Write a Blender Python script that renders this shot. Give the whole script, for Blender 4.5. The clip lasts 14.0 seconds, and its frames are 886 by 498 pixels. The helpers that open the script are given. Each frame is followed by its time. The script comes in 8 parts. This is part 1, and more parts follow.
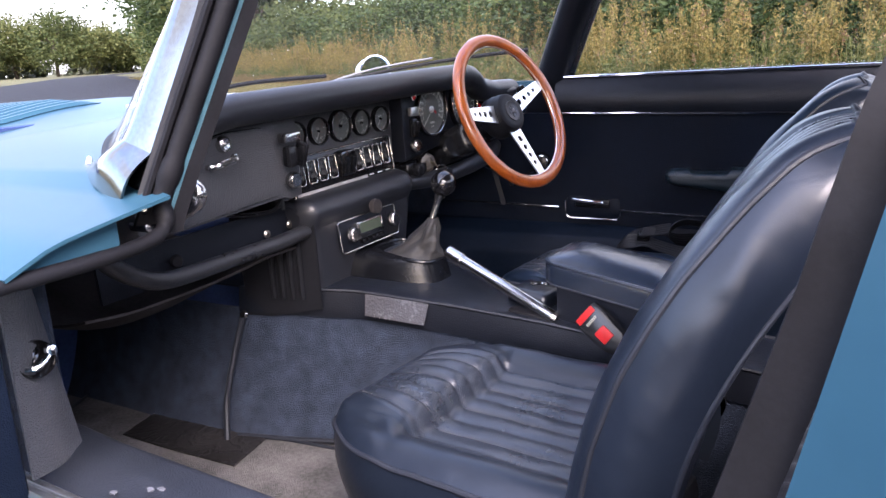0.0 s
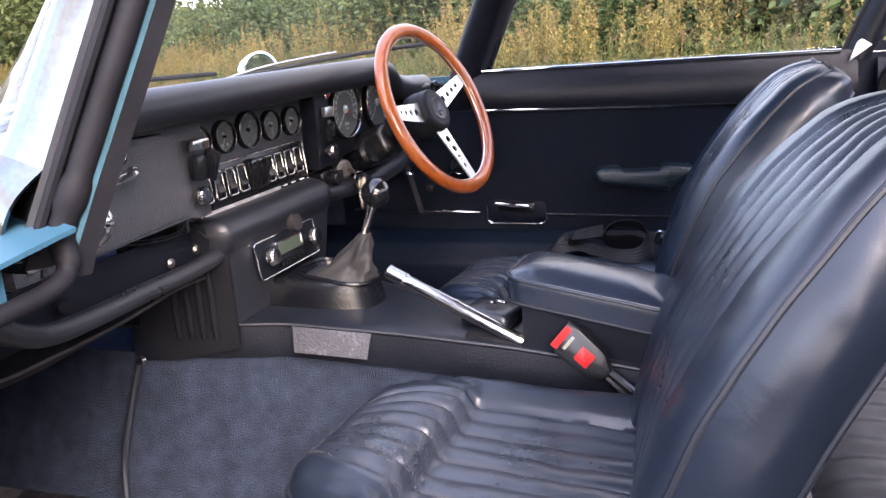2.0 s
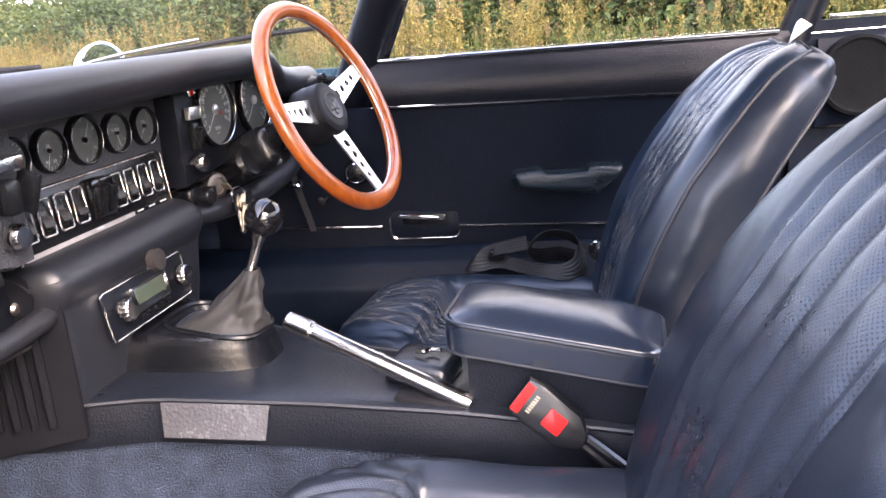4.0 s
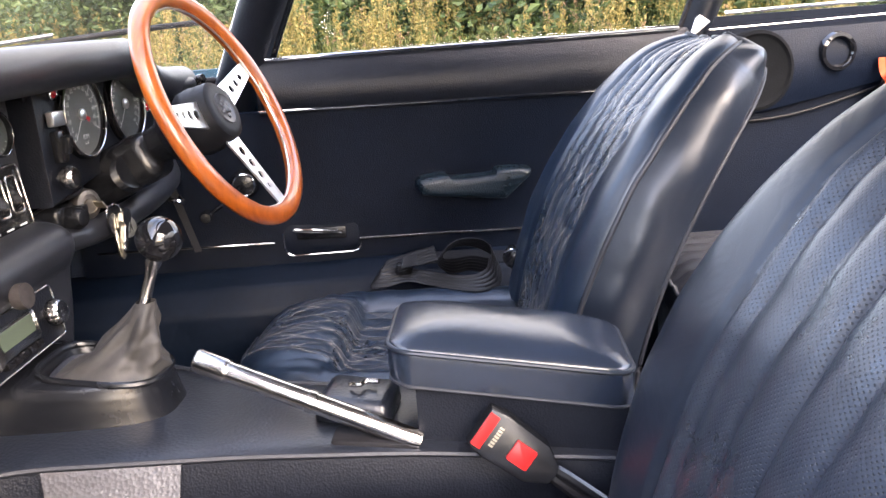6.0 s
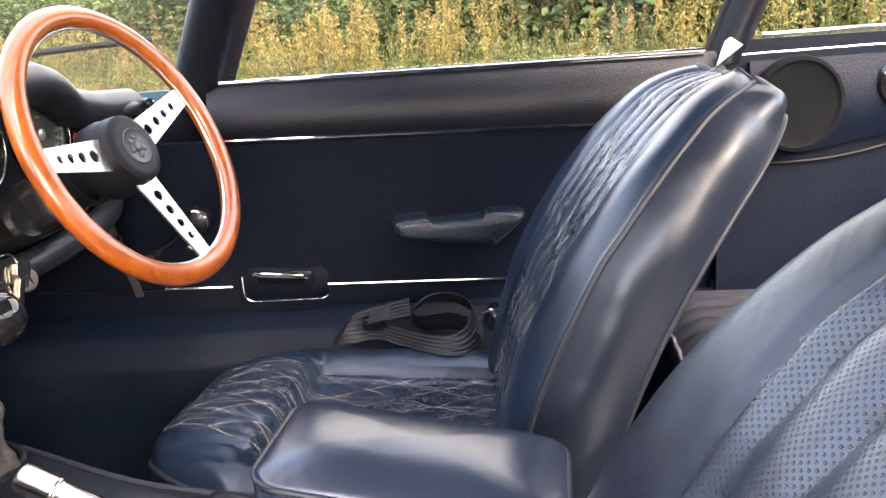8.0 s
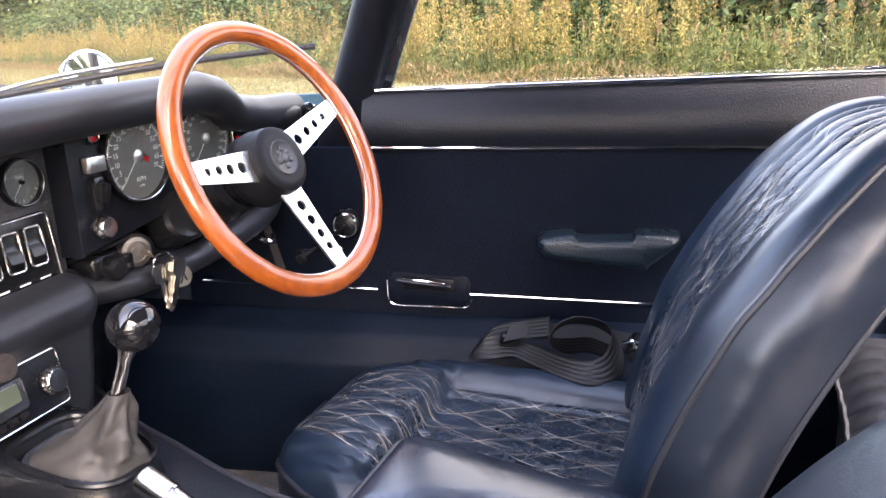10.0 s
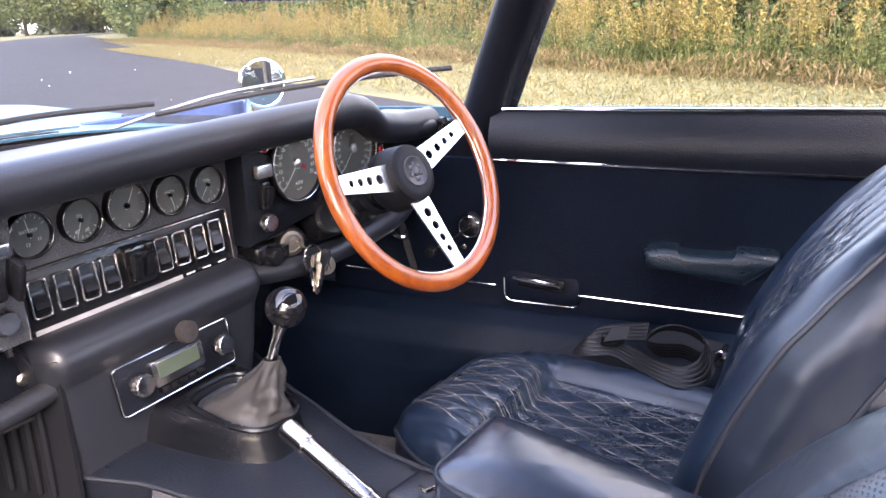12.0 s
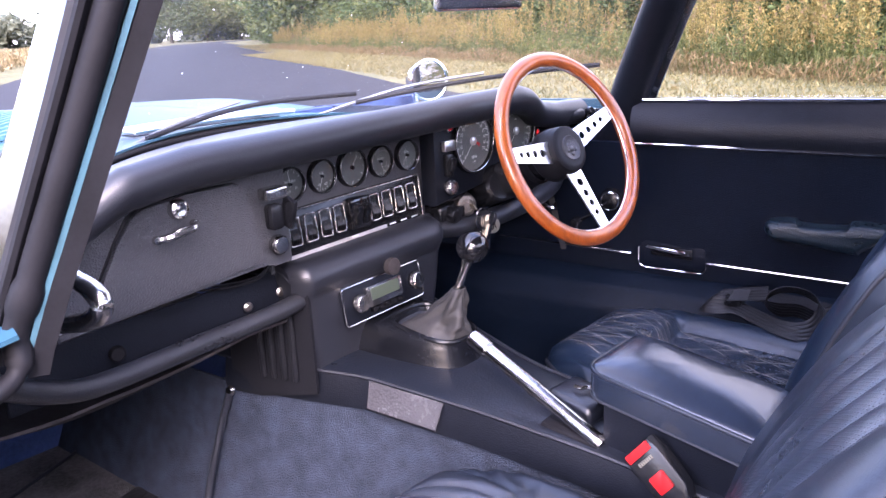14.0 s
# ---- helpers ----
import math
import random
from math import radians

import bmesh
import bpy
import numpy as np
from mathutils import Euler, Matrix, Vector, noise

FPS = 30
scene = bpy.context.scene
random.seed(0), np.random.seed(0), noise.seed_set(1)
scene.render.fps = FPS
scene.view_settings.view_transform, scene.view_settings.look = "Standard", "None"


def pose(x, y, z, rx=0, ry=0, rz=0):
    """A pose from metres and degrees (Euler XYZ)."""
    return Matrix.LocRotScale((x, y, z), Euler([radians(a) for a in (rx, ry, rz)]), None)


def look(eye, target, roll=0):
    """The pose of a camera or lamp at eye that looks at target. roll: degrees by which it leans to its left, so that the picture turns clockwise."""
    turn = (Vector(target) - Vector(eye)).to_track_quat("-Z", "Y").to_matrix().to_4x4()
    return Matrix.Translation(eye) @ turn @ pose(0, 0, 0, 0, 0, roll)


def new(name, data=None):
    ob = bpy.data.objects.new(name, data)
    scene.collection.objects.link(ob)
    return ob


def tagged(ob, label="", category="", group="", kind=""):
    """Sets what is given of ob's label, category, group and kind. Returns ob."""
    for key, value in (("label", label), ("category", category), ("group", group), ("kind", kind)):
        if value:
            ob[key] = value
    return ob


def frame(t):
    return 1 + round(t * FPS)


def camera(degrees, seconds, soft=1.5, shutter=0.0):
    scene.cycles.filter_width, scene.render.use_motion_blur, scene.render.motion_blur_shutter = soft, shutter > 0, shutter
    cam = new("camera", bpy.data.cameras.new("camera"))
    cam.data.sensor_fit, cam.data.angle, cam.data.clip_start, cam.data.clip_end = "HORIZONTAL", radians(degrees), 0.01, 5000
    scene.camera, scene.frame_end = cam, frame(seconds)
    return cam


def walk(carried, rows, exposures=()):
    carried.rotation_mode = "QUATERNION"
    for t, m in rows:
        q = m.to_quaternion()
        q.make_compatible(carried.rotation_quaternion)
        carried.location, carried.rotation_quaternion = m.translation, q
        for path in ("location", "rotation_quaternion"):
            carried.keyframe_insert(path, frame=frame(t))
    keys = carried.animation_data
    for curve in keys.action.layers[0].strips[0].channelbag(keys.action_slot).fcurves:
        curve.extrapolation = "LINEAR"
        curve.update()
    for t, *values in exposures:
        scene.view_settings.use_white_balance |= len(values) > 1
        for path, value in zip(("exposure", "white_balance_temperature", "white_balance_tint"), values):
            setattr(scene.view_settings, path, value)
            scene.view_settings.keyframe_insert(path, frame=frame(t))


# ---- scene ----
cam = camera(58.1, 14.0)
PATH = [
    (0, (1.039, -1.185, 0.96), (-0.056, 0.417, 0.477), -3.4),
    (0.5, (0.978, -1.154, 0.946), (-0.06, 0.486, 0.465), -3.6),
    (1, (0.909, -1.136, 0.945), (-0.044, 0.554, 0.46), -3.7),
    (1.5, (0.869, -1.112, 0.947), (-0.003, 0.62, 0.457), -3.9),
    (2, (0.822, -1.088, 0.944), (0.038, 0.684, 0.448), -3.9),
    (2.5, (0.776, -1.045, 0.942), (0.068, 0.758, 0.444), -3.9),
    (3, (0.738, -0.966, 0.936), (0.107, 0.865, 0.435), -4),
    (3.2, (0.726, -0.937, 0.936), (0.124, 0.901, 0.426), -4),
    (5.3, (0.575, -0.776, 0.905), (0.331, 1.137, 0.376), -4.5),
    (5.5, (0.568, -0.769, 0.905), (0.364, 1.149, 0.377), -4.3),
    (6, (0.559, -0.755, 0.908), (0.434, 1.17, 0.379), -4.3),
    (6.5, (0.573, -0.711, 0.924), (0.482, 1.216, 0.397), -4.1),
    (7, (0.614, -0.640, 0.925), (0.512, 1.288, 0.404), -3.9),
    (7.2, (0.631, -0.617, 0.920), (0.509, 1.311, 0.404), -3.8),
    (9.3, (0.738, -0.479, 0.952), (0.125, 1.353, 0.437), -3.2),
    (9.5, (0.739, -0.477, 0.954), (0.093, 1.344, 0.441), -3.1),
    (10, (0.734, -0.489, 0.968), (0.013, 1.298, 0.431), -2.9),
    (10.5, (0.729, -0.509, 0.985), (-0.061, 1.244, 0.437), -2.9),
    (11, (0.755, -0.532, 0.995), (-0.111, 1.183, 0.437), -2.7),
    (11.5, (0.789, -0.556, 1.001), (-0.155, 1.116, 0.442), -2.6),
    (12, (0.835, -0.588, 1.035), (-0.204, 1.026, 0.473), -2.3),
    (12.5, (0.859, -0.612, 1.036), (-0.264, 0.948, 0.485), -2.3),
    (13, (0.885, -0.65, 1.025), (-0.318, 0.853, 0.484), -2.4),
    (13.5, (0.911, -0.747, 1.012), (-0.342, 0.715, 0.472), -2.6),
    (14, (0.937, -0.849, 1.038), (-0.337, 0.596, 0.5), -2.8),
]
walk(cam, [(t, look(eye, target, roll)) for t, eye, target, roll in PATH], [(0.0, 1.08, 6050, 24), (3.2, 1.78, 6600, 24), (5.5, 2.02, 6650, 20), (7.0, 2.12, 7250, 18), (9.5, 2.12, 6800, 20), (11.5, 2.04, 6500, 24), (13.5, 1.90, 5950, 32), (14.0, 1.85, 5850, 36)])


# ---- light ----
world = bpy.data.worlds.new("World")
scene.world = world
world.use_nodes = True
wn = world.node_tree
sky = wn.nodes.new("ShaderNodeTexSky")
sky.sky_type = 'NISHITA'
sky.sun_disc = False
SUN_EL, SUN_AZ = 38.0, 138.0
sky.sun_elevation = radians(SUN_EL)
sky.sun_rotation = radians(SUN_AZ)
sky.air_density, sky.dust_density, sky.ozone_density = 1.0, 4.0, 1.0
wn.nodes["Background"].inputs["Strength"].default_value = 0.85
# thin broken cloud over the whole sky
cloud = wn.nodes.new("ShaderNodeTexNoise")
cloud.inputs["Scale"].default_value, cloud.inputs["Detail"].default_value = 1.7, 6.0
cover = wn.nodes.new("ShaderNodeMapRange")
cover.inputs["From Min"].default_value, cover.inputs["From Max"].default_value = 0.42, 0.58
cover.inputs["To Min"].default_value, cover.inputs["To Max"].default_value = 0.05, 1.0
veil = wn.nodes.new("ShaderNodeMix")
veil.data_type = 'RGBA'
veil.inputs["B"].default_value = (1.45, 1.43, 1.40, 1)
wn.links.new(cloud.outputs["Fac"], cover.inputs["Value"])
wn.links.new(cover.outputs["Result"], veil.inputs["Factor"])
wn.links.new(sky.outputs["Color"], veil.inputs["A"])
wn.links.new(veil.outputs["Result"], wn.nodes["Background"].inputs["Color"])
sun_data = bpy.data.lights.new("sun", 'SUN')
sun_data.energy, sun_data.angle, sun_data.color = 2.7, radians(42), (1.0, 0.93, 0.84)
sun = new("sun", sun_data)
el, az = radians(SUN_EL), radians(SUN_AZ)
sun.matrix_world = look((0, 0, 0), (-math.sin(az) * math.cos(el), -math.cos(az) * math.cos(el), -math.sin(el)))


# ---- materials ----
def material(name, color, rough=0.5, metal=0.0, bump=0.0, bump_scale=80.0, vary=0.0, vary_scale=6.0, coat=0.0, sheen=0.0,
             spec=0.5, voronoi=0.0, voronoi_scale=300.0, rough_vary=0.0, dark=None, emit=0.0, trans=0.0, ior=1.45, distance=0.002, crease=0.0, crease_scale=25.0, cracks=0.0, wrinkle=0.0, wrinkle_scale=7.0):
    """A principled material whose colour varies at two scales and whose relief comes from noise, pores and creases."""
    m = bpy.data.materials.new(name)
    m.use_nodes = True
    nt = m.node_tree
    b = nt.nodes["Principled BSDF"]
    b.inputs["Base Color"].default_value = (*color, 1)
    b.inputs["Roughness"].default_value = rough
    b.inputs["Metallic"].default_value = metal
    b.inputs["Coat Weight"].default_value = coat
    b.inputs["Coat Roughness"].default_value = 0.06
    b.inputs["Sheen Weight"].default_value = sheen
    b.inputs["Specular IOR Level"].default_value = spec
    b.inputs["Transmission Weight"].default_value = trans
    b.inputs["IOR"].default_value = ior
    if emit:
        b.inputs["Emission Color"].default_value = (*color, 1)
        b.inputs["Emission Strength"].default_value = emit
    tc = nt.nodes.new("ShaderNodeTexCoord")

    def noise_node(scale, detail=6.0):
        n = nt.nodes.new("ShaderNodeTexNoise")
        n.inputs["Scale"].default_value = scale
        n.inputs["Detail"].default_value = detail
        nt.links.new(tc.outputs["Object"], n.inputs["Vector"])
        return n

    if vary:
        big, small = noise_node(vary_scale), noise_node(vary_scale * 14)
        add = nt.nodes.new("ShaderNodeMath")
        add.operation = 'MULTIPLY_ADD'
        nt.links.new(small.outputs["Fac"], add.inputs[0])
        add.inputs[1].default_value = 0.5
        nt.links.new(big.outputs["Fac"], add.inputs[2])
        ramp = nt.nodes.new("ShaderNodeMapRange")
        ramp.inputs["From Min"].default_value = 0.5
        ramp.inputs["From Max"].default_value = 1.0
        nt.links.new(add.outputs[0], ramp.inputs["Value"])
        mix = nt.nodes.new("ShaderNodeMix")
        mix.data_type = 'RGBA'
        other = dark or tuple(c * (1 - vary) for c in color)
        mix.inputs["A"].default_value = (*other, 1)
        mix.inputs["B"].default_value = (*[min(1, c * (1 + vary)) for c in color], 1)
        nt.links.new(ramp.outputs["Result"], mix.inputs["Factor"])
        nt.links.new(mix.outputs["Result"], b.inputs["Base Color"])
        if rough_vary:
            rr = nt.nodes.new("ShaderNodeMapRange")
            rr.inputs["From Min"].default_value, rr.inputs["From Max"].default_value = 0.5, 1.0
            rr.inputs["To Min"].default_value, rr.inputs["To Max"].default_value = rough - rough_vary, rough + rough_vary
            nt.links.new(add.outputs[0], rr.inputs["Value"])
            nt.links.new(rr.outputs["Result"], b.inputs["Roughness"])
    last = None

    def add_bump(socket, strength, dist, invert=False):
        nonlocal last
        n = nt.nodes.new("ShaderNodeBump")
        n.inputs["Strength"].default_value = strength
        n.inputs["Distance"].default_value = dist
        n.invert = invert
        nt.links.new(socket, n.inputs["Height"])
        if last:
            nt.links.new(last.outputs["Normal"], n.inputs["Normal"])
        last = n

    if wrinkle:
        wr = noise_node(wrinkle_scale, 2.5)
        wr.inputs["Distortion"].default_value = 1.2
        mid = nt.nodes.new("ShaderNodeMath")
        mid.operation = 'SUBTRACT'
        mid.inputs[1].default_value = 0.5
        nt.links.new(wr.outputs["Fac"], mid.inputs[0])
        away = nt.nodes.new("ShaderNodeMath")
        away.operation = 'ABSOLUTE'
        nt.links.new(mid.outputs[0], away.inputs[0])
        fold = nt.nodes.new("ShaderNodeMapRange")
        fold.interpolation_type = 'SMOOTHSTEP'
        fold.inputs["From Max"].default_value = 0.09
        nt.links.new(away.outputs[0], fold.inputs["Value"])
        add_bump(fold.outputs["Result"], wrinkle, 0.006)
    if crease:
        warp = noise_node(crease_scale * 0.6, 3.0)
        v = nt.nodes.new("ShaderNodeTexVoronoi")
        v.feature = 'DISTANCE_TO_EDGE'
        v.inputs["Scale"].default_value = crease_scale
        mixv = nt.nodes.new("ShaderNodeMix")
        mixv.data_type = 'VECTOR'
        mixv.inputs["Factor"].default_value = 0.12
        nt.links.new(tc.outputs["Object"], mixv.inputs["A"])
        nt.links.new(warp.outputs["Color"], mixv.inputs["B"])
        nt.links.new(mixv.outputs["Result"], v.inputs["Vector"])
        cut = nt.nodes.new("ShaderNodeMapRange")
        cut.inputs["From Max"].default_value = 0.03
        nt.links.new(v.outputs["Distance"], cut.inputs["Value"])
        add_bump(cut.outputs["Result"], crease, 0.0015)
        if cracks:
            line = nt.nodes.new("ShaderNodeMapRange")
            line.inputs["From Max"].default_value = 0.022
            line.inputs["To Min"].default_value, line.inputs["To Max"].default_value = cracks, 0.0
            nt.links.new(v.outputs["Distance"], line.inputs["Value"])
            patch = noise_node(9.0, 2.0)
            where = nt.nodes.new("ShaderNodeMapRange")
            where.inputs["From Min"].default_value, where.inputs["From Max"].default_value = 0.48, 0.62
            nt.links.new(patch.outputs["Fac"], where.inputs["Value"])
            both = nt.nodes.new("ShaderNodeMath")
            both.operation = 'MULTIPLY'
            nt.links.new(line.outputs["Result"], both.inputs[0])
            nt.links.new(where.outputs["Result"], both.inputs[1])
            tint = nt.nodes.new("ShaderNodeMix")
            tint.data_type = 'RGBA'
            tint.inputs["B"].default_value = (0.11, 0.095, 0.085, 1)
            nt.links.new(both.outputs[0], tint.inputs["Factor"])
            nt.links.new(mix.outputs["Result"], tint.inputs["A"])
            nt.links.new(tint.outputs["Result"], b.inputs["Base Color"])
    if voronoi:
        v = nt.nodes.new("ShaderNodeTexVoronoi")
        v.inputs["Scale"].default_value = voronoi_scale
        nt.links.new(tc.outputs["Object"], v.inputs["Vector"])
        add_bump(v.outputs["Distance"], voronoi, 0.0014)
    if bump:
        add_bump(noise_node(bump_scale).outputs["Fac"], bump, distance)
    if last:
        nt.links.new(last.outputs["Normal"], b.inputs["Normal"])
    return m


LEATHER = material("leather", (0.0085, 0.0122, 0.0200), 0.34, spec=0.55, bump=0.07, bump_scale=13, vary=0.15, vary_scale=7, rough_vary=0.03, wrinkle=0.03, wrinkle_scale=15, voronoi=0.07, voronoi_scale=800, distance=0.004)
WORN = material("worn_leather", (0.0065, 0.0135, 0.0265), 0.32, spec=0.75, bump=0.06, bump_scale=16, vary=0.3, vary_scale=8, rough_vary=0.05, wrinkle=0.03, wrinkle_scale=12, voronoi=0.08, voronoi_scale=800, crease=0.03, crease_scale=34, cracks=0.12, distance=0.004)
ARM_LEATHER = material("polished_leather", (0.0095, 0.0145, 0.0255), 0.24, spec=1.0, bump=0.05, bump_scale=14, vary=0.25, vary_scale=9, rough_vary=0.02, voronoi=0.05, voronoi_scale=800, wrinkle=0.02, wrinkle_scale=14, distance=0.003)
HEEL_LEATHER = material("heel_leather", (0.016, 0.015, 0.015), 0.45, spec=0.5, bump=0.5, bump_scale=22, vary=0.5, vary_scale=16, rough_vary=0.15, wrinkle=0.25, wrinkle_scale=14, distance=0.006)
RAIL_VINYL = material("rail_vinyl", (0.015, 0.016, 0.019), 0.32, voronoi=0.25, voronoi_scale=600, vary=0.2, vary_scale=8, rough_vary=0.06)
STITCH = material("stitching", (0.075, 0.075, 0.080), 0.7, vary=0.3, vary_scale=60)
PIPING = material("piping", (0.012,0.014,0.02), 0.5, bump=0.2, bump_scale=300)
VINYL = material("vinyl", (0.0055, 0.0068, 0.0105), 0.38, spec=0.22, voronoi=0.25, voronoi_scale=420, vary=0.25, vary_scale=5, rough_vary=0.06)
DASH_VINYL = material("dash_vinyl", (0.055, 0.057, 0.064), 0.40, spec=0.55, voronoi=0.8, voronoi_scale=420, vary=0.2, vary_scale=6, rough_vary=0.06)
PAD = material("pad_vinyl", (0.0120, 0.0135, 0.0180), 0.40, spec=0.65, voronoi=0.10, voronoi_scale=500, vary=0.15, vary_scale=4, rough_vary=0.04, bump=0.012, bump_scale=12)
DOOR_VINYL = material("door_vinyl", (0.0022, 0.0045, 0.0105), 0.42, spec=0.15, voronoi=0.35, voronoi_scale=500, vary=0.3, vary_scale=3, rough_vary=0.08, bump=0.15, bump_scale=10)
GLOSS_VINYL = material("gloss_vinyl", (0.0062, 0.0080, 0.0125), 0.30, spec=0.8, voronoi=0.2, voronoi_scale=260, vary=0.25, vary_scale=5, rough_vary=0.05)
SUEDE = material("gaiter_leather", (0.034, 0.033, 0.033), 0.6, spec=0.4, bump=0.6, bump_scale=24, vary=0.3, vary_scale=12, distance=0.004)
CARPET = material("carpet", (0.0275, 0.0370, 0.0580), 0.95, spec=0.05, bump=1.0, bump_scale=420, vary=0.45, vary_scale=34, sheen=0.05, distance=0.006)
NAVY_BOARD = material("navy_board", (0.040, 0.066, 0.165), 0.8, spec=0.2, bump=0.5, bump_scale=260, vary=0.35, vary_scale=9)
MAT_CARPET = material("floor_carpet", (0.100, 0.096, 0.094), 0.95, spec=0.05, bump=0.9, bump_scale=380, vary=0.6, vary_scale=10, sheen=0.03, distance=0.004)
RUBBER = material("rubber", (0.0070, 0.0070, 0.0085), 0.6, spec=0.18, bump=0.3, bump_scale=60, vary=0.35, vary_scale=15)
PLASTIC = material("black_plastic", (0.0070, 0.0075, 0.0090), 0.25, bump=0.08, bump_scale=200, vary=0.2, vary_scale=20)
MATT_BLACK = material("matt_black", (0.0075, 0.0080, 0.0100), 0.5, spec=0.2, bump=0.15, bump_scale=150, vary=0.3, vary_scale=15)
SPEAKER_CLOTH = material("speaker_cloth", (0.0045, 0.0050, 0.0060), 0.85, spec=0.08, bump=0.4, bump_scale=500, vary=0.3, vary_scale=30)
GLOSS_BLACK = material("gloss_black", (0.006, 0.006, 0.007), 0.06, coat=0.5)
PILLAR_CHROME = material("pillar_chrome", (0.21, 0.22, 0.22), 0.12, 1.0, bump=0.12, bump_scale=7, vary=0.15, vary_scale=12, rough_vary=0.04, distance=0.006)
STEEL = material("satin_steel", (0.52, 0.51, 0.50), 0.2, 1.0, vary=0.1, vary_scale=20)
SCUFF = material("scuffed_vinyl", (0.10, 0.105, 0.12), 0.8, vary=0.4, vary_scale=120)
# gloss vinyl whose sky reflection is put into a paler grey
SHEEN_VINYL = material("sheen_strip", (0.050, 0.050, 0.055), 0.27, spec=0.9, voronoi=0.3, voronoi_scale=260, vary=0.25, vary_scale=14, rough_vary=0.06)
SCREW = material("old_screw", (0.26, 0.24, 0.22), 0.4, 1.0, vary=0.3, vary_scale=90)
WIPER_GREY = material("wiper_metal", (0.16, 0.16, 0.16), 0.42, 0.6, vary=0.2, vary_scale=30)
SILL_VINYL = material("sill_vinyl", (0.0165, 0.0195, 0.0265), 0.5, spec=0.35, voronoi=0.3, voronoi_scale=420, vary=0.3, vary_scale=9, rough_vary=0.1, bump=0.1, bump_scale=14)
CHROME = material("chrome", (0.86, 0.86, 0.87), 0.08, 1.0, bump=0.006, bump_scale=90, vary=0.08, vary_scale=30)
DULL_CHROME = material("pitted_chrome", (0.62, 0.60, 0.58), 0.22, 1.0, bump=0.3, bump_scale=140, vary=0.25, vary_scale=30)
ALU = material("brushed_aluminium", (0.80, 0.79, 0.77), 0.34, 1.0, bump=0.08, bump_scale=240, vary=0.06, vary_scale=40)
PAINT = material("blue_paint", (0.024, 0.068, 0.098), 0.38, spec=0.1, coat=0.08, vary=0.06, vary_scale=2.0, bump=0.02, bump_scale=8)
PAINT_DULL = material("blue_shut_paint", (0.040, 0.100, 0.125), 0.5, vary=0.25, vary_scale=12, bump=0.1, bump_scale=30)
RED = material("red_plastic", (0.40,0.010,0.010), 0.35, vary=0.1, vary_scale=30)
AMBER = material("red_lens", (0.55, 0.01, 0.015), 0.12, coat=0.6)
ORANGE = material("orange_tag", (0.45,0.06,0.01), 0.6, vary=0.15, vary_scale=40, bump=0.2, bump_scale=200)
WHITE = material("white_marking", (0.72, 0.72, 0.69), 0.6)
GREY_MARK = material("grey_marking", (0.62,0.63,0.62), 0.6)
DIAL = material("dial_face", (0.100, 0.105, 0.102), 0.4, vary=0.15, vary_scale=40)
BRASS = material("key_brass", (0.34, 0.31, 0.25), 0.4, 1.0, vary=0.15, vary_scale=60)
LCD = material("radio_display", (0.055, 0.072, 0.052), 0.3, vary=0.06, vary_scale=40)
ARM_PULL = material("arm_pull_vinyl", (0.0060, 0.0125, 0.0190), 0.30, spec=0.5, voronoi=0.35, voronoi_scale=420, vary=0.25, vary_scale=9, rough_vary=0.05)
PLINTH = material("plinth_moulding", (0.0050, 0.0056, 0.0075), 0.26, spec=0.45, vary=0.25, vary_scale=8, rough_vary=0.05, bump=0.05, bump_scale=18)
ROLL_LEATHER = material("roll_leather", (0.0036, 0.0072, 0.0150), 0.42, spec=0.15, bump=0.2, bump_scale=13, vary=0.3, vary_scale=6, rough_vary=0.08, wrinkle=0.05, wrinkle_scale=9, voronoi=0.12, voronoi_scale=700, distance=0.004)
LABEL_METAL = material("label_metal", (0.40, 0.39, 0.38), 0.38, 0.3, vary=0.25, vary_scale=40)
BADGE = material("badge_metal", (0.055, 0.055, 0.060), 0.38, 0.4, vary=0.3, vary_scale=60)
WEBBING = material("belt_webbing", (0.0075, 0.0075, 0.0090), 0.42, spec=0.4, bump=0.3, bump_scale=500, vary=0.2, vary_scale=30)
CARD = material("trim_card", (0.028, 0.025, 0.025), 0.8, spec=0.15, vary=0.5, vary_scale=12, bump=0.3, bump_scale=60)
HEADLINING = material("headlining", (0.11, 0.11, 0.115), 0.9, vary=0.1, vary_scale=20, bump=0.2, bump_scale=300)


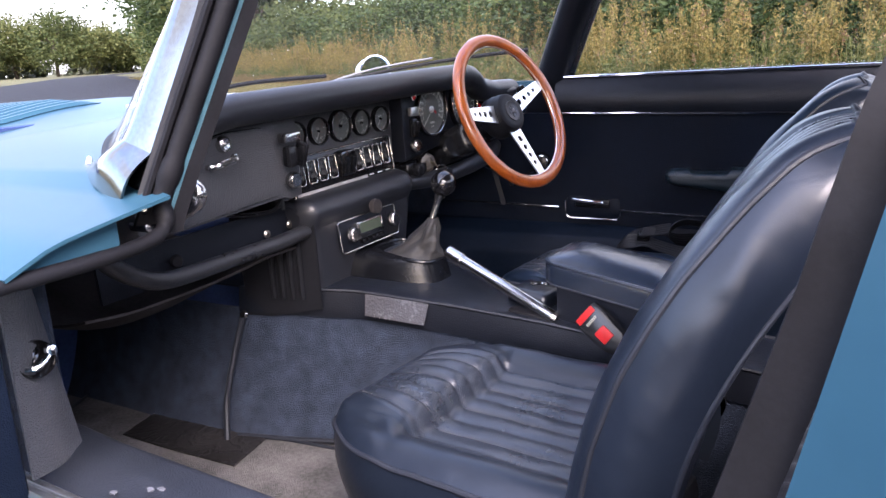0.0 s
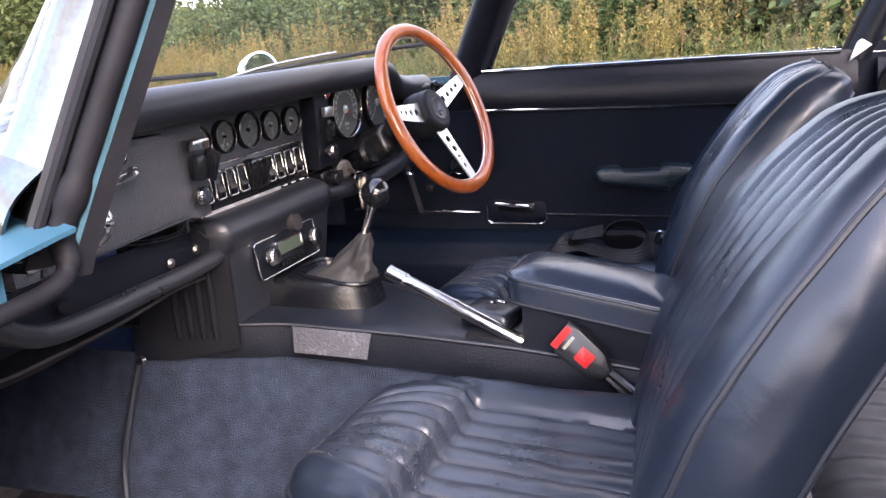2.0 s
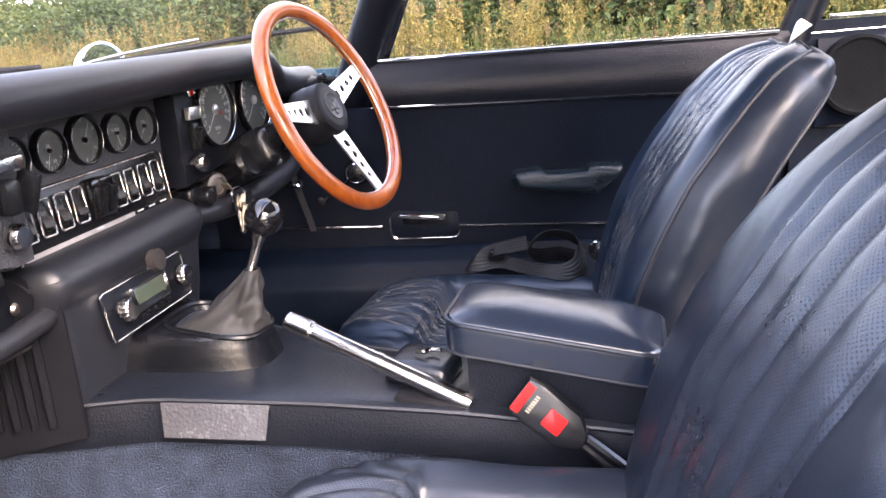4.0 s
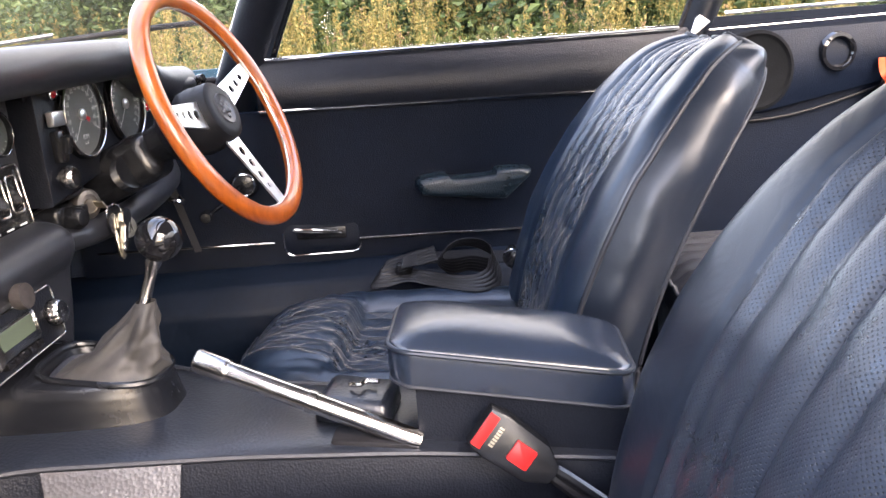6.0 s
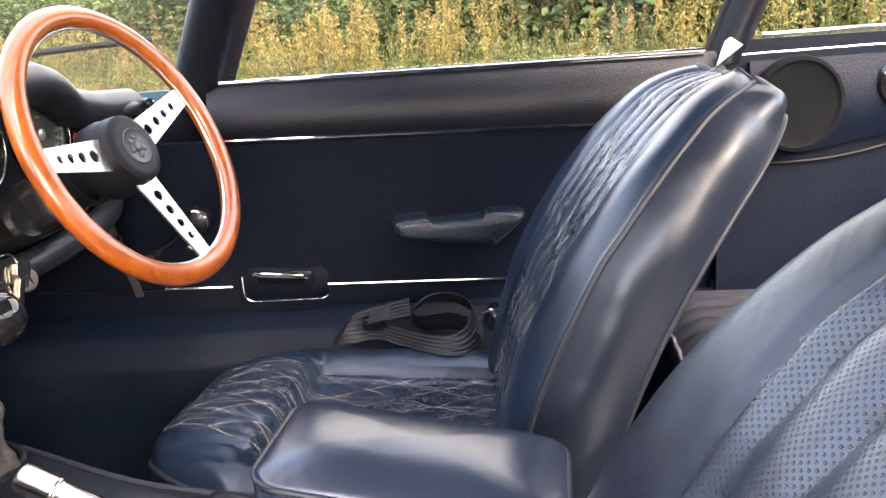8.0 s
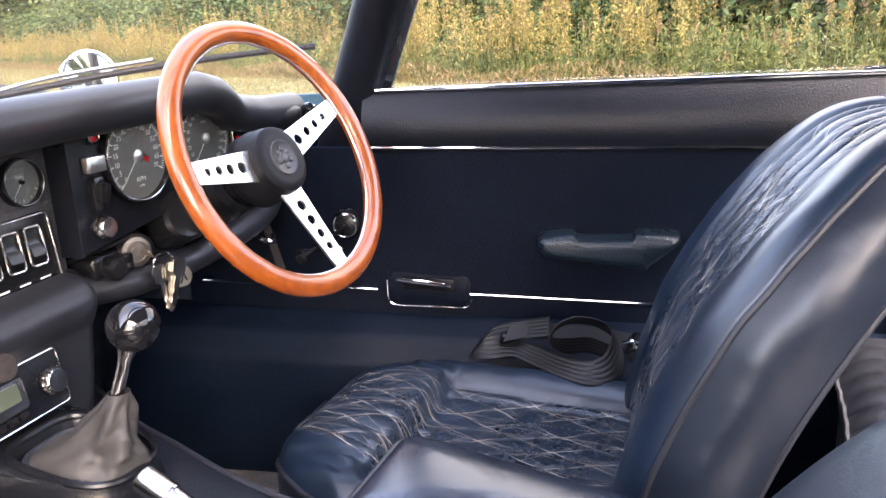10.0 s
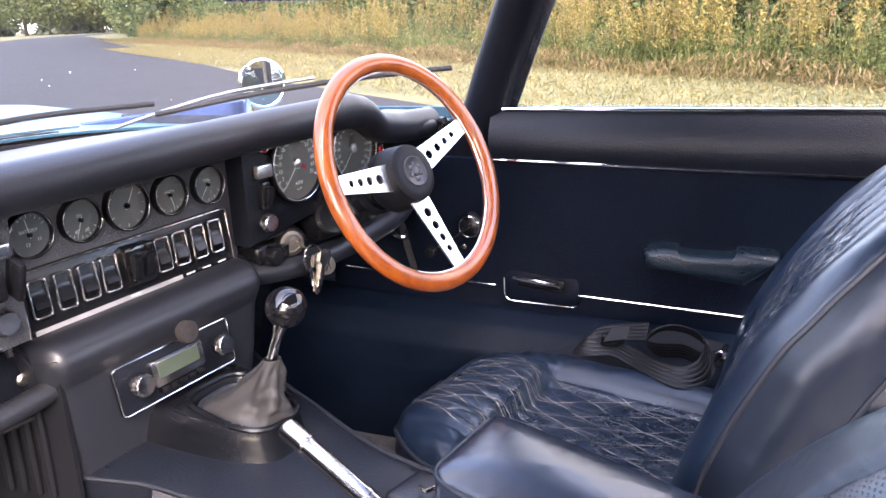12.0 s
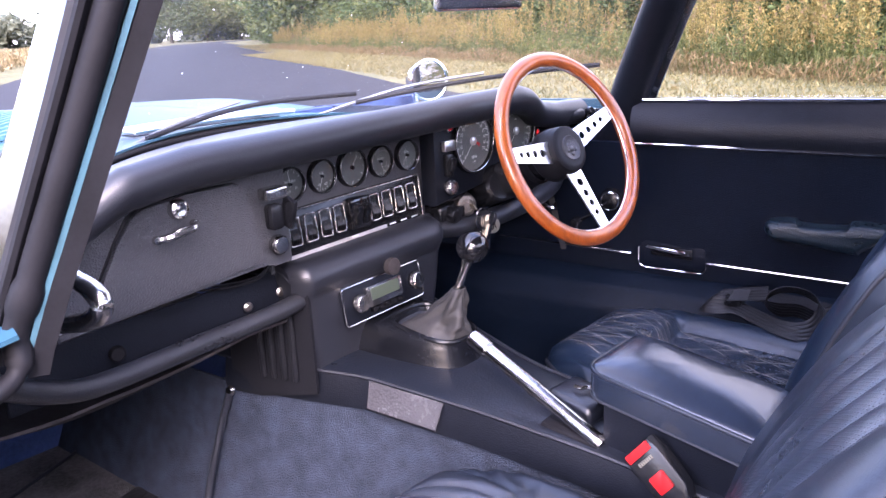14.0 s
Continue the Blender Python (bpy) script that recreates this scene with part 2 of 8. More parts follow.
def wood():
    m = bpy.data.materials.new("varnished_wood")
    m.use_nodes = True
    nt = m.node_tree
    b = nt.nodes["Principled BSDF"]
    tc = nt.nodes.new("ShaderNodeTexCoord")
    n1 = nt.nodes.new("ShaderNodeTexNoise")
    n1.inputs["Scale"].default_value, n1.inputs["Detail"].default_value = 14, 4
    n2 = nt.nodes.new("ShaderNodeTexNoise")
    n2.inputs["Scale"].default_value, n2.inputs["Detail"].default_value = 260, 5
    mp = nt.nodes.new("ShaderNodeMapping")
    mp.inputs["Scale"].default_value = (1, 0.12, 0.12)
    nt.links.new(tc.outputs["Object"], mp.inputs["Vector"])
    nt.links.new(tc.outputs["Object"], n1.inputs["Vector"])
    nt.links.new(mp.outputs["Vector"], n2.inputs["Vector"])
    add = nt.nodes.new("ShaderNodeMath")
    add.operation = 'ADD'
    nt.links.new(n1.outputs["Fac"], add.inputs[0])
    nt.links.new(n2.outputs["Fac"], add.inputs[1])
    r = nt.nodes.new("ShaderNodeValToRGB")
    r.color_ramp.elements[0].position, r.color_ramp.elements[0].color = 0.34, (0.190, 0.038, 0.0048, 1)
    r.color_ramp.elements[1].position, r.color_ramp.elements[1].color = 0.66, (0.37, 0.092, 0.0125, 1)
    half = nt.nodes.new("ShaderNodeMath")
    half.operation = 'MULTIPLY'
    half.inputs[1].default_value = 0.5
    nt.links.new(add.outputs[0], half.inputs[0])
    nt.links.new(half.outputs[0], r.inputs["Fac"])
    nt.links.new(r.outputs["Color"], b.inputs["Base Color"])
    b.inputs["Roughness"].default_value = 0.3
    b.inputs["Coat Weight"].default_value = 0.55
    b.inputs["Coat Roughness"].default_value = 0.09
    return m


WOOD = wood()


def perforated(name, color, rough, spacing=0.0034, cracks=0.0):
    """Leather with a regular field of punched holes, over the grain."""
    m = material(name, color, rough, spec=0.75, bump=0.05, bump_scale=28, vary=0.2, vary_scale=8, rough_vary=0.05, crease=0.05, crease_scale=20, cracks=cracks)
    nt = m.node_tree
    b = nt.nodes["Principled BSDF"]
    uv = nt.nodes.new("ShaderNodeUVMap")
    uv.uv_map = "metres"
    mp = nt.nodes.new("ShaderNodeMapping")
    mp.inputs["Rotation"].default_value = (0, 0, radians(45))
    mp.inputs["Scale"].default_value = (1 / spacing, 1 / spacing, 1)
    nt.links.new(uv.outputs["UV"], mp.inputs["Vector"])
    frac = nt.nodes.new("ShaderNodeVectorMath")
    frac.operation = 'FRACTION'
    nt.links.new(mp.outputs["Vector"], frac.inputs[0])
    dist = nt.nodes.new("ShaderNodeVectorMath")
    dist.operation = 'DISTANCE'
    dist.inputs[1].default_value = (0.5, 0.5, 0)
    nt.links.new(frac.outputs["Vector"], dist.inputs[0])
    hole = nt.nodes.new("ShaderNodeMapRange")
    hole.inputs["From Min"].default_value, hole.inputs["From Max"].default_value = 0.15, 0.27
    nt.links.new(dist.outputs["Value"], hole.inputs["Value"])
    mul = nt.nodes.new("ShaderNodeMix")
    mul.data_type, mul.blend_type = 'RGBA', 'MIX'
    old = b.inputs["Base Color"].links[0].from_socket
    mul.inputs["A"].default_value = (0.0035, 0.0045, 0.0065, 1)
    nt.links.new(hole.outputs["Result"], mul.inputs["Factor"])
    nt.links.new(old, mul.inputs["B"])
    nt.links.new(mul.outputs["Result"], b.inputs["Base Color"])
    bp = nt.nodes.new("ShaderNodeBump")
    bp.inputs["Strength"].default_value, bp.inputs["Distance"].default_value = 0.6, 0.0010
    nt.links.new(hole.outputs["Result"], bp.inputs["Height"])
    nt.links.new(b.inputs["Normal"].links[0].from_socket, bp.inputs["Normal"])
    nt.links.new(bp.outputs["Normal"], b.inputs["Normal"])
    return m


def diamond_wear(m, spacing=0.042, slope=0.42):
    """Two crossing families of wandering cracks, pale where the leather's finish is worn through."""
    nt = m.node_tree
    b = nt.nodes["Principled BSDF"]
    uv = nt.nodes.new("ShaderNodeUVMap")
    uv.uv_map = "metres"
    nz = nt.nodes.new("ShaderNodeTexNoise")
    nz.inputs["Scale"].default_value, nz.inputs["Detail"].default_value = 11.0, 4.0
    nt.links.new(uv.outputs["UV"], nz.inputs["Vector"])
    warp = nt.nodes.new("ShaderNodeVectorMath")
    warp.operation = 'MULTIPLY_ADD'
    warp.inputs[1].default_value = (0.026, 0.026, 0.0)
    nt.links.new(nz.outputs["Color"], warp.inputs[0])
    nt.links.new(uv.outputs["UV"], warp.inputs[2])
    def net(pairs, width, wide):
        """The nearness to the closest line of several slanting families."""
        line = None
        for du, dv, step in pairs:
            dot = nt.nodes.new("ShaderNodeVectorMath")
            dot.operation = 'DOT_PRODUCT'
            dot.inputs[1].default_value = (du / step, dv / step, 0)
            nt.links.new(warp.outputs["Vector"], dot.inputs[0])
            pp = nt.nodes.new("ShaderNodeMath")
            pp.operation = 'PINGPONG'
            pp.inputs[1].default_value = 0.5
            nt.links.new(dot.outputs["Value"], pp.inputs[0])
            if line is None:
                line = pp
            else:
                mn = nt.nodes.new("ShaderNodeMath")
                mn.operation = 'MINIMUM'
                nt.links.new(line.outputs[0], mn.inputs[0])
                nt.links.new(pp.outputs[0], mn.inputs[1])
                line = mn
        near = nt.nodes.new("ShaderNodeMapRange")
        near.inputs["From Min"].default_value, near.inputs["From Max"].default_value = width, wide
        near.inputs["To Min"].default_value, near.inputs["To Max"].default_value = 1.0, 0.0
        nt.links.new(line.outputs[0], near.inputs["Value"])
        return line, near

    line, thin = net([(slope, 1, spacing), (slope, -1, spacing)], 0.008, 0.030)
    fine = net([(0.75, 1, 0.031), (0.9, -1, 0.037), (0.12, 1, 0.052)], 0.006, 0.028)[1]
    gap = nt.nodes.new("ShaderNodeTexNoise")
    gap.inputs["Scale"].default_value, gap.inputs["Detail"].default_value = 34.0, 4.0
    nt.links.new(uv.outputs["UV"], gap.inputs["Vector"])
    keep = nt.nodes.new("ShaderNodeMapRange")
    keep.inputs["From Min"].default_value, keep.inputs["From Max"].default_value = 0.34, 0.60
    nt.links.new(gap.outputs["Fac"], keep.inputs["Value"])
    both = nt.nodes.new("ShaderNodeMath")
    both.operation = 'MULTIPLY'
    some = nt.nodes.new("ShaderNodeMath")
    some.operation = 'MULTIPLY_ADD'
    some.inputs[1].default_value = 0.45
    some.use_clamp = True
    nt.links.new(fine.outputs["Result"], some.inputs[0])
    nt.links.new(thin.outputs["Result"], some.inputs[2])
    nt.links.new(some.outputs[0], both.inputs[0])
    nt.links.new(keep.outputs["Result"], both.inputs[1])
    mx = nt.nodes.new("ShaderNodeMix")
    mx.data_type = 'RGBA'
    mx.inputs["B"].default_value = (0.36, 0.32, 0.27, 1)
    nt.links.new(both.outputs[0], mx.inputs["Factor"])
    nt.links.new(b.inputs["Base Color"].links[0].from_socket, mx.inputs["A"])
    nt.links.new(mx.outputs["Result"], b.inputs["Base Color"])
    soft = nt.nodes.new("ShaderNodeMapRange")
    soft.inputs["From Max"].default_value = 0.2
    nt.links.new(line.outputs[0], soft.inputs["Value"])
    bp = nt.nodes.new("ShaderNodeBump")
    bp.inputs["Strength"].default_value, bp.inputs["Distance"].default_value = 0.22, 0.003
    nt.links.new(soft.outputs["Result"], bp.inputs["Height"])
    nt.links.new(b.inputs["Normal"].links[0].from_socket, bp.inputs["Normal"])
    nt.links.new(bp.outputs["Normal"], b.inputs["Normal"])
    return m


PERF = perforated("perforated_leather", (0.0175, 0.0230, 0.0345), 0.30, 0.0032)
PERF_WORN = diamond_wear(perforated("worn_perforated_leather", (0.0100, 0.0195, 0.0360), 0.29, 0.0030))


def clear_glass(name="clear_glass", dust_haze=0.0):
    m = bpy.data.materials.new(name)
    m.use_nodes = True
    nt = m.node_tree
    nt.nodes.remove(nt.nodes["Principled BSDF"])
    out = nt.nodes["Material Output"]
    tr = nt.nodes.new("ShaderNodeBsdfTransparent")
    tr.inputs["Color"].default_value = (0.93, 0.95, 0.94, 1)
    gl = nt.nodes.new("ShaderNodeBsdfGlossy")
    gl.inputs["Roughness"].default_value = 0.02
    lw = nt.nodes.new("ShaderNodeLayerWeight")
    lw.inputs["Blend"].default_value = 0.5
    pw = nt.nodes.new("ShaderNodeMath")
    pw.operation = 'POWER'
    pw.inputs[1].default_value = 4.0
    nt.links.new(lw.outputs["Facing"], pw.inputs[0])
    fr = nt.nodes.new("ShaderNodeMath")
    fr.operation = 'MULTIPLY_ADD'
    fr.inputs[1].default_value, fr.inputs[2].default_value = 0.62, 0.045
    nt.links.new(pw.outputs[0], fr.inputs[0])
    mx = nt.nodes.new("ShaderNodeMixShader")
    nt.links.new(fr.outputs[0], mx.inputs["Fac"])
    nt.links.new(tr.outputs["BSDF"], mx.inputs[1])
    nt.links.new(gl.outputs["BSDF"], mx.inputs[2])
    last = mx
    # pale diffuse film: dust, with the glass's milky reflections put in as colour
    if dust_haze:
        df = nt.nodes.new("ShaderNodeBsdfDiffuse")
        df.inputs["Color"].default_value = (0.75, 0.73, 0.70, 1)
        tc = nt.nodes.new("ShaderNodeTexCoord")
        nz = nt.nodes.new("ShaderNodeTexNoise")
        nz.inputs["Scale"].default_value, nz.inputs["Detail"].default_value = 5.0, 8.0
        nt.links.new(tc.outputs["Object"], nz.inputs["Vector"])
        am = nt.nodes.new("ShaderNodeMapRange")
        am.inputs["From Min"].default_value, am.inputs["From Max"].default_value = 0.3, 0.75
        am.inputs["To Min"].default_value, am.inputs["To Max"].default_value = dust_haze * 0.6, dust_haze * 1.5
        nt.links.new(nz.outputs["Fac"], am.inputs["Value"])
        last = nt.nodes.new("ShaderNodeMixShader")
        nt.links.new(am.outputs["Result"], last.inputs["Fac"])
        nt.links.new(mx.outputs["Shader"], last.inputs[1])
        nt.links.new(df.outputs["BSDF"], last.inputs[2])
    nt.links.new(last.outputs["Shader"], out.inputs["Surface"])
    return m


GLASS = clear_glass()
DUST_HAZE_GLASS = clear_glass("dust_haze_glass", 0.06)


# ---- mesh helpers ----
def thing(name, base, label, category, group="", kind=""):
    ob = new(name)
    ob.location = base
    ob.empty_display_size = 0.05
    return tagged(ob, label, category, group, kind)


def part(name, bm, mat, parent=None, label="", sharp=40):
    """Links a bmesh, in world coordinates, as one mesh object under a thing or a part."""
    bmesh.ops.recalc_face_normals(bm, faces=bm.faces)
    me = bpy.data.meshes.new(name)
    bm.to_mesh(me)
    bm.free()
    mats = mat if isinstance(mat, (list, tuple)) else [mat]
    for one in mats:
        me.materials.append(one)
    for p in me.polygons:
        p.use_smooth = True
    me.set_sharp_from_angle(angle=radians(sharp))
    ob = new(name, me)
    if parent:
        ob.parent = parent
        ob.matrix_parent_inverse = Matrix.Translation(-parent.location) if parent.type == 'EMPTY' else Matrix.Identity(4)
    if label:
        tagged(ob, label)
    return ob


def repeat(ob, name, offset):
    """A second object on the same mesh, moved by offset, beside ob."""
    o = new(name, ob.data)
    o.parent = ob.parent
    o.matrix_parent_inverse = ob.matrix_parent_inverse
    o.location = offset
    return o


def B():
    return bmesh.new()


def rbox(bm, c, size, r=0.004, seg=2, rot=None, taper=None):
    """A bevelled box; taper scales its top face in x and y."""
    res = bmesh.ops.create_cube(bm, size=1.0)
    vs = res["verts"]
    for v in vs:
        k = taper if taper and v.co.z > 0 else (1, 1)
        v.co = Vector((v.co.x * size[0] * k[0], v.co.y * size[1] * k[1], v.co.z * size[2]))
    es = list({e for v in vs for e in v.link_edges})
    if r > 0:
        out = bmesh.ops.bevel(bm, geom=es, offset=r, segments=seg, profile=0.5, affect='EDGES')
        vs = list({v for f in out["faces"] for v in f.verts} | {v for v in vs if v.is_valid})
    m = Matrix.Translation(c) @ (rot.to_4x4() if rot else Matrix.Identity(4))
    bmesh.ops.transform(bm, matrix=m, verts=vs)
    return bm


def frame_to(axis, up=(0, 0, 1)):
    """Columns: side, up, axis."""
    a = Vector(axis).normalized()
    u = Vector(up)
    if abs(a.dot(u)) > 0.98:
        u = Vector((1, 0, 0))
    s = u.cross(a).normalized()
    return Matrix((s, a.cross(s), a)).transposed()


def lathe(bm, profile, origin, axis, n=28):
    """Turns (radius, height) pairs about axis."""
    R, o = frame_to(axis), Vector(origin)
    rings = []
    for r, h in profile:
        if r < 1e-6:
            rings.append([bm.verts.new(o + R @ Vector((0, 0, h)))])
        else:
            rings.append([bm.verts.new(o + R @ Vector((r * math.cos(2 * math.pi * k / n), r * math.sin(2 * math.pi * k / n), h))) for k in range(n)])
    for a, b in zip(rings, rings[1:]):
        for k in range(n):
            q = [a[k % len(a)], a[(k + 1) % len(a)], b[(k + 1) % len(b)], b[k % len(b)]]
            q = list(dict.fromkeys(q))
            if len(q) > 2:
                bm.faces.new(q)
    return bm


def smooth_path(pts, sub=6, closed=False):
    P = [Vector(p) for p in pts]
    out = []
    n = len(P)
    for i in range(n if closed else n - 1):
        p0, p1 = P[(i - 1) % n] if closed or i else P[0], P[i]
        p2 = P[(i + 1) % n]
        p3 = P[(i + 2) % n] if closed or i + 2 < n else P[-1]
        for k in range(sub):
            t = k / sub
            out.append(0.5 * (2 * p1 + (p2 - p0) * t + (2 * p0 - 5 * p1 + 4 * p2 - p3) * t * t + (3 * p1 - p0 - 3 * p2 + p3) * t ** 3))
    if not closed:
        out.append(P[-1])
    return out


def tube(bm, pts, r, n=10, closed=False, squash=1.0, up=(0, 0, 1)):
    """A round (or flattened) section along points; r may be a list."""
    P = [Vector(p) for p in pts]
    N = len(P)
    rings = []
    for i, p in enumerate(P):
        a = P[(i + 1) % N] if closed or i + 1 < N else P[i]
        b = P[i - 1] if closed or i else P[i]
        R = frame_to((a - b) if (a - b).length > 1e-9 else Vector((1, 0, 0)), up)
        rad = r[i] if isinstance(r, (list, tuple)) else r
        rings.append([bm.verts.new(p + R @ Vector((rad * math.cos(2 * math.pi * k / n), rad * squash * math.sin(2 * math.pi * k / n), 0))) for k in range(n)])
    for i in range(N if closed else N - 1):
        a, b = rings[i], rings[(i + 1) % N]
        for k in range(n):
            bm.faces.new((a[k], a[(k + 1) % n], b[(k + 1) % n], b[k]))
    if not closed:
        bm.faces.new(rings[0][::-1])
        bm.faces.new(rings[-1])
    return bm


def ribbon(bm, pts, width, thick, side):
    """A flat strap along points; side gives its width's direction, one vector or one a point."""
    rows = []
    P = [Vector(p) for p in pts]
    for i, p in enumerate(P):
        a, b = P[min(i + 1, len(P) - 1)], P[max(i - 1, 0)]
        d = (a - b).normalized()
        s = Vector(side[i] if isinstance(side, list) else side).normalized()
        nrm = d.cross(s).normalized()
        rows.append([bm.verts.new(p + s * (width / 2 * u) + nrm * (thick / 2 * w)) for u, w in ((-1, -1), (1, -1), (1, 1), (-1, 1))])
    for a, b in zip(rows, rows[1:]):
        for k in range(4):
            bm.faces.new((a[k], a[(k + 1) % 4], b[(k + 1) % 4], b[k]))
    bm.faces.new(rows[0][::-1])
    bm.faces.new(rows[-1])
    return bm


def prism(bm, poly, to, depth, r=0.0):
    """A plate: polygon in 2D, mapped by to(u, v, w), from w = 0 to depth, its front edge bevelled by r."""
    front = [bm.verts.new(to(u, v, depth)) for u, v in poly]
    back = [bm.verts.new(to(u, v, 0)) for u, v in poly]
    f = bm.faces.new(front)
    bm.faces.new(back[::-1])
    n = len(poly)
    for k in range(n):
        bm.faces.new((front[k], back[k], back[(k + 1) % n], front[(k + 1) % n]))
    if r > 0:
        bmesh.ops.bevel(bm, geom=list(f.edges), offset=r, segments=2, profile=0.5, affect='EDGES')
    return bm


def round_rect(u0, v0, u1, v1, r, n=5):
    out = []
    for cx, cy, a0 in ((u1 - r, v1 - r, 0), (u0 + r, v1 - r, 90), (u0 + r, v0 + r, 180), (u1 - r, v0 + r, 270)):
        for k in range(n + 1):
            a = radians(a0 + 90 * k / n)
            out.append((cx + r * math.cos(a), cy + r * math.sin(a)))
    return out


def sheet(bm, f, nu, nv, thick=0.0, matf=None, uvf=None):
    """A surface f(a, b), a and b from 0 to 1; with thick it gets a back and edges."""
    V = [[bm.verts.new(f(i / nu, j / nv)) for j in range(nv + 1)] for i in range(nu + 1)]
    uv = bm.loops.layers.uv.get("metres") or (bm.loops.layers.uv.new("metres") if uvf else None)
    made = []
    for i in range(nu):
        for j in range(nv):
            fc = bm.faces.new((V[i][j], V[i + 1][j], V[i + 1][j + 1], V[i][j + 1]))
            if matf:
                fc.material_index = matf((i + 0.5) / nu, (j + 0.5) / nv)
            if uvf:
                for lp, (a, b) in zip(fc.loops, ((i, j), (i + 1, j), (i + 1, j + 1), (i, j + 1))):
                    lp[uv].uv = uvf(a / nu, b / nv)
            made.append(fc)
    if thick:
        bmesh.ops.recalc_face_normals(bm, faces=made)
        bm.normal_update()
        W = [[bm.verts.new(v.co - v.normal * thick) for v in row] for row in V]
        for i in range(nu):
            for j in range(nv):
                bm.faces.new((W[i][j], W[i][j + 1], W[i + 1][j + 1], W[i + 1][j]))
        for i in range(nu):
            bm.faces.new((V[i][0], W[i][0], W[i + 1][0], V[i + 1][0]))
            bm.faces.new((V[i][nv], V[i + 1][nv], W[i + 1][nv], W[i][nv]))
        for j in range(nv):
            bm.faces.new((V[0][j], V[0][j + 1], W[0][j + 1], W[0][j]))
            bm.faces.new((V[nu][j], W[nu][j], W[nu][j + 1], V[nu][j + 1]))
    return V


def lerp(a, b, t):
    return a + (b - a) * t


def linear_of(points):
    ts, vs = [p[0] for p in points], [p[1] for p in points]
    return lambda t: float(np.interp(t, ts, vs))


def rough_noise(x, y, z):
    return noise.noise(Vector((x, y, z)))


CY = 0.035     # the car's middle plane
# ---- ground and surroundings ----
ROAD = Vector((-0.872, 0.490, 0.0))       # along the lane
ACROSS = Vector((0.490, 0.872, 0.0))      # across it, towards the hedge


def lane(s, o, z=0.0):
    return ROAD * s + ACROSS * o + Vector((0, 0, z))


GRASS = material("dry_grass", (0.090, 0.078, 0.030), 0.95, bump=0.8, bump_scale=30, vary=0.5, vary_scale=0.6, dark=(0.042, 0.050, 0.015), distance=0.05)
ASPHALT = material("asphalt", (0.017, 0.017, 0.0185), 0.85, spec=0.15, bump=0.6, bump_scale=120, vary=0.25, vary_scale=1.2, distance=0.006)
STUBBLE = material("stubble_field", (0.16, 0.125, 0.07), 0.95, bump=0.4, bump_scale=8, vary=0.2, vary_scale=0.1)


def ground_sheet():
    bm = B()
    f = lambda a, b: lane(lerp(-900, 900, a), lerp(-900, 900, b), -0.01)
    sheet(bm, f, 12, 12)
    return tagged(part("ground", bm, GRASS), "dry verge grass, yellow and green", "ground", kind="structure")


def road_sheet():
    bm = B()
    right = linear_of([(-60, 4.6), (8, 4.4), (14, 4.3), (37, 5.8), (72, 9.6), (150, 13), (260, 40)])
    left = linear_of([(-60, -4.6), (30, -4.3), (55, -4.0), (90, -2.7), (150, 4), (260, 34)])

    def f(a, b):
        s = lerp(-60, 260, a)
        wob = 0.12 * rough_noise(s * 0.7, b * 3, 5)
        return lane(s, lerp(left(s), right(s), b) + (wob if b in (0, 1) else 0), -0.004)
    sheet(bm, f, 220, 4)
    return tagged(part("road", bm, ASPHALT), "worn dark grey asphalt lane with grassy edges", "road", kind="structure")


def field_sheet():
    bm = B()
    f = lambda a, b: lane(lerp(20, 420, a), lerp(-16, -300, b), lerp(0.0, 9.0, b) * lerp(0.3, 1, a))
    sheet(bm, f, 8, 8)
    return tagged(part("stubble_field", bm, STUBBLE), "pale straw-coloured stubble field", "field", kind="structure")


ground_sheet()
road_sheet()
field_sheet()


def leaf_material(name, a, b, rough=0.6):
    m = bpy.data.materials.new(name)
    m.use_nodes = True
    nt = m.node_tree
    p = nt.nodes["Principled BSDF"]
    g = nt.nodes.new("ShaderNodeNewGeometry")
    r = nt.nodes.new("ShaderNodeValToRGB")
    r.color_ramp.elements[0].color, r.color_ramp.elements[1].color = (*a, 1), (*b, 1)
    nt.links.new(g.outputs["Random Per Island"], r.inputs["Fac"])
    nt.links.new(r.outputs["Color"], p.inputs["Base Color"])
    p.inputs["Roughness"].default_value = rough
    p.inputs["Specular IOR Level"].default_value = 0.25
    out = nt.nodes["Material Output"]
    tl = nt.nodes.new("ShaderNodeBsdfTranslucent")
    nt.links.new(r.outputs["Color"], tl.inputs["Color"])
    mx = nt.nodes.new("ShaderNodeMixShader")
    mx.inputs["Fac"].default_value = 0.3
    nt.links.new(p.outputs["BSDF"], mx.inputs[1])
    nt.links.new(tl.outputs["BSDF"], mx.inputs[2])
    nt.links.new(mx.outputs["Shader"], out.inputs["Surface"])
    return m


LEAF_DARK = leaf_material("dark_leaves", (0.024, 0.044, 0.014), (0.075, 0.104, 0.034))
LEAF_MID = leaf_material("leaves", (0.032, 0.050, 0.015), (0.100, 0.115, 0.036))
LEAF_LIGHT = leaf_material("light_leaves", (0.050, 0.068, 0.018), (0.140, 0.145, 0.048))
WEED = leaf_material("weed_leaves", (0.042, 0.064, 0.017), (0.140, 0.142, 0.044))
GOLD = leaf_material("golden_plumes", (0.105, 0.088, 0.024), (0.270, 0.205, 0.066))
SEED = leaf_material("seed_heads", (0.120, 0.070, 0.038), (0.230, 0.160, 0.085))
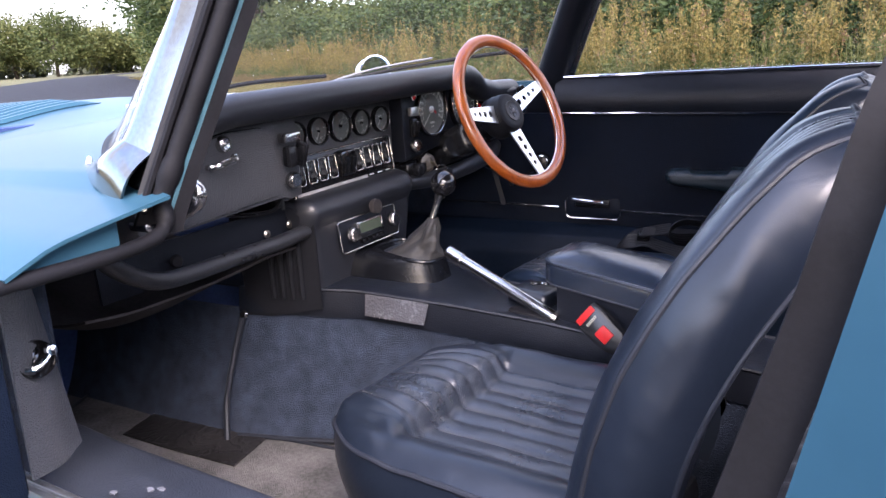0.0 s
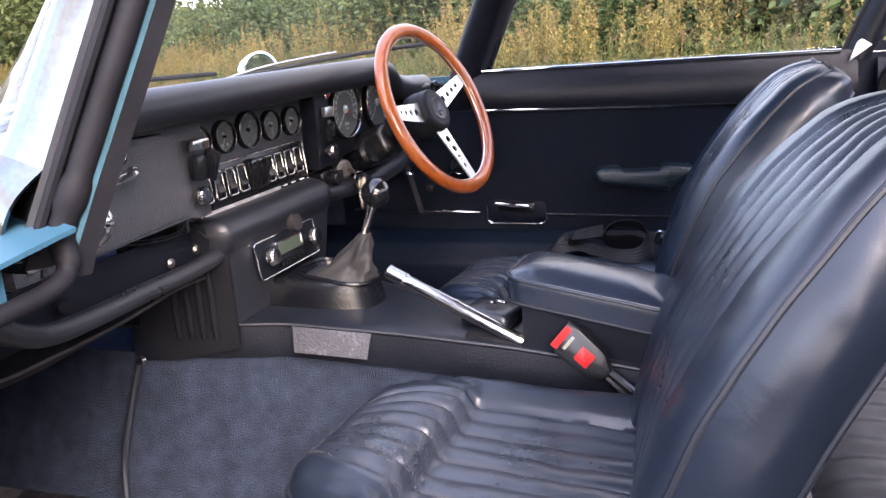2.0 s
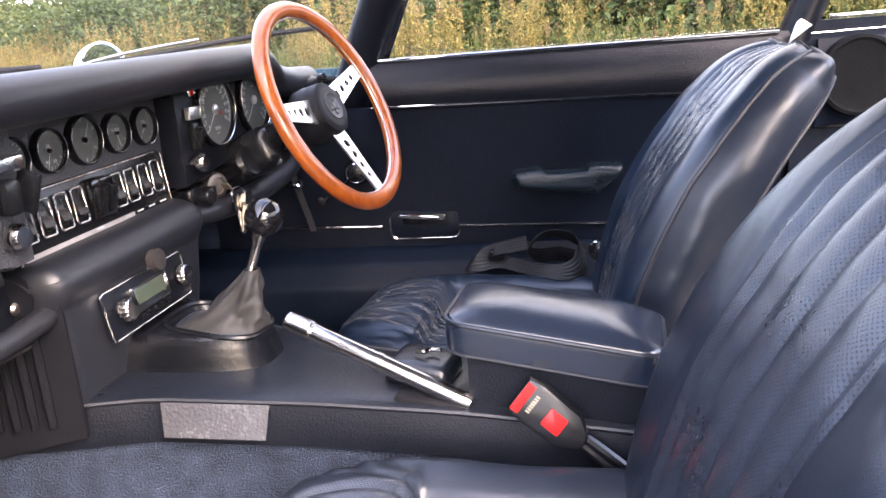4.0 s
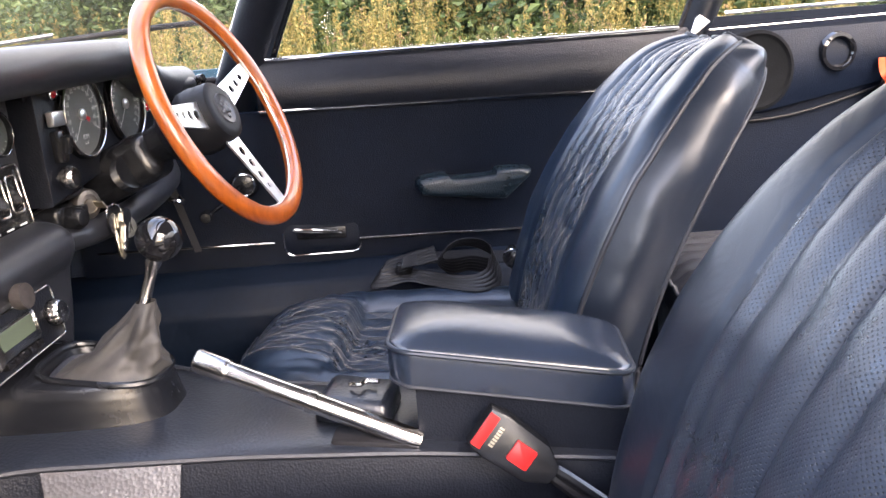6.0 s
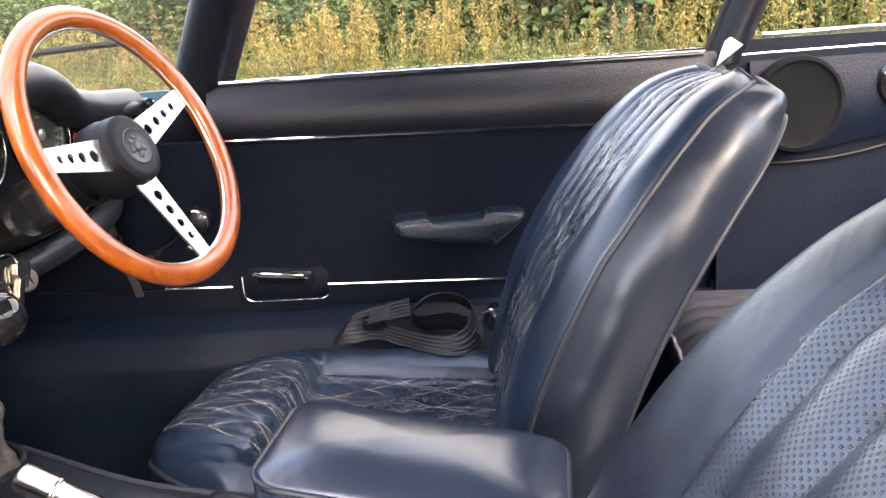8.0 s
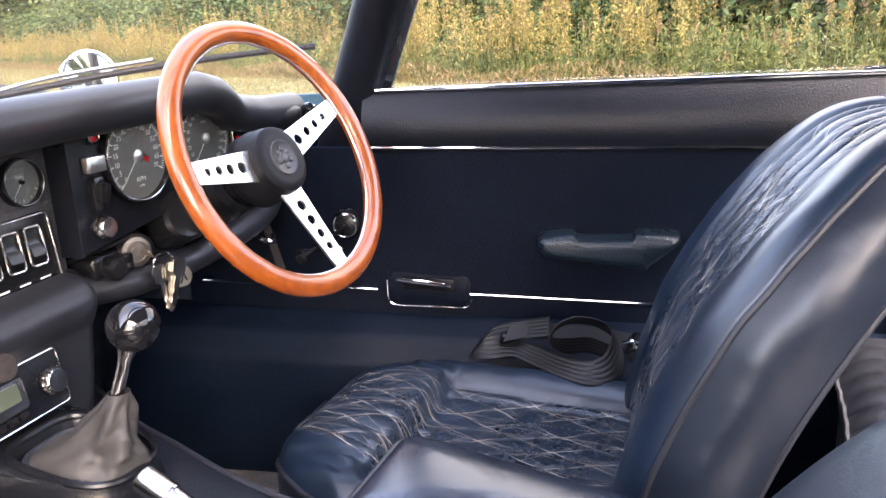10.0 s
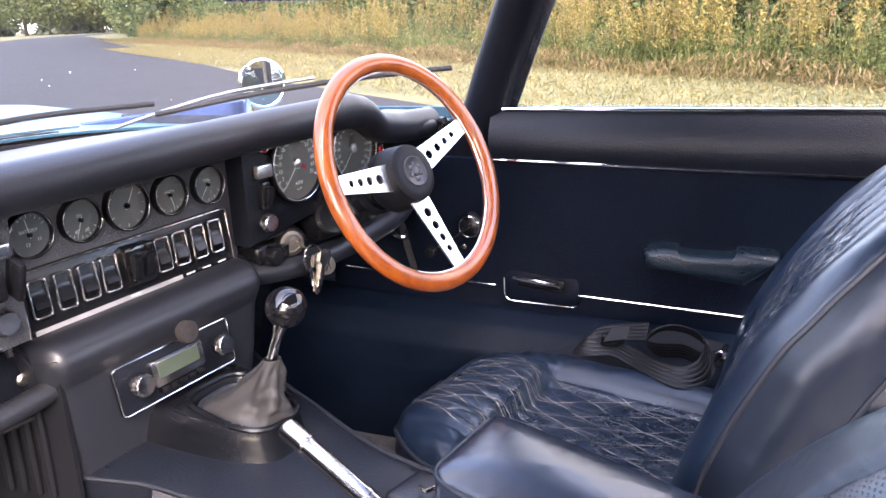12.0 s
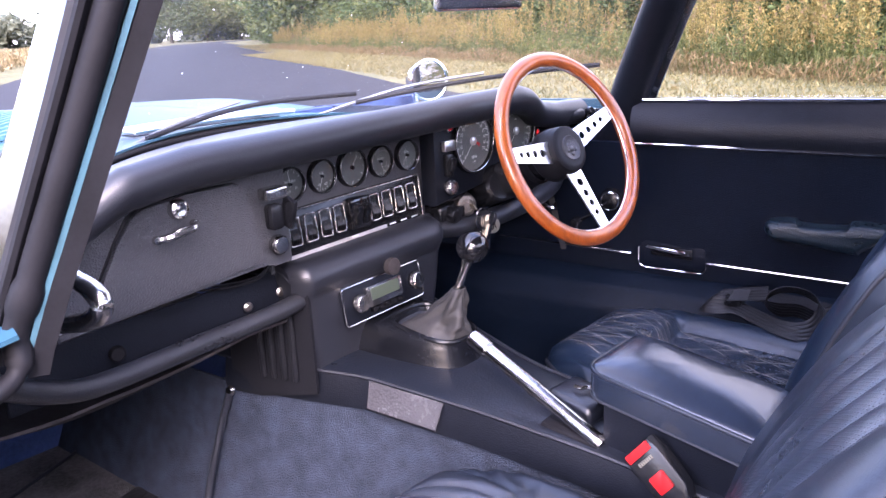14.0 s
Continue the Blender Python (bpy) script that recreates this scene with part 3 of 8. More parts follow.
BARK = material("bark", (0.075, 0.060, 0.048), 0.9, bump=0.9, bump_scale=14, vary=0.4, vary_scale=4, distance=0.02)
RNG = np.random.default_rng(7)


def leaf_mesh(name, centres, size, mat, parent=None, flat=0.6, aspect=0.55, droop=None):
    """Many small bent leaves, each of two triangles folded along its rib, round the given centres."""
    C = np.asarray(centres, dtype=float)
    n = len(C)
    d = RNG.normal(size=(n, 3))
    d[:, 2] *= flat
    if droop is not None:
        d = d * 0.55 + np.asarray(droop)
    d /= np.linalg.norm(d, axis=1)[:, None]
    e = np.cross(d, RNG.normal(size=(n, 3)))
    e /= np.linalg.norm(e, axis=1)[:, None] + 1e-9
    nrm = np.cross(d, e)
    L = (size * RNG.uniform(0.6, 1.4, n))[:, None]
    tip, tail = C + d * L * 0.5, C - d * L * 0.5
    l, r = C + e * L * aspect * 0.5 + nrm * L * 0.12, C - e * L * aspect * 0.5 + nrm * L * 0.12
    V = np.stack([tail, l, tip, r], 1).reshape(-1, 3)
    k = np.arange(n) * 4
    F = np.concatenate([np.stack([k, k + 1, k + 2], 1), np.stack([k, k + 2, k + 3], 1)])
    me = bpy.data.meshes.new(name)
    me.from_pydata(V.tolist(), [], F.tolist())
    me.materials.append(mat)
    ob = new(name, me)
    if parent:
        ob.parent = parent
        ob.matrix_parent_inverse = Matrix.Translation(-parent.location)
    return ob


def blob_points(centre, radii, n, fill=0.45):
    """Points in lumps through an uneven ellipsoid."""
    k = max(6, n // 90)
    lumps = RNG.normal(size=(k, 3))
    lumps /= np.linalg.norm(lumps, axis=1)[:, None]
    lumps *= RNG.uniform(0.25, 1.0, (k, 1)) ** 0.5
    which = RNG.integers(0, k, n)
    p = lumps[which] + RNG.normal(size=(n, 3)) * fill * 0.42
    return np.asarray(centre) + p * np.asarray(radii)


def tree(base, height, spread, leaves, size, mat, label, seed):
    random.seed(seed)
    root = thing("tree", base, label, "tree", "trees along the lane")
    b = Vector(base)
    bm = B()
    lean = Vector((random.uniform(-0.1, 0.1), random.uniform(-0.1, 0.1), 1))
    r0 = 0.035 * height
    tube(bm, smooth_path([b, b + lean * height * 0.3, b + lean * height * 0.62]), [r0 * (1 - 0.055 * k) for k in range(13)], 8)
    for k in range(6):
        z = random.uniform(0.25, 0.6) * height
        s = b + lean * z
        a = random.uniform(0, 6.28)
        e = s + Vector((math.cos(a) * spread * 0.6, math.sin(a) * spread * 0.6, height * 0.25))
        tube(bm, smooth_path([s, (s + e) / 2 + Vector((0, 0, -0.1)), e], 3), [r0 * 0.4, r0 * 0.34, r0 * 0.28, r0 * 0.24, r0 * 0.2, r0 * 0.15, r0 * 0.1], 6)
    part("trunk", bm, BARK, root)
    pts = blob_points(b + Vector((0, 0, height * 0.58)), (spread, spread, height * 0.45), leaves)
    pts[:, 2] = np.maximum(pts[:, 2], 0.3)
    leaf_mesh("crown", pts, size, mat, root)
    return root


def hedge_bank():
    """The wood's edge behind the weeds, as far as it is seen close to."""
    for i in range(24):
        s = -26 + i * 3.4
        o = 14.5 + 2.2 * math.sin(i * 1.9)
        mat = (LEAF_DARK, LEAF_MID, LEAF_DARK)[i % 3]
        words = ("dark green leafy tree of the wood edge", "mid green leafy tree of the wood edge", "dense dark bushy tree of the wood edge")[i % 3]
        tree(lane(s, o), 3.1 + 0.4 * math.sin(i * 2.7), 2.6, 9000, 0.17, mat, words, i)
    for i in range(22):
        s = 52 + i * 8.0
        o = 13.5 + 0.13 * max(0, s - 60) + 2.0 * math.sin(i * 2.3)
        tree(lane(s, o), 11.5 + 2.5 * math.sin(i * 1.7), 5.6, 5600, 0.46, (LEAF_MID, LEAF_LIGHT, LEAF_DARK)[i % 3], "tall leafy tree far along the lane", 50 + i)
    for i in range(12):
        tree(lane(235 + 6 * math.sin(i * 2.1), -12 + 9.5 * i), 14 + 3 * math.sin(i * 1.3), 8.5, 6500, 0.8, (LEAF_MID, LEAF_LIGHT)[i % 2], "distant leafy tree where the lane bends", 90 + i)
    pts = []
    for i in range(46):
        s = -30 + i * 2.0
        pts.append(blob_points(lane(s, 12.3 + 0.6 * math.sin(i * 1.3), 1.25), (1.7, 1.7, 1.55), 2400))
    P = np.concatenate(pts)
    P[:, 2] = np.abs(P[:, 2])
    tagged(leaf_mesh("hedge", P, 0.15, LEAF_DARK), "dense dark green hedge behind the tall weeds", "hedge", kind="stuff")
    pts = []
    for i in range(40):
        s = 60 + i * 4.5
        o = 12 + 0.11 * max(0, s - 60)
        pts.append(blob_points(lane(s, o, 1.6), (3.2, 3.2, 2.2), 500))
    for i in range(60):
        s = 30 + i * 7
        pts.append(blob_points(lane(s, -40 - 0.25 * s, 2.4), (5, 5, 2.2), 300))
    for i in range(34):
        pts.append(blob_points(lane(-50 + i * 4.2, 19 + 1.5 * math.sin(i), 1.9), (3.4, 3.4, 1.9), 1500))
    P = np.concatenate(pts)
    P[:, 2] = np.abs(P[:, 2])
    tagged(leaf_mesh("far_hedge", P, 0.5, LEAF_MID), "far hedges and bushes along field and lane", "hedge", kind="stuff")


def far_wood():
    """Hazy woods that close the view along the lane."""
    pts = [blob_points(lane(262 + 12 * math.sin(i * 1.1), -230 + 8 * i, 5.0), (10, 10, 6 + 1.5 * math.sin(i * 2.3)), 620) for i in range(44)]
    P = np.concatenate(pts)
    P[:, 2] = np.abs(P[:, 2])
    # distance haze is mixed into these greyer, lighter leaf colours
    haze = leaf_material("hazy_leaves", (0.060, 0.075, 0.050), (0.130, 0.140, 0.095))
    tagged(leaf_mesh("far_wood", P, 2.0, haze, aspect=0.8), "hazy distant woods beyond the field", "woods", kind="stuff")


def stems(name, base, lean, h, w, mat, label):
    """Upright stems, each one narrow blade."""
    n = len(h)
    foot = np.stack([base[:, 0], base[:, 1], np.zeros(n)], 1)
    head = np.stack([base[:, 0] + lean[:, 0] * h, base[:, 1] + lean[:, 1] * h, h], 1)
    side = np.array([w, 0.0, 0.0])
    V = np.stack([foot - side, foot + side, head + side * 0.6, head - side * 0.6], 1).reshape(-1, 3)
    k = np.arange(n) * 4
    me = bpy.data.meshes.new(name)
    me.from_pydata(V.tolist(), [], np.stack([k, k + 1, k + 2, k + 3], 1).tolist())
    me.materials.append(mat)
    return tagged(new(name, me), label, "weeds", kind="stuff")


def along(base, lean, h, reps, t0, t1, spread, taper):
    """Points strewn along stems between the heights t0 and t1, closer to the stem towards its tip by taper."""
    t = RNG.uniform(t0, t1, (len(h), reps))
    r = spread * (1 - taper * (t - t0) / (t1 - t0))
    px = base[:, 0, None] + lean[:, 0, None] * h[:, None] * t + RNG.normal(0, 1, t.shape) * r
    py = base[:, 1, None] + lean[:, 1, None] * h[:, None] * t + RNG.normal(0, 1, t.shape) * r
    return np.stack([px, py, h[:, None] * t + RNG.normal(0, 0.012, t.shape)], 2).reshape(-1, 3)


def weeds():
    """Tall golden plumes in clumps, green weeds between them and dry undergrowth at their feet."""
    n = 6400
    s, o = RNG.uniform(-26, 62, n), 9.0 + np.abs(RNG.normal(0, 1.1, n))
    clump = np.array([noise.noise(Vector((a * 0.55, b * 0.6, 3.0))) + 0.5 * noise.noise(Vector((a * 1.9, b * 1.5, 8.0))) for a, b in zip(s, o)])
    base = np.array([tuple(lane(a, b)) for a, b in zip(s, o)])
    lean = RNG.normal(0, 0.09, (n, 2))
    rise = 0.70 + 0.75 * np.clip((o - 8.9) / 1.8, 0, 1)
    gold = clump + RNG.normal(0, 0.16, n) > 0.16
    h = np.where(gold, RNG.uniform(0.95, 1.45, n), RNG.uniform(0.45, 1.0, n)) * rise * (1 + 0.25 * clump)
    stems("weed_stems", base, lean, h, 0.006, WEED, "dry upright stems of tall verge weeds")
    tall = np.where(gold)[0]
    P = along(base[tall], lean[tall], h[tall], 60, 0.50, 1.03, 0.060, 0.75)
    tagged(leaf_mesh("golden_weeds", P, 0.062, GOLD, aspect=0.38, droop=(0, 0, 0.5)), "golden-yellow weed plumes among the green", "weeds", kind="stuff")
    low = np.where(~gold)[0]
    P = np.concatenate([along(base[low], lean[low], h[low], 36, 0.08, 1.0, 0.075, 0.5), along(base[tall], lean[tall], h[tall], 22, 0.05, 0.6, 0.07, 0.2)])
    tagged(leaf_mesh("weeds", P, 0.075, WEED, aspect=0.32, droop=(0, 0, 0.40)), "tall yellow-green weeds gone to seed along the verge", "weeds", kind="stuff")
    sel = RNG.choice(n, 1500, replace=False)
    P = along(base[sel], lean[sel], h[sel], 18, 0.80, 1.08, 0.026, 0.5)
    tagged(leaf_mesh("seed_heads", P, 0.055, SEED, aspect=0.35, droop=(0, 0, 0.6)), "brownish seed heads on the tall weeds", "weeds", kind="stuff")
    m = 30000
    s, o = RNG.uniform(-26, 62, m), 8.55 + np.abs(RNG.normal(0, 0.55, m))
    P = np.array([tuple(lane(a, b)) for a, b in zip(s, o)])
    P[:, 2] = RNG.uniform(0.02, 0.30, m) * (0.5 + np.abs(np.sin(s * 0.7)) * 0.8)
    tagged(leaf_mesh("dry_undergrowth", P, 0.11, leaf_material("dry_undergrowth", (0.085, 0.070, 0.028), (0.215, 0.150, 0.070)), aspect=0.14, droop=(0, 0, 0.9)), "reddish-brown dry grass at the foot of the weeds", "grass", kind="stuff")


def verge_grass():
    n = 60000
    s, o = RNG.uniform(-14, 45, n), RNG.uniform(4.7, 10.0, n)
    far = RNG.random(n) < 0.25
    s = np.where(far, s + 45, s)
    o = np.where(far, o + 0.06 * (s - 20), o)
    P = np.array([tuple(lane(a, b, 0.03)) for a, b in zip(s, o)])
    tagged(leaf_mesh("verge_grass", P, 0.10, leaf_material("grass_blades", (0.080, 0.082, 0.026), (0.215, 0.175, 0.080)), aspect=0.12, droop=(0, 0, 0.6)), "short dry mown verge grass", "grass", kind="stuff")


def dry_bank():
    """Tall pale dry grass on the open side of the lane."""
    n = 7000
    s, o = RNG.uniform(24, 95, n), RNG.uniform(-10.5, -6.2, n)
    P = np.array([tuple(lane(a, b, 0.0)) for a, b in zip(s, o)])
    P[:, 2] = RNG.uniform(0.05, 0.75, n)
    straw = leaf_material("dry_straw", (0.13, 0.105, 0.045), (0.34, 0.27, 0.15))
    tagged(leaf_mesh("dry_bank", P, 0.55, straw, aspect=0.06, droop=(0, 0, 1.1)), "tall pale dry grass beside the lane", "grass", kind="stuff")


hedge_bank()
dry_bank()
far_wood()
weeds()
verge_grass()


# ---- the car's body ----
body = thing("car_body", (0.3, CY, 0.0), "light blue classic coupe body with its passenger door open", "car")
BW = 0.86


def bonnet_z(x, v):
    k = abs(v) / BW
    z = 0.868 - 0.083 * k ** 2 - 0.012 * max(0.0, k - 0.94) / 0.06
    z += 0.028 * math.exp(-(v / 0.26) ** 4) * min(1, max(0, (-x - 0.45) / 0.4))
    z += 0.04 * math.exp(-((abs(v) - 0.56) / 0.16) ** 2) * min(1, max(0, (-x - 0.6) / 0.6))
    return z - 0.055 * max(0.0, (-x - 0.5)) ** 1.6 * 0.55


def bonnet():
    bm = B()
    f = lambda a, b: Vector((lerp(-0.42, -2.6, a), CY + lerp(-BW, BW, b), bonnet_z(lerp(-0.42, -2.6, a), lerp(-BW, BW, b))))
    sheet(bm, f, 40, 60, 0.004)
    p = part("bonnet", bm, PAINT, body)
    bm = B()
    for i in range(14):
        x = -0.72 - i * 0.042
        y0, y1 = -0.40, -0.06
        g = lambda a, b: Vector((x - 0.030 * b, CY + lerp(y0, y1, a), bonnet_z(x, lerp(y0, y1, a)) + 0.002 + 0.010 * math.sin(math.pi * min(1, b * 1.3)) * min(1, 8 * a, 8 * (1 - a))))
        sheet(bm, g, 16, 4, 0.002)
    part("louvres", bm, PAINT, p)
    return p


def scuttle_edge(v):
    """x of the windscreen's foot at the distance v from the middle."""
    return -0.34 + 0.47 * (abs(v) / 0.62) ** 2.1


def scuttle():
    """The panel round the windscreen's foot, from the bonnet's shut line back to the door openings."""
    bm = B()

    def f(a, b):
        v = lerp(-BW, BW, b)
        inner = min(scuttle_edge(v), 0.30) if abs(v) < 0.66 else 0.30
        x = lerp(-0.425, inner, a)
        return Vector((x, CY + v, bonnet_z(-0.42, v) + 0.004 + (0.012 * a if abs(v) < 0.66 else 0)))
    sheet(bm, f, 10, 80, 0.004)
    p = part("scuttle", bm, PAINT, body)
    for side in (-1, 1):
        bm = B()
        g = lambda a, b: Vector((lerp(-2.4, -0.05 + 0.33 * b ** 14, a), CY + side * (BW + 0.02 * math.sin(math.pi * b)), lerp(0.30, bonnet_z(-0.42, BW) + 0.003, b)))
        sheet(bm, g, 24, 8, 0.004)
        part("wing", bm, PAINT, body)
    # scuttle air grille
    bm = B()
    for i in range(6):
        y = CY - 0.168 + i * 0.070
        rbox(bm, (-0.432, y, 0.885 - 0.083 * ((y - CY) / BW) ** 2), (0.056, 0.010, 0.006), 0.002)
    for x in (-0.460, -0.404):
        tube(bm, [(x, y, 0.886 - 0.083 * ((y - CY) / BW) ** 2) for y in np.linspace(CY - 0.172, CY + 0.186, 12)], 0.0050, 8)
    part("air_grille", bm, ALU, p, "chrome scuttle air grille")
    # black sheet standing in for the shaded depth between the bars
    bm = B()
    sheet(bm, lambda a, b: Vector((lerp(-0.456, -0.408, b), lerp(CY - 0.172, CY + 0.152, a), 0.8785 - 0.083 * (lerp(-0.172, 0.152, a) / BW) ** 2)), 10, 2, 0.002)
    part("grille_gap", bm, MATT_BLACK, p)


def screen_point(a, t):
    """The windscreen: a from -1 to 1 across, t from 0 at its foot to 1 at the header."""
    v0, v1 = 0.60 * a, 0.465 * a
    x0 = scuttle_edge(v0)
    x1 = 0.224 + 0.102 * abs(a) ** 2.1
    z0 = 0.873 - 0.018 * abs(a) ** 2
    z1 = 1.27 - 0.035 * abs(a) ** 2
    return Vector((lerp(x0, x1, t), CY + lerp(v0, v1, t), lerp(z0, z1, t) + 0.012 * math.sin(math.pi * t)))


PILLAR_OUT = (linear_of([(0.80, 0.243), (0.90, 0.280), (1.0, 0.318), (1.1, 0.352), (1.24, 0.392)]), linear_of([(0.80, -0.644), (0.90, -0.616), (1.0, -0.588), (1.1, -0.560), (1.24, -0.520)]))
PILLAR_IN = (linear_of([(0.78, 0.266), (0.85, 0.289), (0.95, 0.323), (1.1, 0.372), (1.24, 0.415)]), linear_of([(0.78, -0.615), (0.85, -0.594), (0.95, -0.561), (1.1, -0.511), (1.24, -0.468)]))


def pillar_edge(which, z, side):
    """The outer (capping) or inner (trim) edge of the pillar's rear face."""
    y = which[1](z)
    return Vector((which[0](z), y if side < 0 else 2 * CY - y, z))


def pillar(side):
    """Windscreen pillar: flared chrome capping, black vinyl rear face and inner trim."""
    if side > 0:
        bm = B()

        def far_trim(a, b):
            p = screen_point(1, lerp(-0.12, 1.0, a))
            w = lerp(0.066, 0.060, a)
            ang = b * math.pi
            return p + Vector((w * 0.5 - w * 0.5 * math.cos(ang), -(0.012 + 0.026 * math.sin(ang)) + 0.02 * b, -0.02 - 0.012 * b))
        sheet(bm, far_trim, 20, 10, 0.004)
        part("pillar_trim", bm, VINYL, body, "black vinyl windscreen pillar trim")
        bm = B()
        sheet(bm, lambda a, b: screen_point(1, a) + Vector((0.075 * b, 0.030 * b + 0.012 * math.sin(math.pi * b), -0.030 * b)), 20, 5, 0.003)
        part("pillar_capping", bm, CHROME, body, "polished chrome windscreen pillar capping")
        return
    bm = B()

    def cap(a, b):
        z = lerp(0.826, 1.235, a)
        q = pillar_edge(PILLAR_OUT, z, side)
        p = screen_point(side, lerp(-0.04, 1.0, a)).lerp(q, 0.50)
        out = math.sin(math.pi * b)
        return p.lerp(q, b) + Vector((-0.006 * out, side * 0.016 * out, 0.010 * out)) + Vector((-0.02, side * 0.006, 0)) * max(0, 1 - a / 0.16) ** 2 * math.sin(math.pi * min(1, b * 1.2))
    sheet(bm, cap, 30, 12, 0.003)
    capping = part("pillar_capping", bm, PILLAR_CHROME, body, "polished chrome windscreen pillar capping")
    bm = B()
    sheet(bm, lambda a, b: screen_point(side, a).lerp(cap(a, 0.04), b) + Vector((0, side * 0.010 * math.sin(math.pi * b), 0)), 16, 6)
    g = part("windscreen_corner", bm, DUST_HAZE_GLASS, body, "curved end of the windscreen glass")
    g.visible_shadow = False
    bm = B()
    low = [screen_point(side, -0.04) + Vector((-0.030, side * 0.016, -0.012)), Vector((0.170, CY + side * 0.672, 0.826)), Vector((0.238, CY + side * 0.690, 0.806))]

    def foot(a, b):
        k = a * 2
        q = low[0].lerp(low[1], k) if k < 1 else low[1].lerp(low[2], k - 1)
        p = cap(0.10, a)
        return q.lerp(p, b) + Vector((0, side * 0.010 * math.sin(math.pi * b), 0.004 * math.sin(math.pi * b)))
    sheet(bm, foot, 20, 8, 0.003)
    part("capping_foot", bm, PILLAR_CHROME, capping, "flared chrome foot of the capping")
    bm = B()

    def rear(a, b):
        z = lerp(0.786, 1.24, a)
        p, q = pillar_edge(PILLAR_OUT, max(z, 0.80), side), pillar_edge(PILLAR_IN, z, side)
        w = 0.0012 * rough_noise(z * 40, b * 3, 4)
        return p.lerp(q, b) + Vector((0.004 * math.sin(math.pi * b) + w, 0, 0))
    sheet(bm, rear, 30, 8, 0.003)
    part("pillar_face", bm, PAD, body, "black vinyl rear face of the pillar")
    bm = B()

    def inner(a, b):
        z = lerp(0.786, 1.24, a)
        q = pillar_edge(PILLAR_IN, z, side)
        p = screen_point(side, min(1, max(-0.06, (z - 0.855) / 0.38))) + Vector((0.012, -side * 0.014, -0.012))
        return q.lerp(p, b) + Vector((0.010, -side * 0.012, 0)) * math.sin(math.pi * b)
    sheet(bm, inner, 24, 8, 0.003)
    part("pillar_trim", bm, VINYL, body, "black vinyl windscreen pillar trim")


def windscreen():
    bm = B()
    sheet(bm, lambda a, b: screen_point(lerp(-1, 1, a), b), 48, 10)
    g = part("windscreen", bm, DUST_HAZE_GLASS, body, "clear curved windscreen with a few dusty marks")
    g.visible_shadow = False
    bm = B()
    tube(bm, [screen_point(-1 + 2 * k / 50, -0.01) for k in range(51)], 0.007, 10)
    part("windscreen_seal", bm, RUBBER, body)
    bm = B()
    tube(bm, [screen_point(-1 + 2 * k / 60, -0.035) + Vector((-0.016, 0.010 * math.copysign(1, k - 30) * min(1, abs(k - 30) / 20), -0.004)) for k in range(61)], 0.0075, 10)
    part("windscreen_moulding", bm, CHROME, body, "chrome moulding round the windscreen's foot")
    for side in (-1, 1):
        pillar(side)
    bm = B()
    tube(bm, [screen_point(-1 + 2 * k / 30, 1.02) + Vector((0.03, 0, 0)) for k in range(31)], 0.03, 10)
    part("header_rail", bm, VINYL, body)


def roof():
    bm = B()

    def f(a, b):
        v = lerp(-1, 1, b)
        x = lerp(0.37, 1.25, a)
        z = 1.285 - 0.05 * v * v - 0.02 * a * a
        return Vector((x, CY + (0.475 + 0.04 * a) * v, z))
    sheet(bm, f, 16, 16, 0.03)
    p = part("roof", bm, [PAINT], body)
    bm = B()
    sheet(bm, lambda a, b: f(a, b) + Vector((0, 0, -0.036)), 16, 16, 0.004)
    part("headlining", bm, HEADLINING, p, "grey cloth headlining")
    bm = B()
    sheet(bm, lambda a, b: Vector((lerp(1.26, 2.3, a), CY + lerp(-0.50, 0.50, b), 1.255 - 0.25 * a ** 1.5)), 12, 8)
    g = part("tailgate_glass", bm, GLASS, body, "clear sloping tailgate window")
    g.visible_shadow = False
    for s in (-1, 1):
        bm = B()
        tube(bm, [(lerp(1.22, 2.3, k / 10), CY + s * 0.53, 1.235 - 0.25 * (k / 10) ** 1.5) for k in range(11)], 0.035, 8)
        part("roof_rail", bm, PAINT, body)


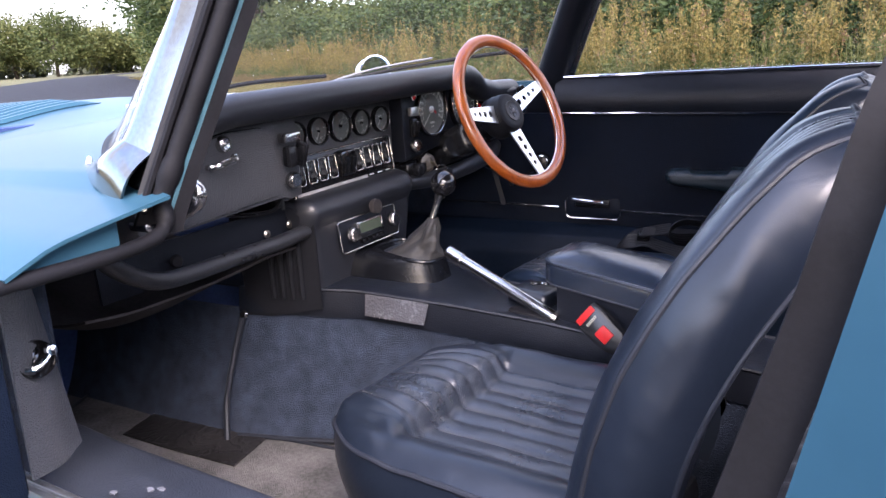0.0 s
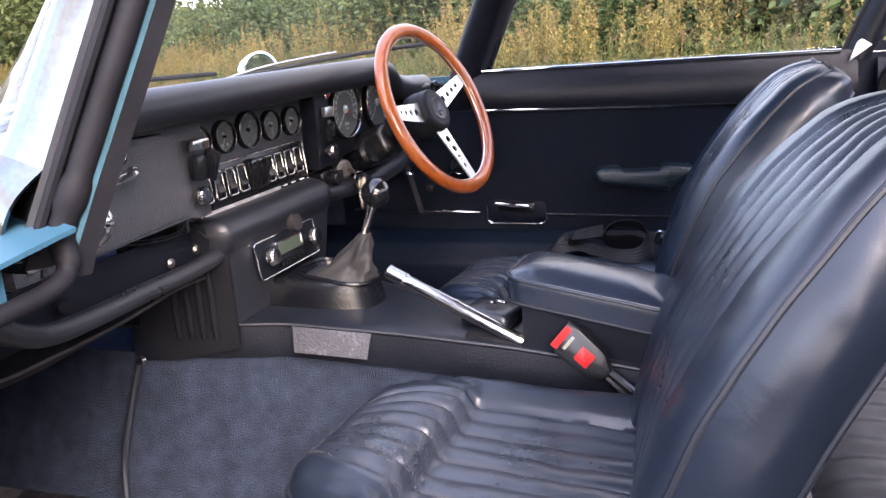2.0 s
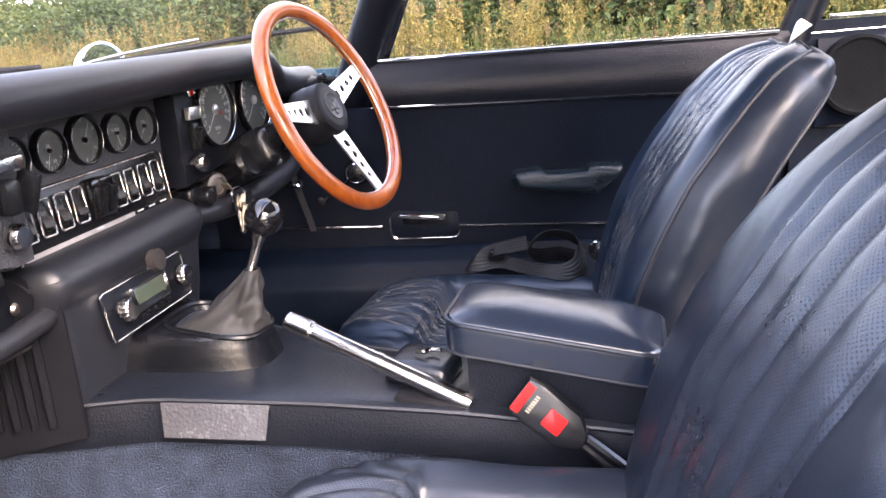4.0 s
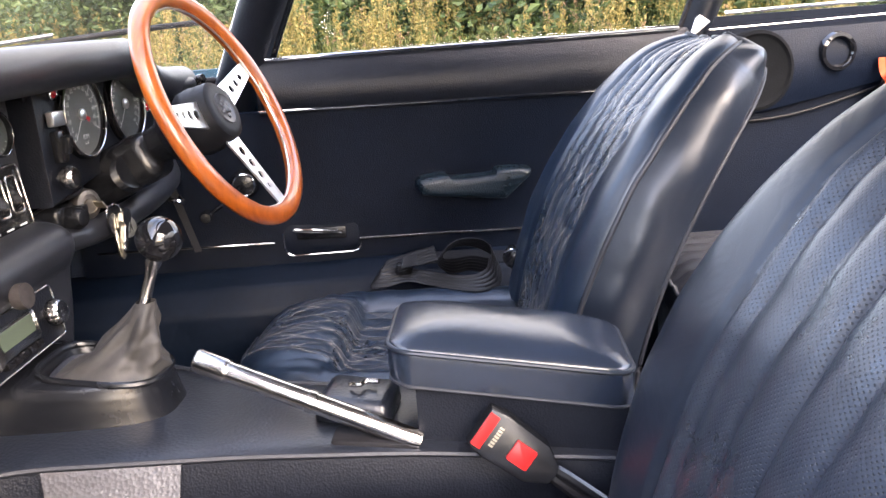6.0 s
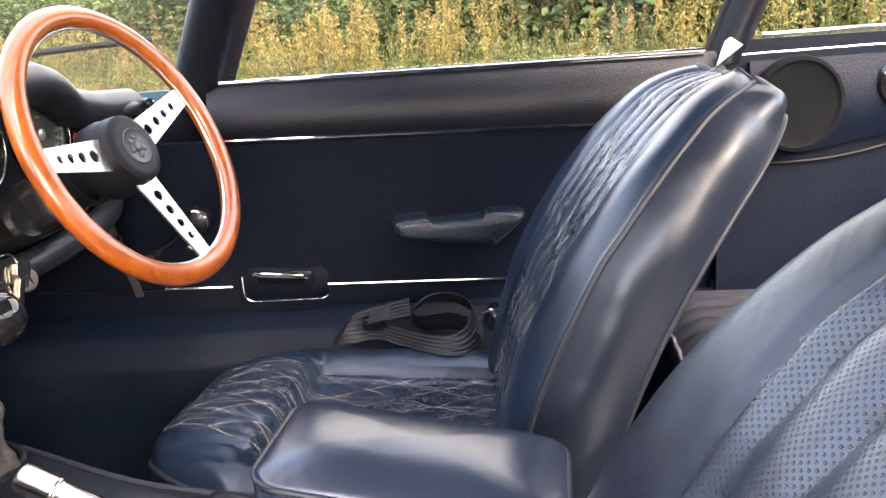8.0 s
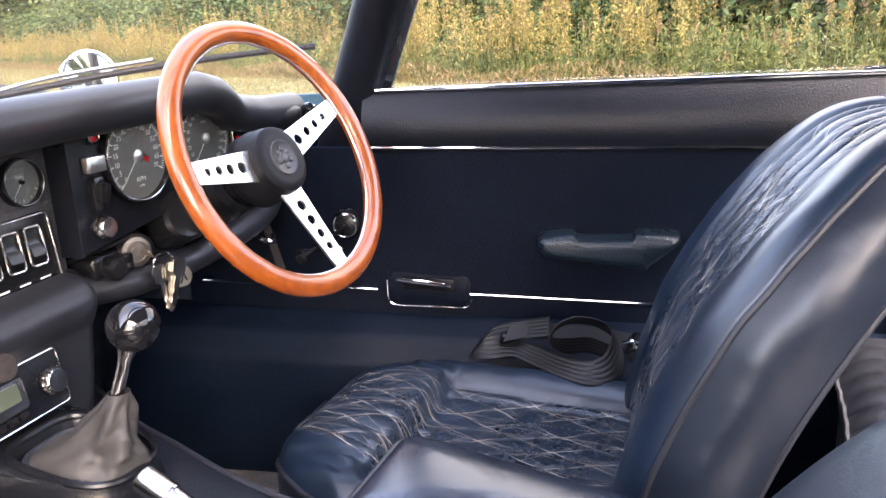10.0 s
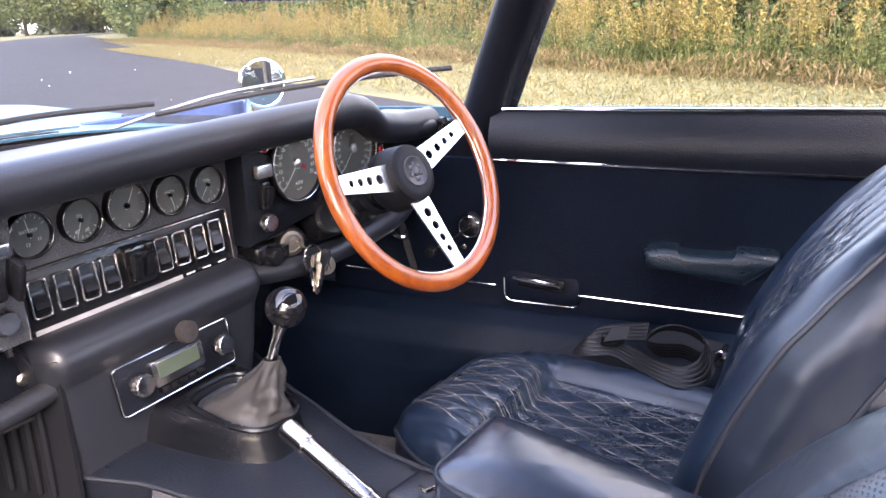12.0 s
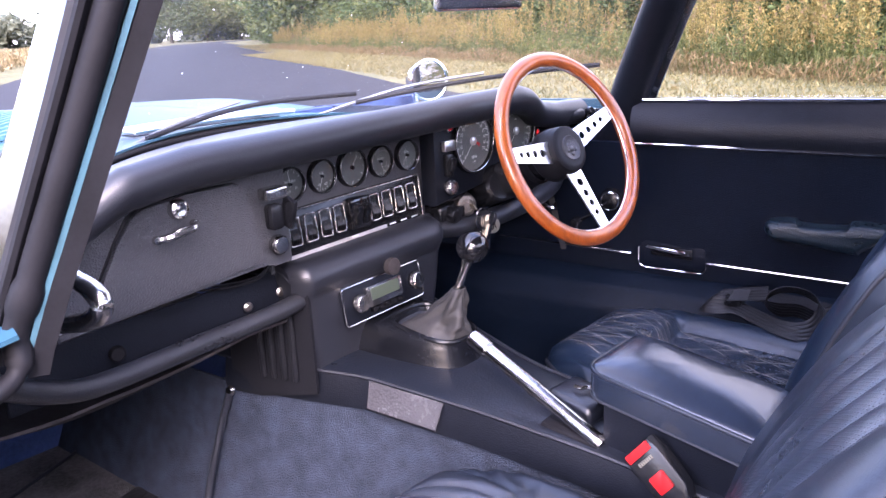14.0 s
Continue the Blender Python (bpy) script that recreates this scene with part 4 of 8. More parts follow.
def left_opening():
    """The open passenger door's surround: seals, hinge post, sill and rear post."""
    bm = B()
    up_pillar = [pillar_edge(PILLAR_OUT, z, -1).lerp(pillar_edge(PILLAR_IN, z, -1), 0.56) + Vector((0.010, -0.004, 0)) for z in (0.815, 0.86, 0.90, 0.97, 1.04, 1.11, 1.18, 1.24)]
    path = smooth_path([(0.29, -0.88, 0.766), (0.29, -0.821, 0.769), (0.29, -0.783, 0.769), (0.288, -0.70, 0.770), (0.285, -0.648, 0.776), (0.280, -0.628, 0.790)] + [tuple(p) for p in up_pillar], 6)
    tube(bm, path, [(0.0085 if k < 30 else 0.0110) + 0.0010 * rough_noise(k * 0.35, 0, 2) + (0.0025 if 38 < k < 42 else 0) for k in range(len(path))], 12, up=(1, 0, 0.3))
    part("door_seal", bm, RUBBER, body, "worn black rubber door seal")
    side_way = lambda z: (pillar_edge(PILLAR_IN, z, -1) - pillar_edge(PILLAR_OUT, z, -1)).normalized()
    bm = B()
    tube(bm, [pillar_edge(PILLAR_OUT, z, -1).lerp(pillar_edge(PILLAR_IN, z, -1), 0.20) + Vector((0.006, -0.002, 0)) for z in np.linspace(0.80, 1.24, 24)], 0.0075, 8, squash=0.7)
    part("outer_seal", bm, RUBBER, body)
    bm = B()
    ribbon(bm, [pillar_edge(PILLAR_OUT, z, -1).lerp(pillar_edge(PILLAR_IN, z, -1), 0.84) + Vector((0.010, -0.002, 0)) for z in np.linspace(0.775, 1.24, 24)], 0.0052, 0.003, tuple(side_way(1.0)))
    part("seal_edge", bm, PAINT_DULL, body, "narrow strip of blue paint beside the seal")
    bm = B()
    ribbon(bm, [pillar_edge(PILLAR_OUT, z, -1).lerp(pillar_edge(PILLAR_IN, z, -1), 1.06) + Vector((0.008, 0.0, 0)) for z in np.linspace(0.775, 1.24, 24)], 0.017, 0.005, tuple(side_way(1.0)))
    part("inner_seal", bm, RUBBER, body)
    # pillar foot plate with its screw
    bm = B()
    prism(bm, [(-0.034, 0.786), (0.006, 0.786), (0.010, 0.85), (-0.004, 0.862), (-0.024, 0.835)], lambda u, v, w: pillar_edge(PILLAR_OUT, v, -1).lerp(pillar_edge(PILLAR_IN, v, -1), 0.42 + u * 14) + Vector((0.004 + w, 0, 0)), 0.004, 0.001)
    part("pillar_foot", bm, RUBBER, body)
    bm = B()
    lathe(bm, [(0, 0.003), (0.004, 0.003), (0.0055, 0)], (0.262, -0.640, 0.807), (0.7, -0.7, 0.1), 12)
    part("screw", bm, DULL_CHROME, body)
    # under the shoulder
    bm = B()
    sheet(bm, lambda a, b: Vector((0.285 - 0.05 * b, lerp(-0.80, -0.665, a), lerp(0.772, 0.752, b))), 10, 3, 0.003)
    part("shut_face", bm, PAINT_DULL, body)
    bm = B()
    sheet(bm, lambda a, b: Vector((0.279, lerp(-0.84, -0.690, a), lerp(0.768, bonnet_z(-0.42, lerp(-0.84, -0.690, a) - CY) - 0.001, b))), 16, 2, 0.003)
    part("shoulder_flange", bm, PAINT, body)
    # hinge post with its trim
    bm = B()

    def post(a, b):
        z = lerp(0.50, 0.732, a)
        y = lerp(-0.765, -0.680 - 0.030 * a, b)
        return Vector((0.155 - 0.035 * b + 0.01 * math.sin(math.pi * b), y, z))
    sheet(bm, post, 10, 8, 0.004)
    part("hinge_post_trim", bm, DASH_VINYL, body, "grey-black vinyl trim on the hinge post")
    bm = B()
    sheet(bm, lambda a, b: Vector((lerp(0.11, -0.65, a), lerp(-0.71, -0.67, a) + 0.02, lerp(0.25, 0.76, b))), 8, 6, 0.004)
    part("footwell_side", bm, CARPET, body)
    bm = B()
    rot = Vector((1, -0.15, 0.25))
    lathe(bm, [(0.0, 0.001), (0.010, 0.001), (0.0165, -0.004), (0.0195, 0.002), (0.0215, 0.006), (0.023, 0.003), (0.023, -0.004)], (0.150, -0.735, 0.640), rot, 28)
    k = part("door_check_plate", bm, GLOSS_BLACK, body, "round glossy recessed plate with a chrome lever")
    bm = B()
    tube(bm, smooth_path([(0.156, -0.751, 0.634), (0.163, -0.741, 0.634), (0.163, -0.730, 0.639), (0.158, -0.720, 0.646)], 4), 0.0034, 8)
    lathe(bm, [(0, 0.006), (0.006, 0.005), (0.008, 0)], (0.158, -0.719, 0.647), rot, 12)
    part("lever", bm, CHROME, k)
    # sill
    bm = B()
    prof = [(-0.865, 0.30), (-0.865, 0.41), (-0.82, 0.455), (-0.772, 0.478)]
    sheet(bm, lambda a, b: Vector((lerp(0.12, 1.02, a), np.interp(b * 3, range(4), [p[0] for p in prof]), np.interp(b * 3, range(4), [p[1] for p in prof]))), 4, 12, 0.004)
    part("sill_skin", bm, PAINT, body)
    bm = B()
    for y in (-0.770, -0.757):
        rbox(bm, (0.57, y, 0.488), (0.92, 0.010, 0.012), 0.003)
    part("tread_strip", bm, ALU, body, "aluminium tread strip")
    bm = B()

    def sill(a, b):
        x = lerp(0.06, 1.02, a)
        pts = [(-0.762, 0.470), (-0.752, 0.493), (-0.70, 0.502), (-0.655, 0.500), (-0.633, 0.48), (-0.625, 0.25)]
        i = min(int(b * 5), 4)
        k = b * 5 - i
        y, z = lerp(pts[i][0], pts[i + 1][0], k), lerp(pts[i][1], pts[i + 1][1], k)
        return Vector((x, y, z + 0.018 * max(0, 0.10 - a) * 10 * (b < 0.75) * 0.3))
    sheet(bm, sill, 10, 30, 0.004)
    part("sill_trim", bm, SILL_VINYL, body, "navy-black vinyl sill trim with scuffs")
    # rear post and wing
    bm = B()
    rear = smooth_path([(0.872, -0.645, 0.46), (0.898, -0.645, 0.56), (0.920, -0.643, 0.636), (0.944, -0.64, 0.717), (0.966, -0.64, 0.791), (0.984, -0.638, 0.86), (1.002, -0.628, 0.925), (1.035, -0.59, 1.02), (1.045, -0.53, 1.15), (0.95, -0.49, 1.23)], 6)
    ribbon(bm, rear, 0.040, 0.014, (1, 0.12, 0))
    part("rear_door_seal", bm, RUBBER, body, "thick black rubber seal on the rear door post")
    bm = B()
    tube(bm, [p + Vector((-0.004, 0.022, 0.0)) for p in rear], 0.006, 8, up=(0, 1, 0))
    part("rear_inner_seal", bm, RUBBER, body)
    bm = B()

    def wing(a, b):
        z = lerp(0.35, 0.93, b)
        x0 = np.interp(z, [0.35, 0.46, 0.64, 0.87, 0.95], [0.868, 0.902, 0.948, 1.000, 1.020])
        return Vector((lerp(x0, 2.4, a), lerp(-0.668, -0.80 - 0.03 * math.sin(math.pi * b), min(1, a * 8)), z))
    sheet(bm, wing, 24, 20, 0.004)
    part("rear_wing", bm, PAINT, body)
    bm = B()
    rbox(bm, (1.10, -0.80, 0.855), (0.14, 0.03, 0.035), 0.012, 3)
    rbox(bm, (1.09, -0.80, 0.79), (0.12, 0.02, 0.014), 0.005, 2)
    part("body_moulding", bm, CHROME, body, "short chrome mouldings on the rear wing")
    bm = B()
    rbox(bm, (0.965, -0.712, 0.60), (0.035, 0.03, 0.05), 0.006)
    rbox(bm, (0.965, -0.730, 0.60), (0.02, 0.012, 0.025), 0.004)
    part("latch_striker", bm, DULL_CHROME, body, "worn metal door latch striker")


bonnet()
scuttle()
windscreen()
roof()
left_opening()


def cabin_shell():
    bm = B()
    rbox(bm, (0.45, CY, 0.235), (2.3, 1.36, 0.03), 0.0)
    tagged(part("floor", bm, MAT_CARPET), "worn dark carpeted car floor", "floor", kind="structure")
    bm = B()
    sheet(bm, lambda a, b: Vector((-0.66 + 0.05 * b, lerp(-0.72, 0.80, a), lerp(0.25, 0.86, b))), 6, 6, 0.02)
    tagged(part("wall_bulkhead", bm, NAVY_BOARD), "navy blue trimmed front bulkhead", "bulkhead", kind="structure")
    bm = B()

    sheet(bm, lambda a, b: Vector((0.875, lerp(-0.70, 0.84, a), lerp(0.25, 0.42, b))), 6, 4, 0.01)
    tagged(part("wall_rear", bm, CARPET), "dark carpeted riser behind the front seats", "bulkhead", kind="structure")
    bm = B()
    sheet(bm, lambda a, b: Vector((lerp(0.88, 2.3, a), lerp(-0.78, 0.86, b), 0.42 + 0.14 * max(0, a - 0.35))), 8, 4, 0.02)
    tagged(part("luggage_floor", bm, CARPET), "dark carpeted luggage deck", "deck", kind="structure")
    bm = B()
    sheet(bm, lambda a, b: Vector((2.3, lerp(-0.78, 0.86, a), lerp(0.3, 1.0, b))), 4, 4, 0.02)
    tagged(part("wall_tail", bm, CARPET), "dark tail panel closing the cabin", "panel", kind="structure")
    bm = B()
    sheet(bm, lambda a, b: Vector((lerp(1.03, 2.3, a), -0.665, lerp(0.3, 0.95, b))), 4, 4, 0.01)
    tagged(part("wall_left_quarter", bm, VINYL), "black vinyl quarter panel", "panel", kind="structure")
    # passenger floor: a bound carpet mat with a sewn heel patch
    mat_edge = [(-0.585, -0.240), (-0.450, -0.245), (-0.260, -0.245), (-0.080, -0.225), (0.270, -0.170), (0.270, -0.580), (-0.435, -0.580)]
    mat = thing("floor_mat", (-0.1, -0.4, 0.25), "worn grey carpet mat with dark bound edges on the floor", "mat")
    bm = B()
    prism(bm, mat_edge, lambda u, v, w: Vector((u, v, 0.2506 + w)), 0.005, 0.001)
    part("carpet", bm, MAT_CARPET, mat)
    bm = B()
    tube(bm, [Vector((u, v, 0.2555)) for u, v in mat_edge], 0.0045, 8, closed=True)
    part("binding", bm, PIPING, mat, "dark bound edge")
    bm = B()
    prism(bm, [(-0.350, -0.253), (-0.200, -0.246), (-0.050, -0.233), (-0.024, -0.335), (-0.170, -0.347), (-0.325, -0.353)], lambda u, v, w: Vector((u, v, 0.2562 + w)), 0.003, 0.001)
    part("heel_patch", bm, HEEL_LEATHER, mat, "worn dark leather heel patch sewn on the carpet")


cabin_shell()


def tunnel_left(x):
    return float(np.interp(x, [-0.66, -0.30, -0.11, 0.0, 0.11, 0.30, 0.50, 0.70, 1.05], [-0.22, -0.205, -0.185, -0.145, -0.098, -0.066, -0.046, -0.036, -0.036]))


def tunnel_right(x):
    return float(np.interp(x, [-0.66, -0.30, -0.11, 0.0, 0.078, 0.155, 0.227, 0.287, 0.36, 0.45, 1.05], [0.29, 0.275, 0.245, 0.195, 0.158, 0.136, 0.113, 0.099, 0.095, 0.104, 0.104]))


def tunnel_half(x, side):
    """The tunnel's half width on one side of the middle plane."""
    return CY - tunnel_left(x) if side < 0 else tunnel_right(x) - CY


def tunnel_top(x):
    return float(np.interp(x, [-0.66, -0.11, 0.11, 0.45, 0.70, 1.05], [0.55, 0.545, 0.533, 0.508, 0.482, 0.46]))


def tunnel():
    t = thing("transmission_tunnel", (0.3, CY, 0.25), "carpeted transmission tunnel with a black vinyl cover", "tunnel")
    for side in (-1, 1):
        bm = B()

        def f(a, b):
            x = lerp(-0.66, 1.03, a)
            w = tunnel_half(x, side)
            z = lerp(0.25, tunnel_top(x) - 0.046, b)
            return Vector((x, CY + side * (w + 0.055 * (1 - b) ** 2 * (1 if x < 0.4 else 0.4) + 0.004), z))
        sheet(bm, f, 60, 10, 0.006)
        part("carpet_side", bm, CARPET, t, "dark blue-grey pile carpet")
        bm = B()

        def g(a, b):
            x = lerp(-0.12, 1.03, a)
            w = tunnel_half(x, side)
            z = lerp(tunnel_top(x) - 0.050, tunnel_top(x) - 0.002, b)
            return Vector((x, CY + side * (w + 0.010 - 0.006 * b * b), z))
        sheet(bm, g, 50, 6, 0.004)
        part("cover_edge", bm, VINYL, t)
    bm = B()

    def top(a, b):
        x = lerp(-0.3, 1.03, a)
        v = lerp(-1, 1, b)
        w = tunnel_half(x, v) + 0.004
        return Vector((x, CY + v * w, tunnel_top(x) + 0.006 * (1 - v ** 6)))
    sheet(bm, top, 50, 24, 0.004)
    part("cover", bm, GLOSS_VINYL, t, "black grained vinyl tunnel cover")
    for side in (-1, 1):
        bm = B()
        pts = [Vector((x, CY + side * (tunnel_half(x, side) + 0.004), tunnel_top(x) + 0.002)) for x in np.linspace(-0.1, 1.0, 40)]
        tube(bm, pts, 0.003, 6)
        part("cover_piping", bm, PIPING, t)
    # strip leaning outwards and coloured paler to stand for the sky's sheen
    bm = B()

    def h(a, b):
        x = lerp(0.121 + 0.010 * (1 - b), 0.248, a)
        w = CY - tunnel_left(x)
        z = lerp(tunnel_top(x) - 0.034, tunnel_top(x) + 0.001, b)
        return Vector((x, CY - w - 0.009 - 0.019 * (1 - b), z))
    sheet(bm, h, 10, 6, 0.002)
    part("cover_strip", bm, SHEEN_VINYL, t, "glossy grained vinyl strip, greyed for its sky sheen")
    bm = B()
    xs = [(-0.111, -0.196, 0.487), (-0.125, -0.215, 0.42), (-0.130, -0.245, 0.33), (-0.115, -0.270, 0.255)]
    tube(bm, smooth_path(xs), 0.006, 8)
    part("carpet_binding", bm, PIPING, t, "dark piped carpet join")
    bm = B()
    foot = lambda x: CY - (CY - tunnel_left(x)) - 0.064
    tube(bm, smooth_path([(x, foot(x) - 0.004 * math.sin(9 * x), 0.258 + 0.012 * max(0, x - 0.1)) for x in np.linspace(-0.11, 0.36, 14)], 3), 0.005, 8)
    part("edge_binding", bm, PIPING, t, "dark blue carpet edge binding")
    bm = B()
    lathe(bm, [(0, 0.006), (0.006, 0.005), (0.009, 0.0)], (-0.108, -0.197, 0.490), (0.2, -1, 0.2), 14)
    part("carpet_screw", bm, DULL_CHROME, t, "rusty domed carpet screw")
    return t


tunnel()


def side_panel():
    """Ribbed black panel between dash and tunnel on the passenger's side."""
    t = thing("ribbed_side_panel", (-0.03, -0.17, 0.49), "black ribbed kick panel beside the radio console", "panel")
    P0, P1 = Vector((-0.105, -0.190, 0.0)), Vector((0.050, -0.148, 0.0))
    bm = B()

    def f(a, b):
        p = P0.lerp(P1, a)
        z = lerp(0.488, 0.690, b)
        if a > 0.35:
            z += 0.030 * (a - 0.35) * (1 - b)
        return p + Vector((0, 0, z))
    sheet(bm, f, 12, 12, 0.006)
    part("panel", bm, MATT_BLACK, t)
    for k in range(4):
        bm = B()
        p = P0.lerp(P1, 0.42 + 0.125 * k) + Vector((0, -0.004, 0))
        tube(bm, [p + Vector((0, 0, z)) for z in np.linspace(0.525, 0.645, 5)], [0.0045, 0.0055, 0.0055, 0.0055, 0.004], 8)
        part("rib", bm, MATT_BLACK, t)
    return t


side_panel()


# ---- dashboard ----
dash = thing("dashboard", (0.0, CY, 0.55), "black vinyl dashboard with round dials and rocker switches", "dashboard")


def pad_nose(y):
    """x, z of the crash pad's rounded front edge."""
    z = np.interp(y, [-0.52, -0.47, -0.42, -0.33, -0.1, 0.2, 0.36, 0.405, 0.44, 0.50, 0.60], [0.80, 0.845, 0.875, 0.888, 0.893, 0.900, 0.903, 0.893, 0.868, 0.858, 0.855])
    x = np.interp(y, [-0.52, -0.42, -0.2, 0.15, 0.30, 0.45, 0.60], [0.075, 0.092, 0.095, 0.088, 0.088, 0.075, 0.070])
    return float(x), float(z)


def crash_pad():
    bm = B()

    def f(a, b):
        y = lerp(-0.53, 0.60, a)
        x, z = pad_nose(y)
        x = x + 0.0
        r = 0.026
        foot = scuttle_edge(y - CY) + 0.025
        if b < 0.12:                                    # underside, back to the panel
            k = b / 0.12
            return Vector((lerp(-0.01, x - 0.016, k), y, z - r + 0.004 * (1 - k)))
        if b < 0.5:                                     # rounded nose
            ang = radians(lerp(-100, 100, (b - 0.12) / 0.38))
            return Vector((x - 0.018 + r * math.cos(ang) * 0.95, y, z + r * math.sin(ang)))
        k = (b - 0.5) / 0.5
        x1 = x - 0.022
        return Vector((lerp(x1, min(foot, x1 - 0.02), k), y, z + r * 0.985 - 0.050 * k ** 0.8))
    sheet(bm, f, 90, 36)
    part("crash_pad", bm, PAD, dash, "soft black crash pad with a dull sheen")


def panel_plate(name, x, poly, depth, mat, label="", r=0.003):
    bm = B()
    prism(bm, poly, lambda u, v, w: Vector((x - depth + w, u, v)), depth, r)
    return part(name, bm, mat, dash, label)


crash_pad()
panel_plate("glovebox_surround", 0.050, [(-0.505, 0.711), (-0.212, 0.733), (-0.200, 0.724), (-0.168, 0.726), (-0.168, 0.885), (-0.40, 0.880), (-0.47, 0.84), (-0.51, 0.79)], 0.05, DASH_VINYL)
panel_plate("centre_panel", 0.000, [(-0.170, 0.695), (0.172, 0.705), (0.172, 0.885), (-0.170, 0.885)], 0.02, DASH_VINYL)
panel_plate("driver_panel", 0.033, [(0.166, 0.735), (0.30, 0.755), (0.50, 0.775), (0.60, 0.80), (0.60, 0.875), (0.166, 0.895)], 0.07, VINYL)

bm = B()
gl = [(-0.473, 0.720), (-0.224, 0.739), (-0.228, 0.792), (-0.238, 0.830)] + [(-0.262 + 0.022 * math.cos(radians(a)), 0.831 + 0.022 * math.sin(radians(a))) for a in range(0, 100, 15)] + [(-0.330, 0.853), (-0.388, 0.847), (-0.406, 0.836), (-0.424, 0.812), (-0.448, 0.772)]
prism(bm, gl, lambda u, v, w: Vector((0.051 + w, u, v)), 0.010, 0.003)
glove = part("glovebox_lid", bm, DASH_VINYL, dash, "grained black glovebox lid")
bm = B()
tube(bm, [Vector((0.0515, u, v)) for u, v in gl], 0.0022, 6, closed=True)
part("lid_gap", bm, MATT_BLACK, glove)
bm = B()
lathe(bm, [(0.0, 0.010), (0.003, 0.0105), (0.0035, 0.008), (0.008, 0.009), (0.0085, 0.011), (0.012, 0.009), (0.0135, 0.0), (0.0, 0.0)], (0.061, -0.344, 0.838), (1, 0, 0.05), 24)
part("lock", bm, STEEL, glove, "chrome glovebox lock")
bm = B()
tube(bm, smooth_path([(0.066, -0.378, 0.806), (0.074, -0.368, 0.808), (0.077, -0.350, 0.811), (0.077, -0.335, 0.814), (0.070, -0.325, 0.816)], 5), [0.004 + 0.0018 * math.sin(k / 20 * math.pi) for k in range(21)], 8)
lathe(bm, [(0.005, 0), (0.005, 0.008), (0, 0.009)], (0.061, -0.325, 0.816), (1, 0, 0), 10)
lathe(bm, [(0.005, 0), (0.005, 0.008), (0, 0.009)], (0.061, -0.378, 0.806), (1, 0, 0), 10)
part("pull", bm, STEEL, glove, "slim chrome glovebox pull")


def text_mesh(words, size, m, mat, name, parent, label=""):
    """Lettering from the built-in font, laid at m, turned into a mesh."""
    cu = bpy.data.curves.new(name, 'FONT')
    cu.body, cu.size, cu.align_x, cu.align_y = words, size, 'CENTER', 'CENTER'
    tmp = bpy.data.objects.new(name, cu)
    me = bpy.data.meshes.new_from_object(tmp)
    bpy.data.objects.remove(tmp)
    me.transform(m)
    me.materials.append(mat)
    ob = new(name, me)
    ob.parent = parent
    ob.matrix_parent_inverse = Matrix.Translation(-parent.location) if parent.type == 'EMPTY' else Matrix.Identity(4)
    if label:
        tagged(ob, label)
    return ob


def dial_frame(c):
    """Matrix from dial plane (right, up) to the world, facing the rear of the car."""
    return Matrix.Translation(c) @ Matrix(((0, 0, 1), (1, 0, 0), (0, 1, 0))).to_4x4()


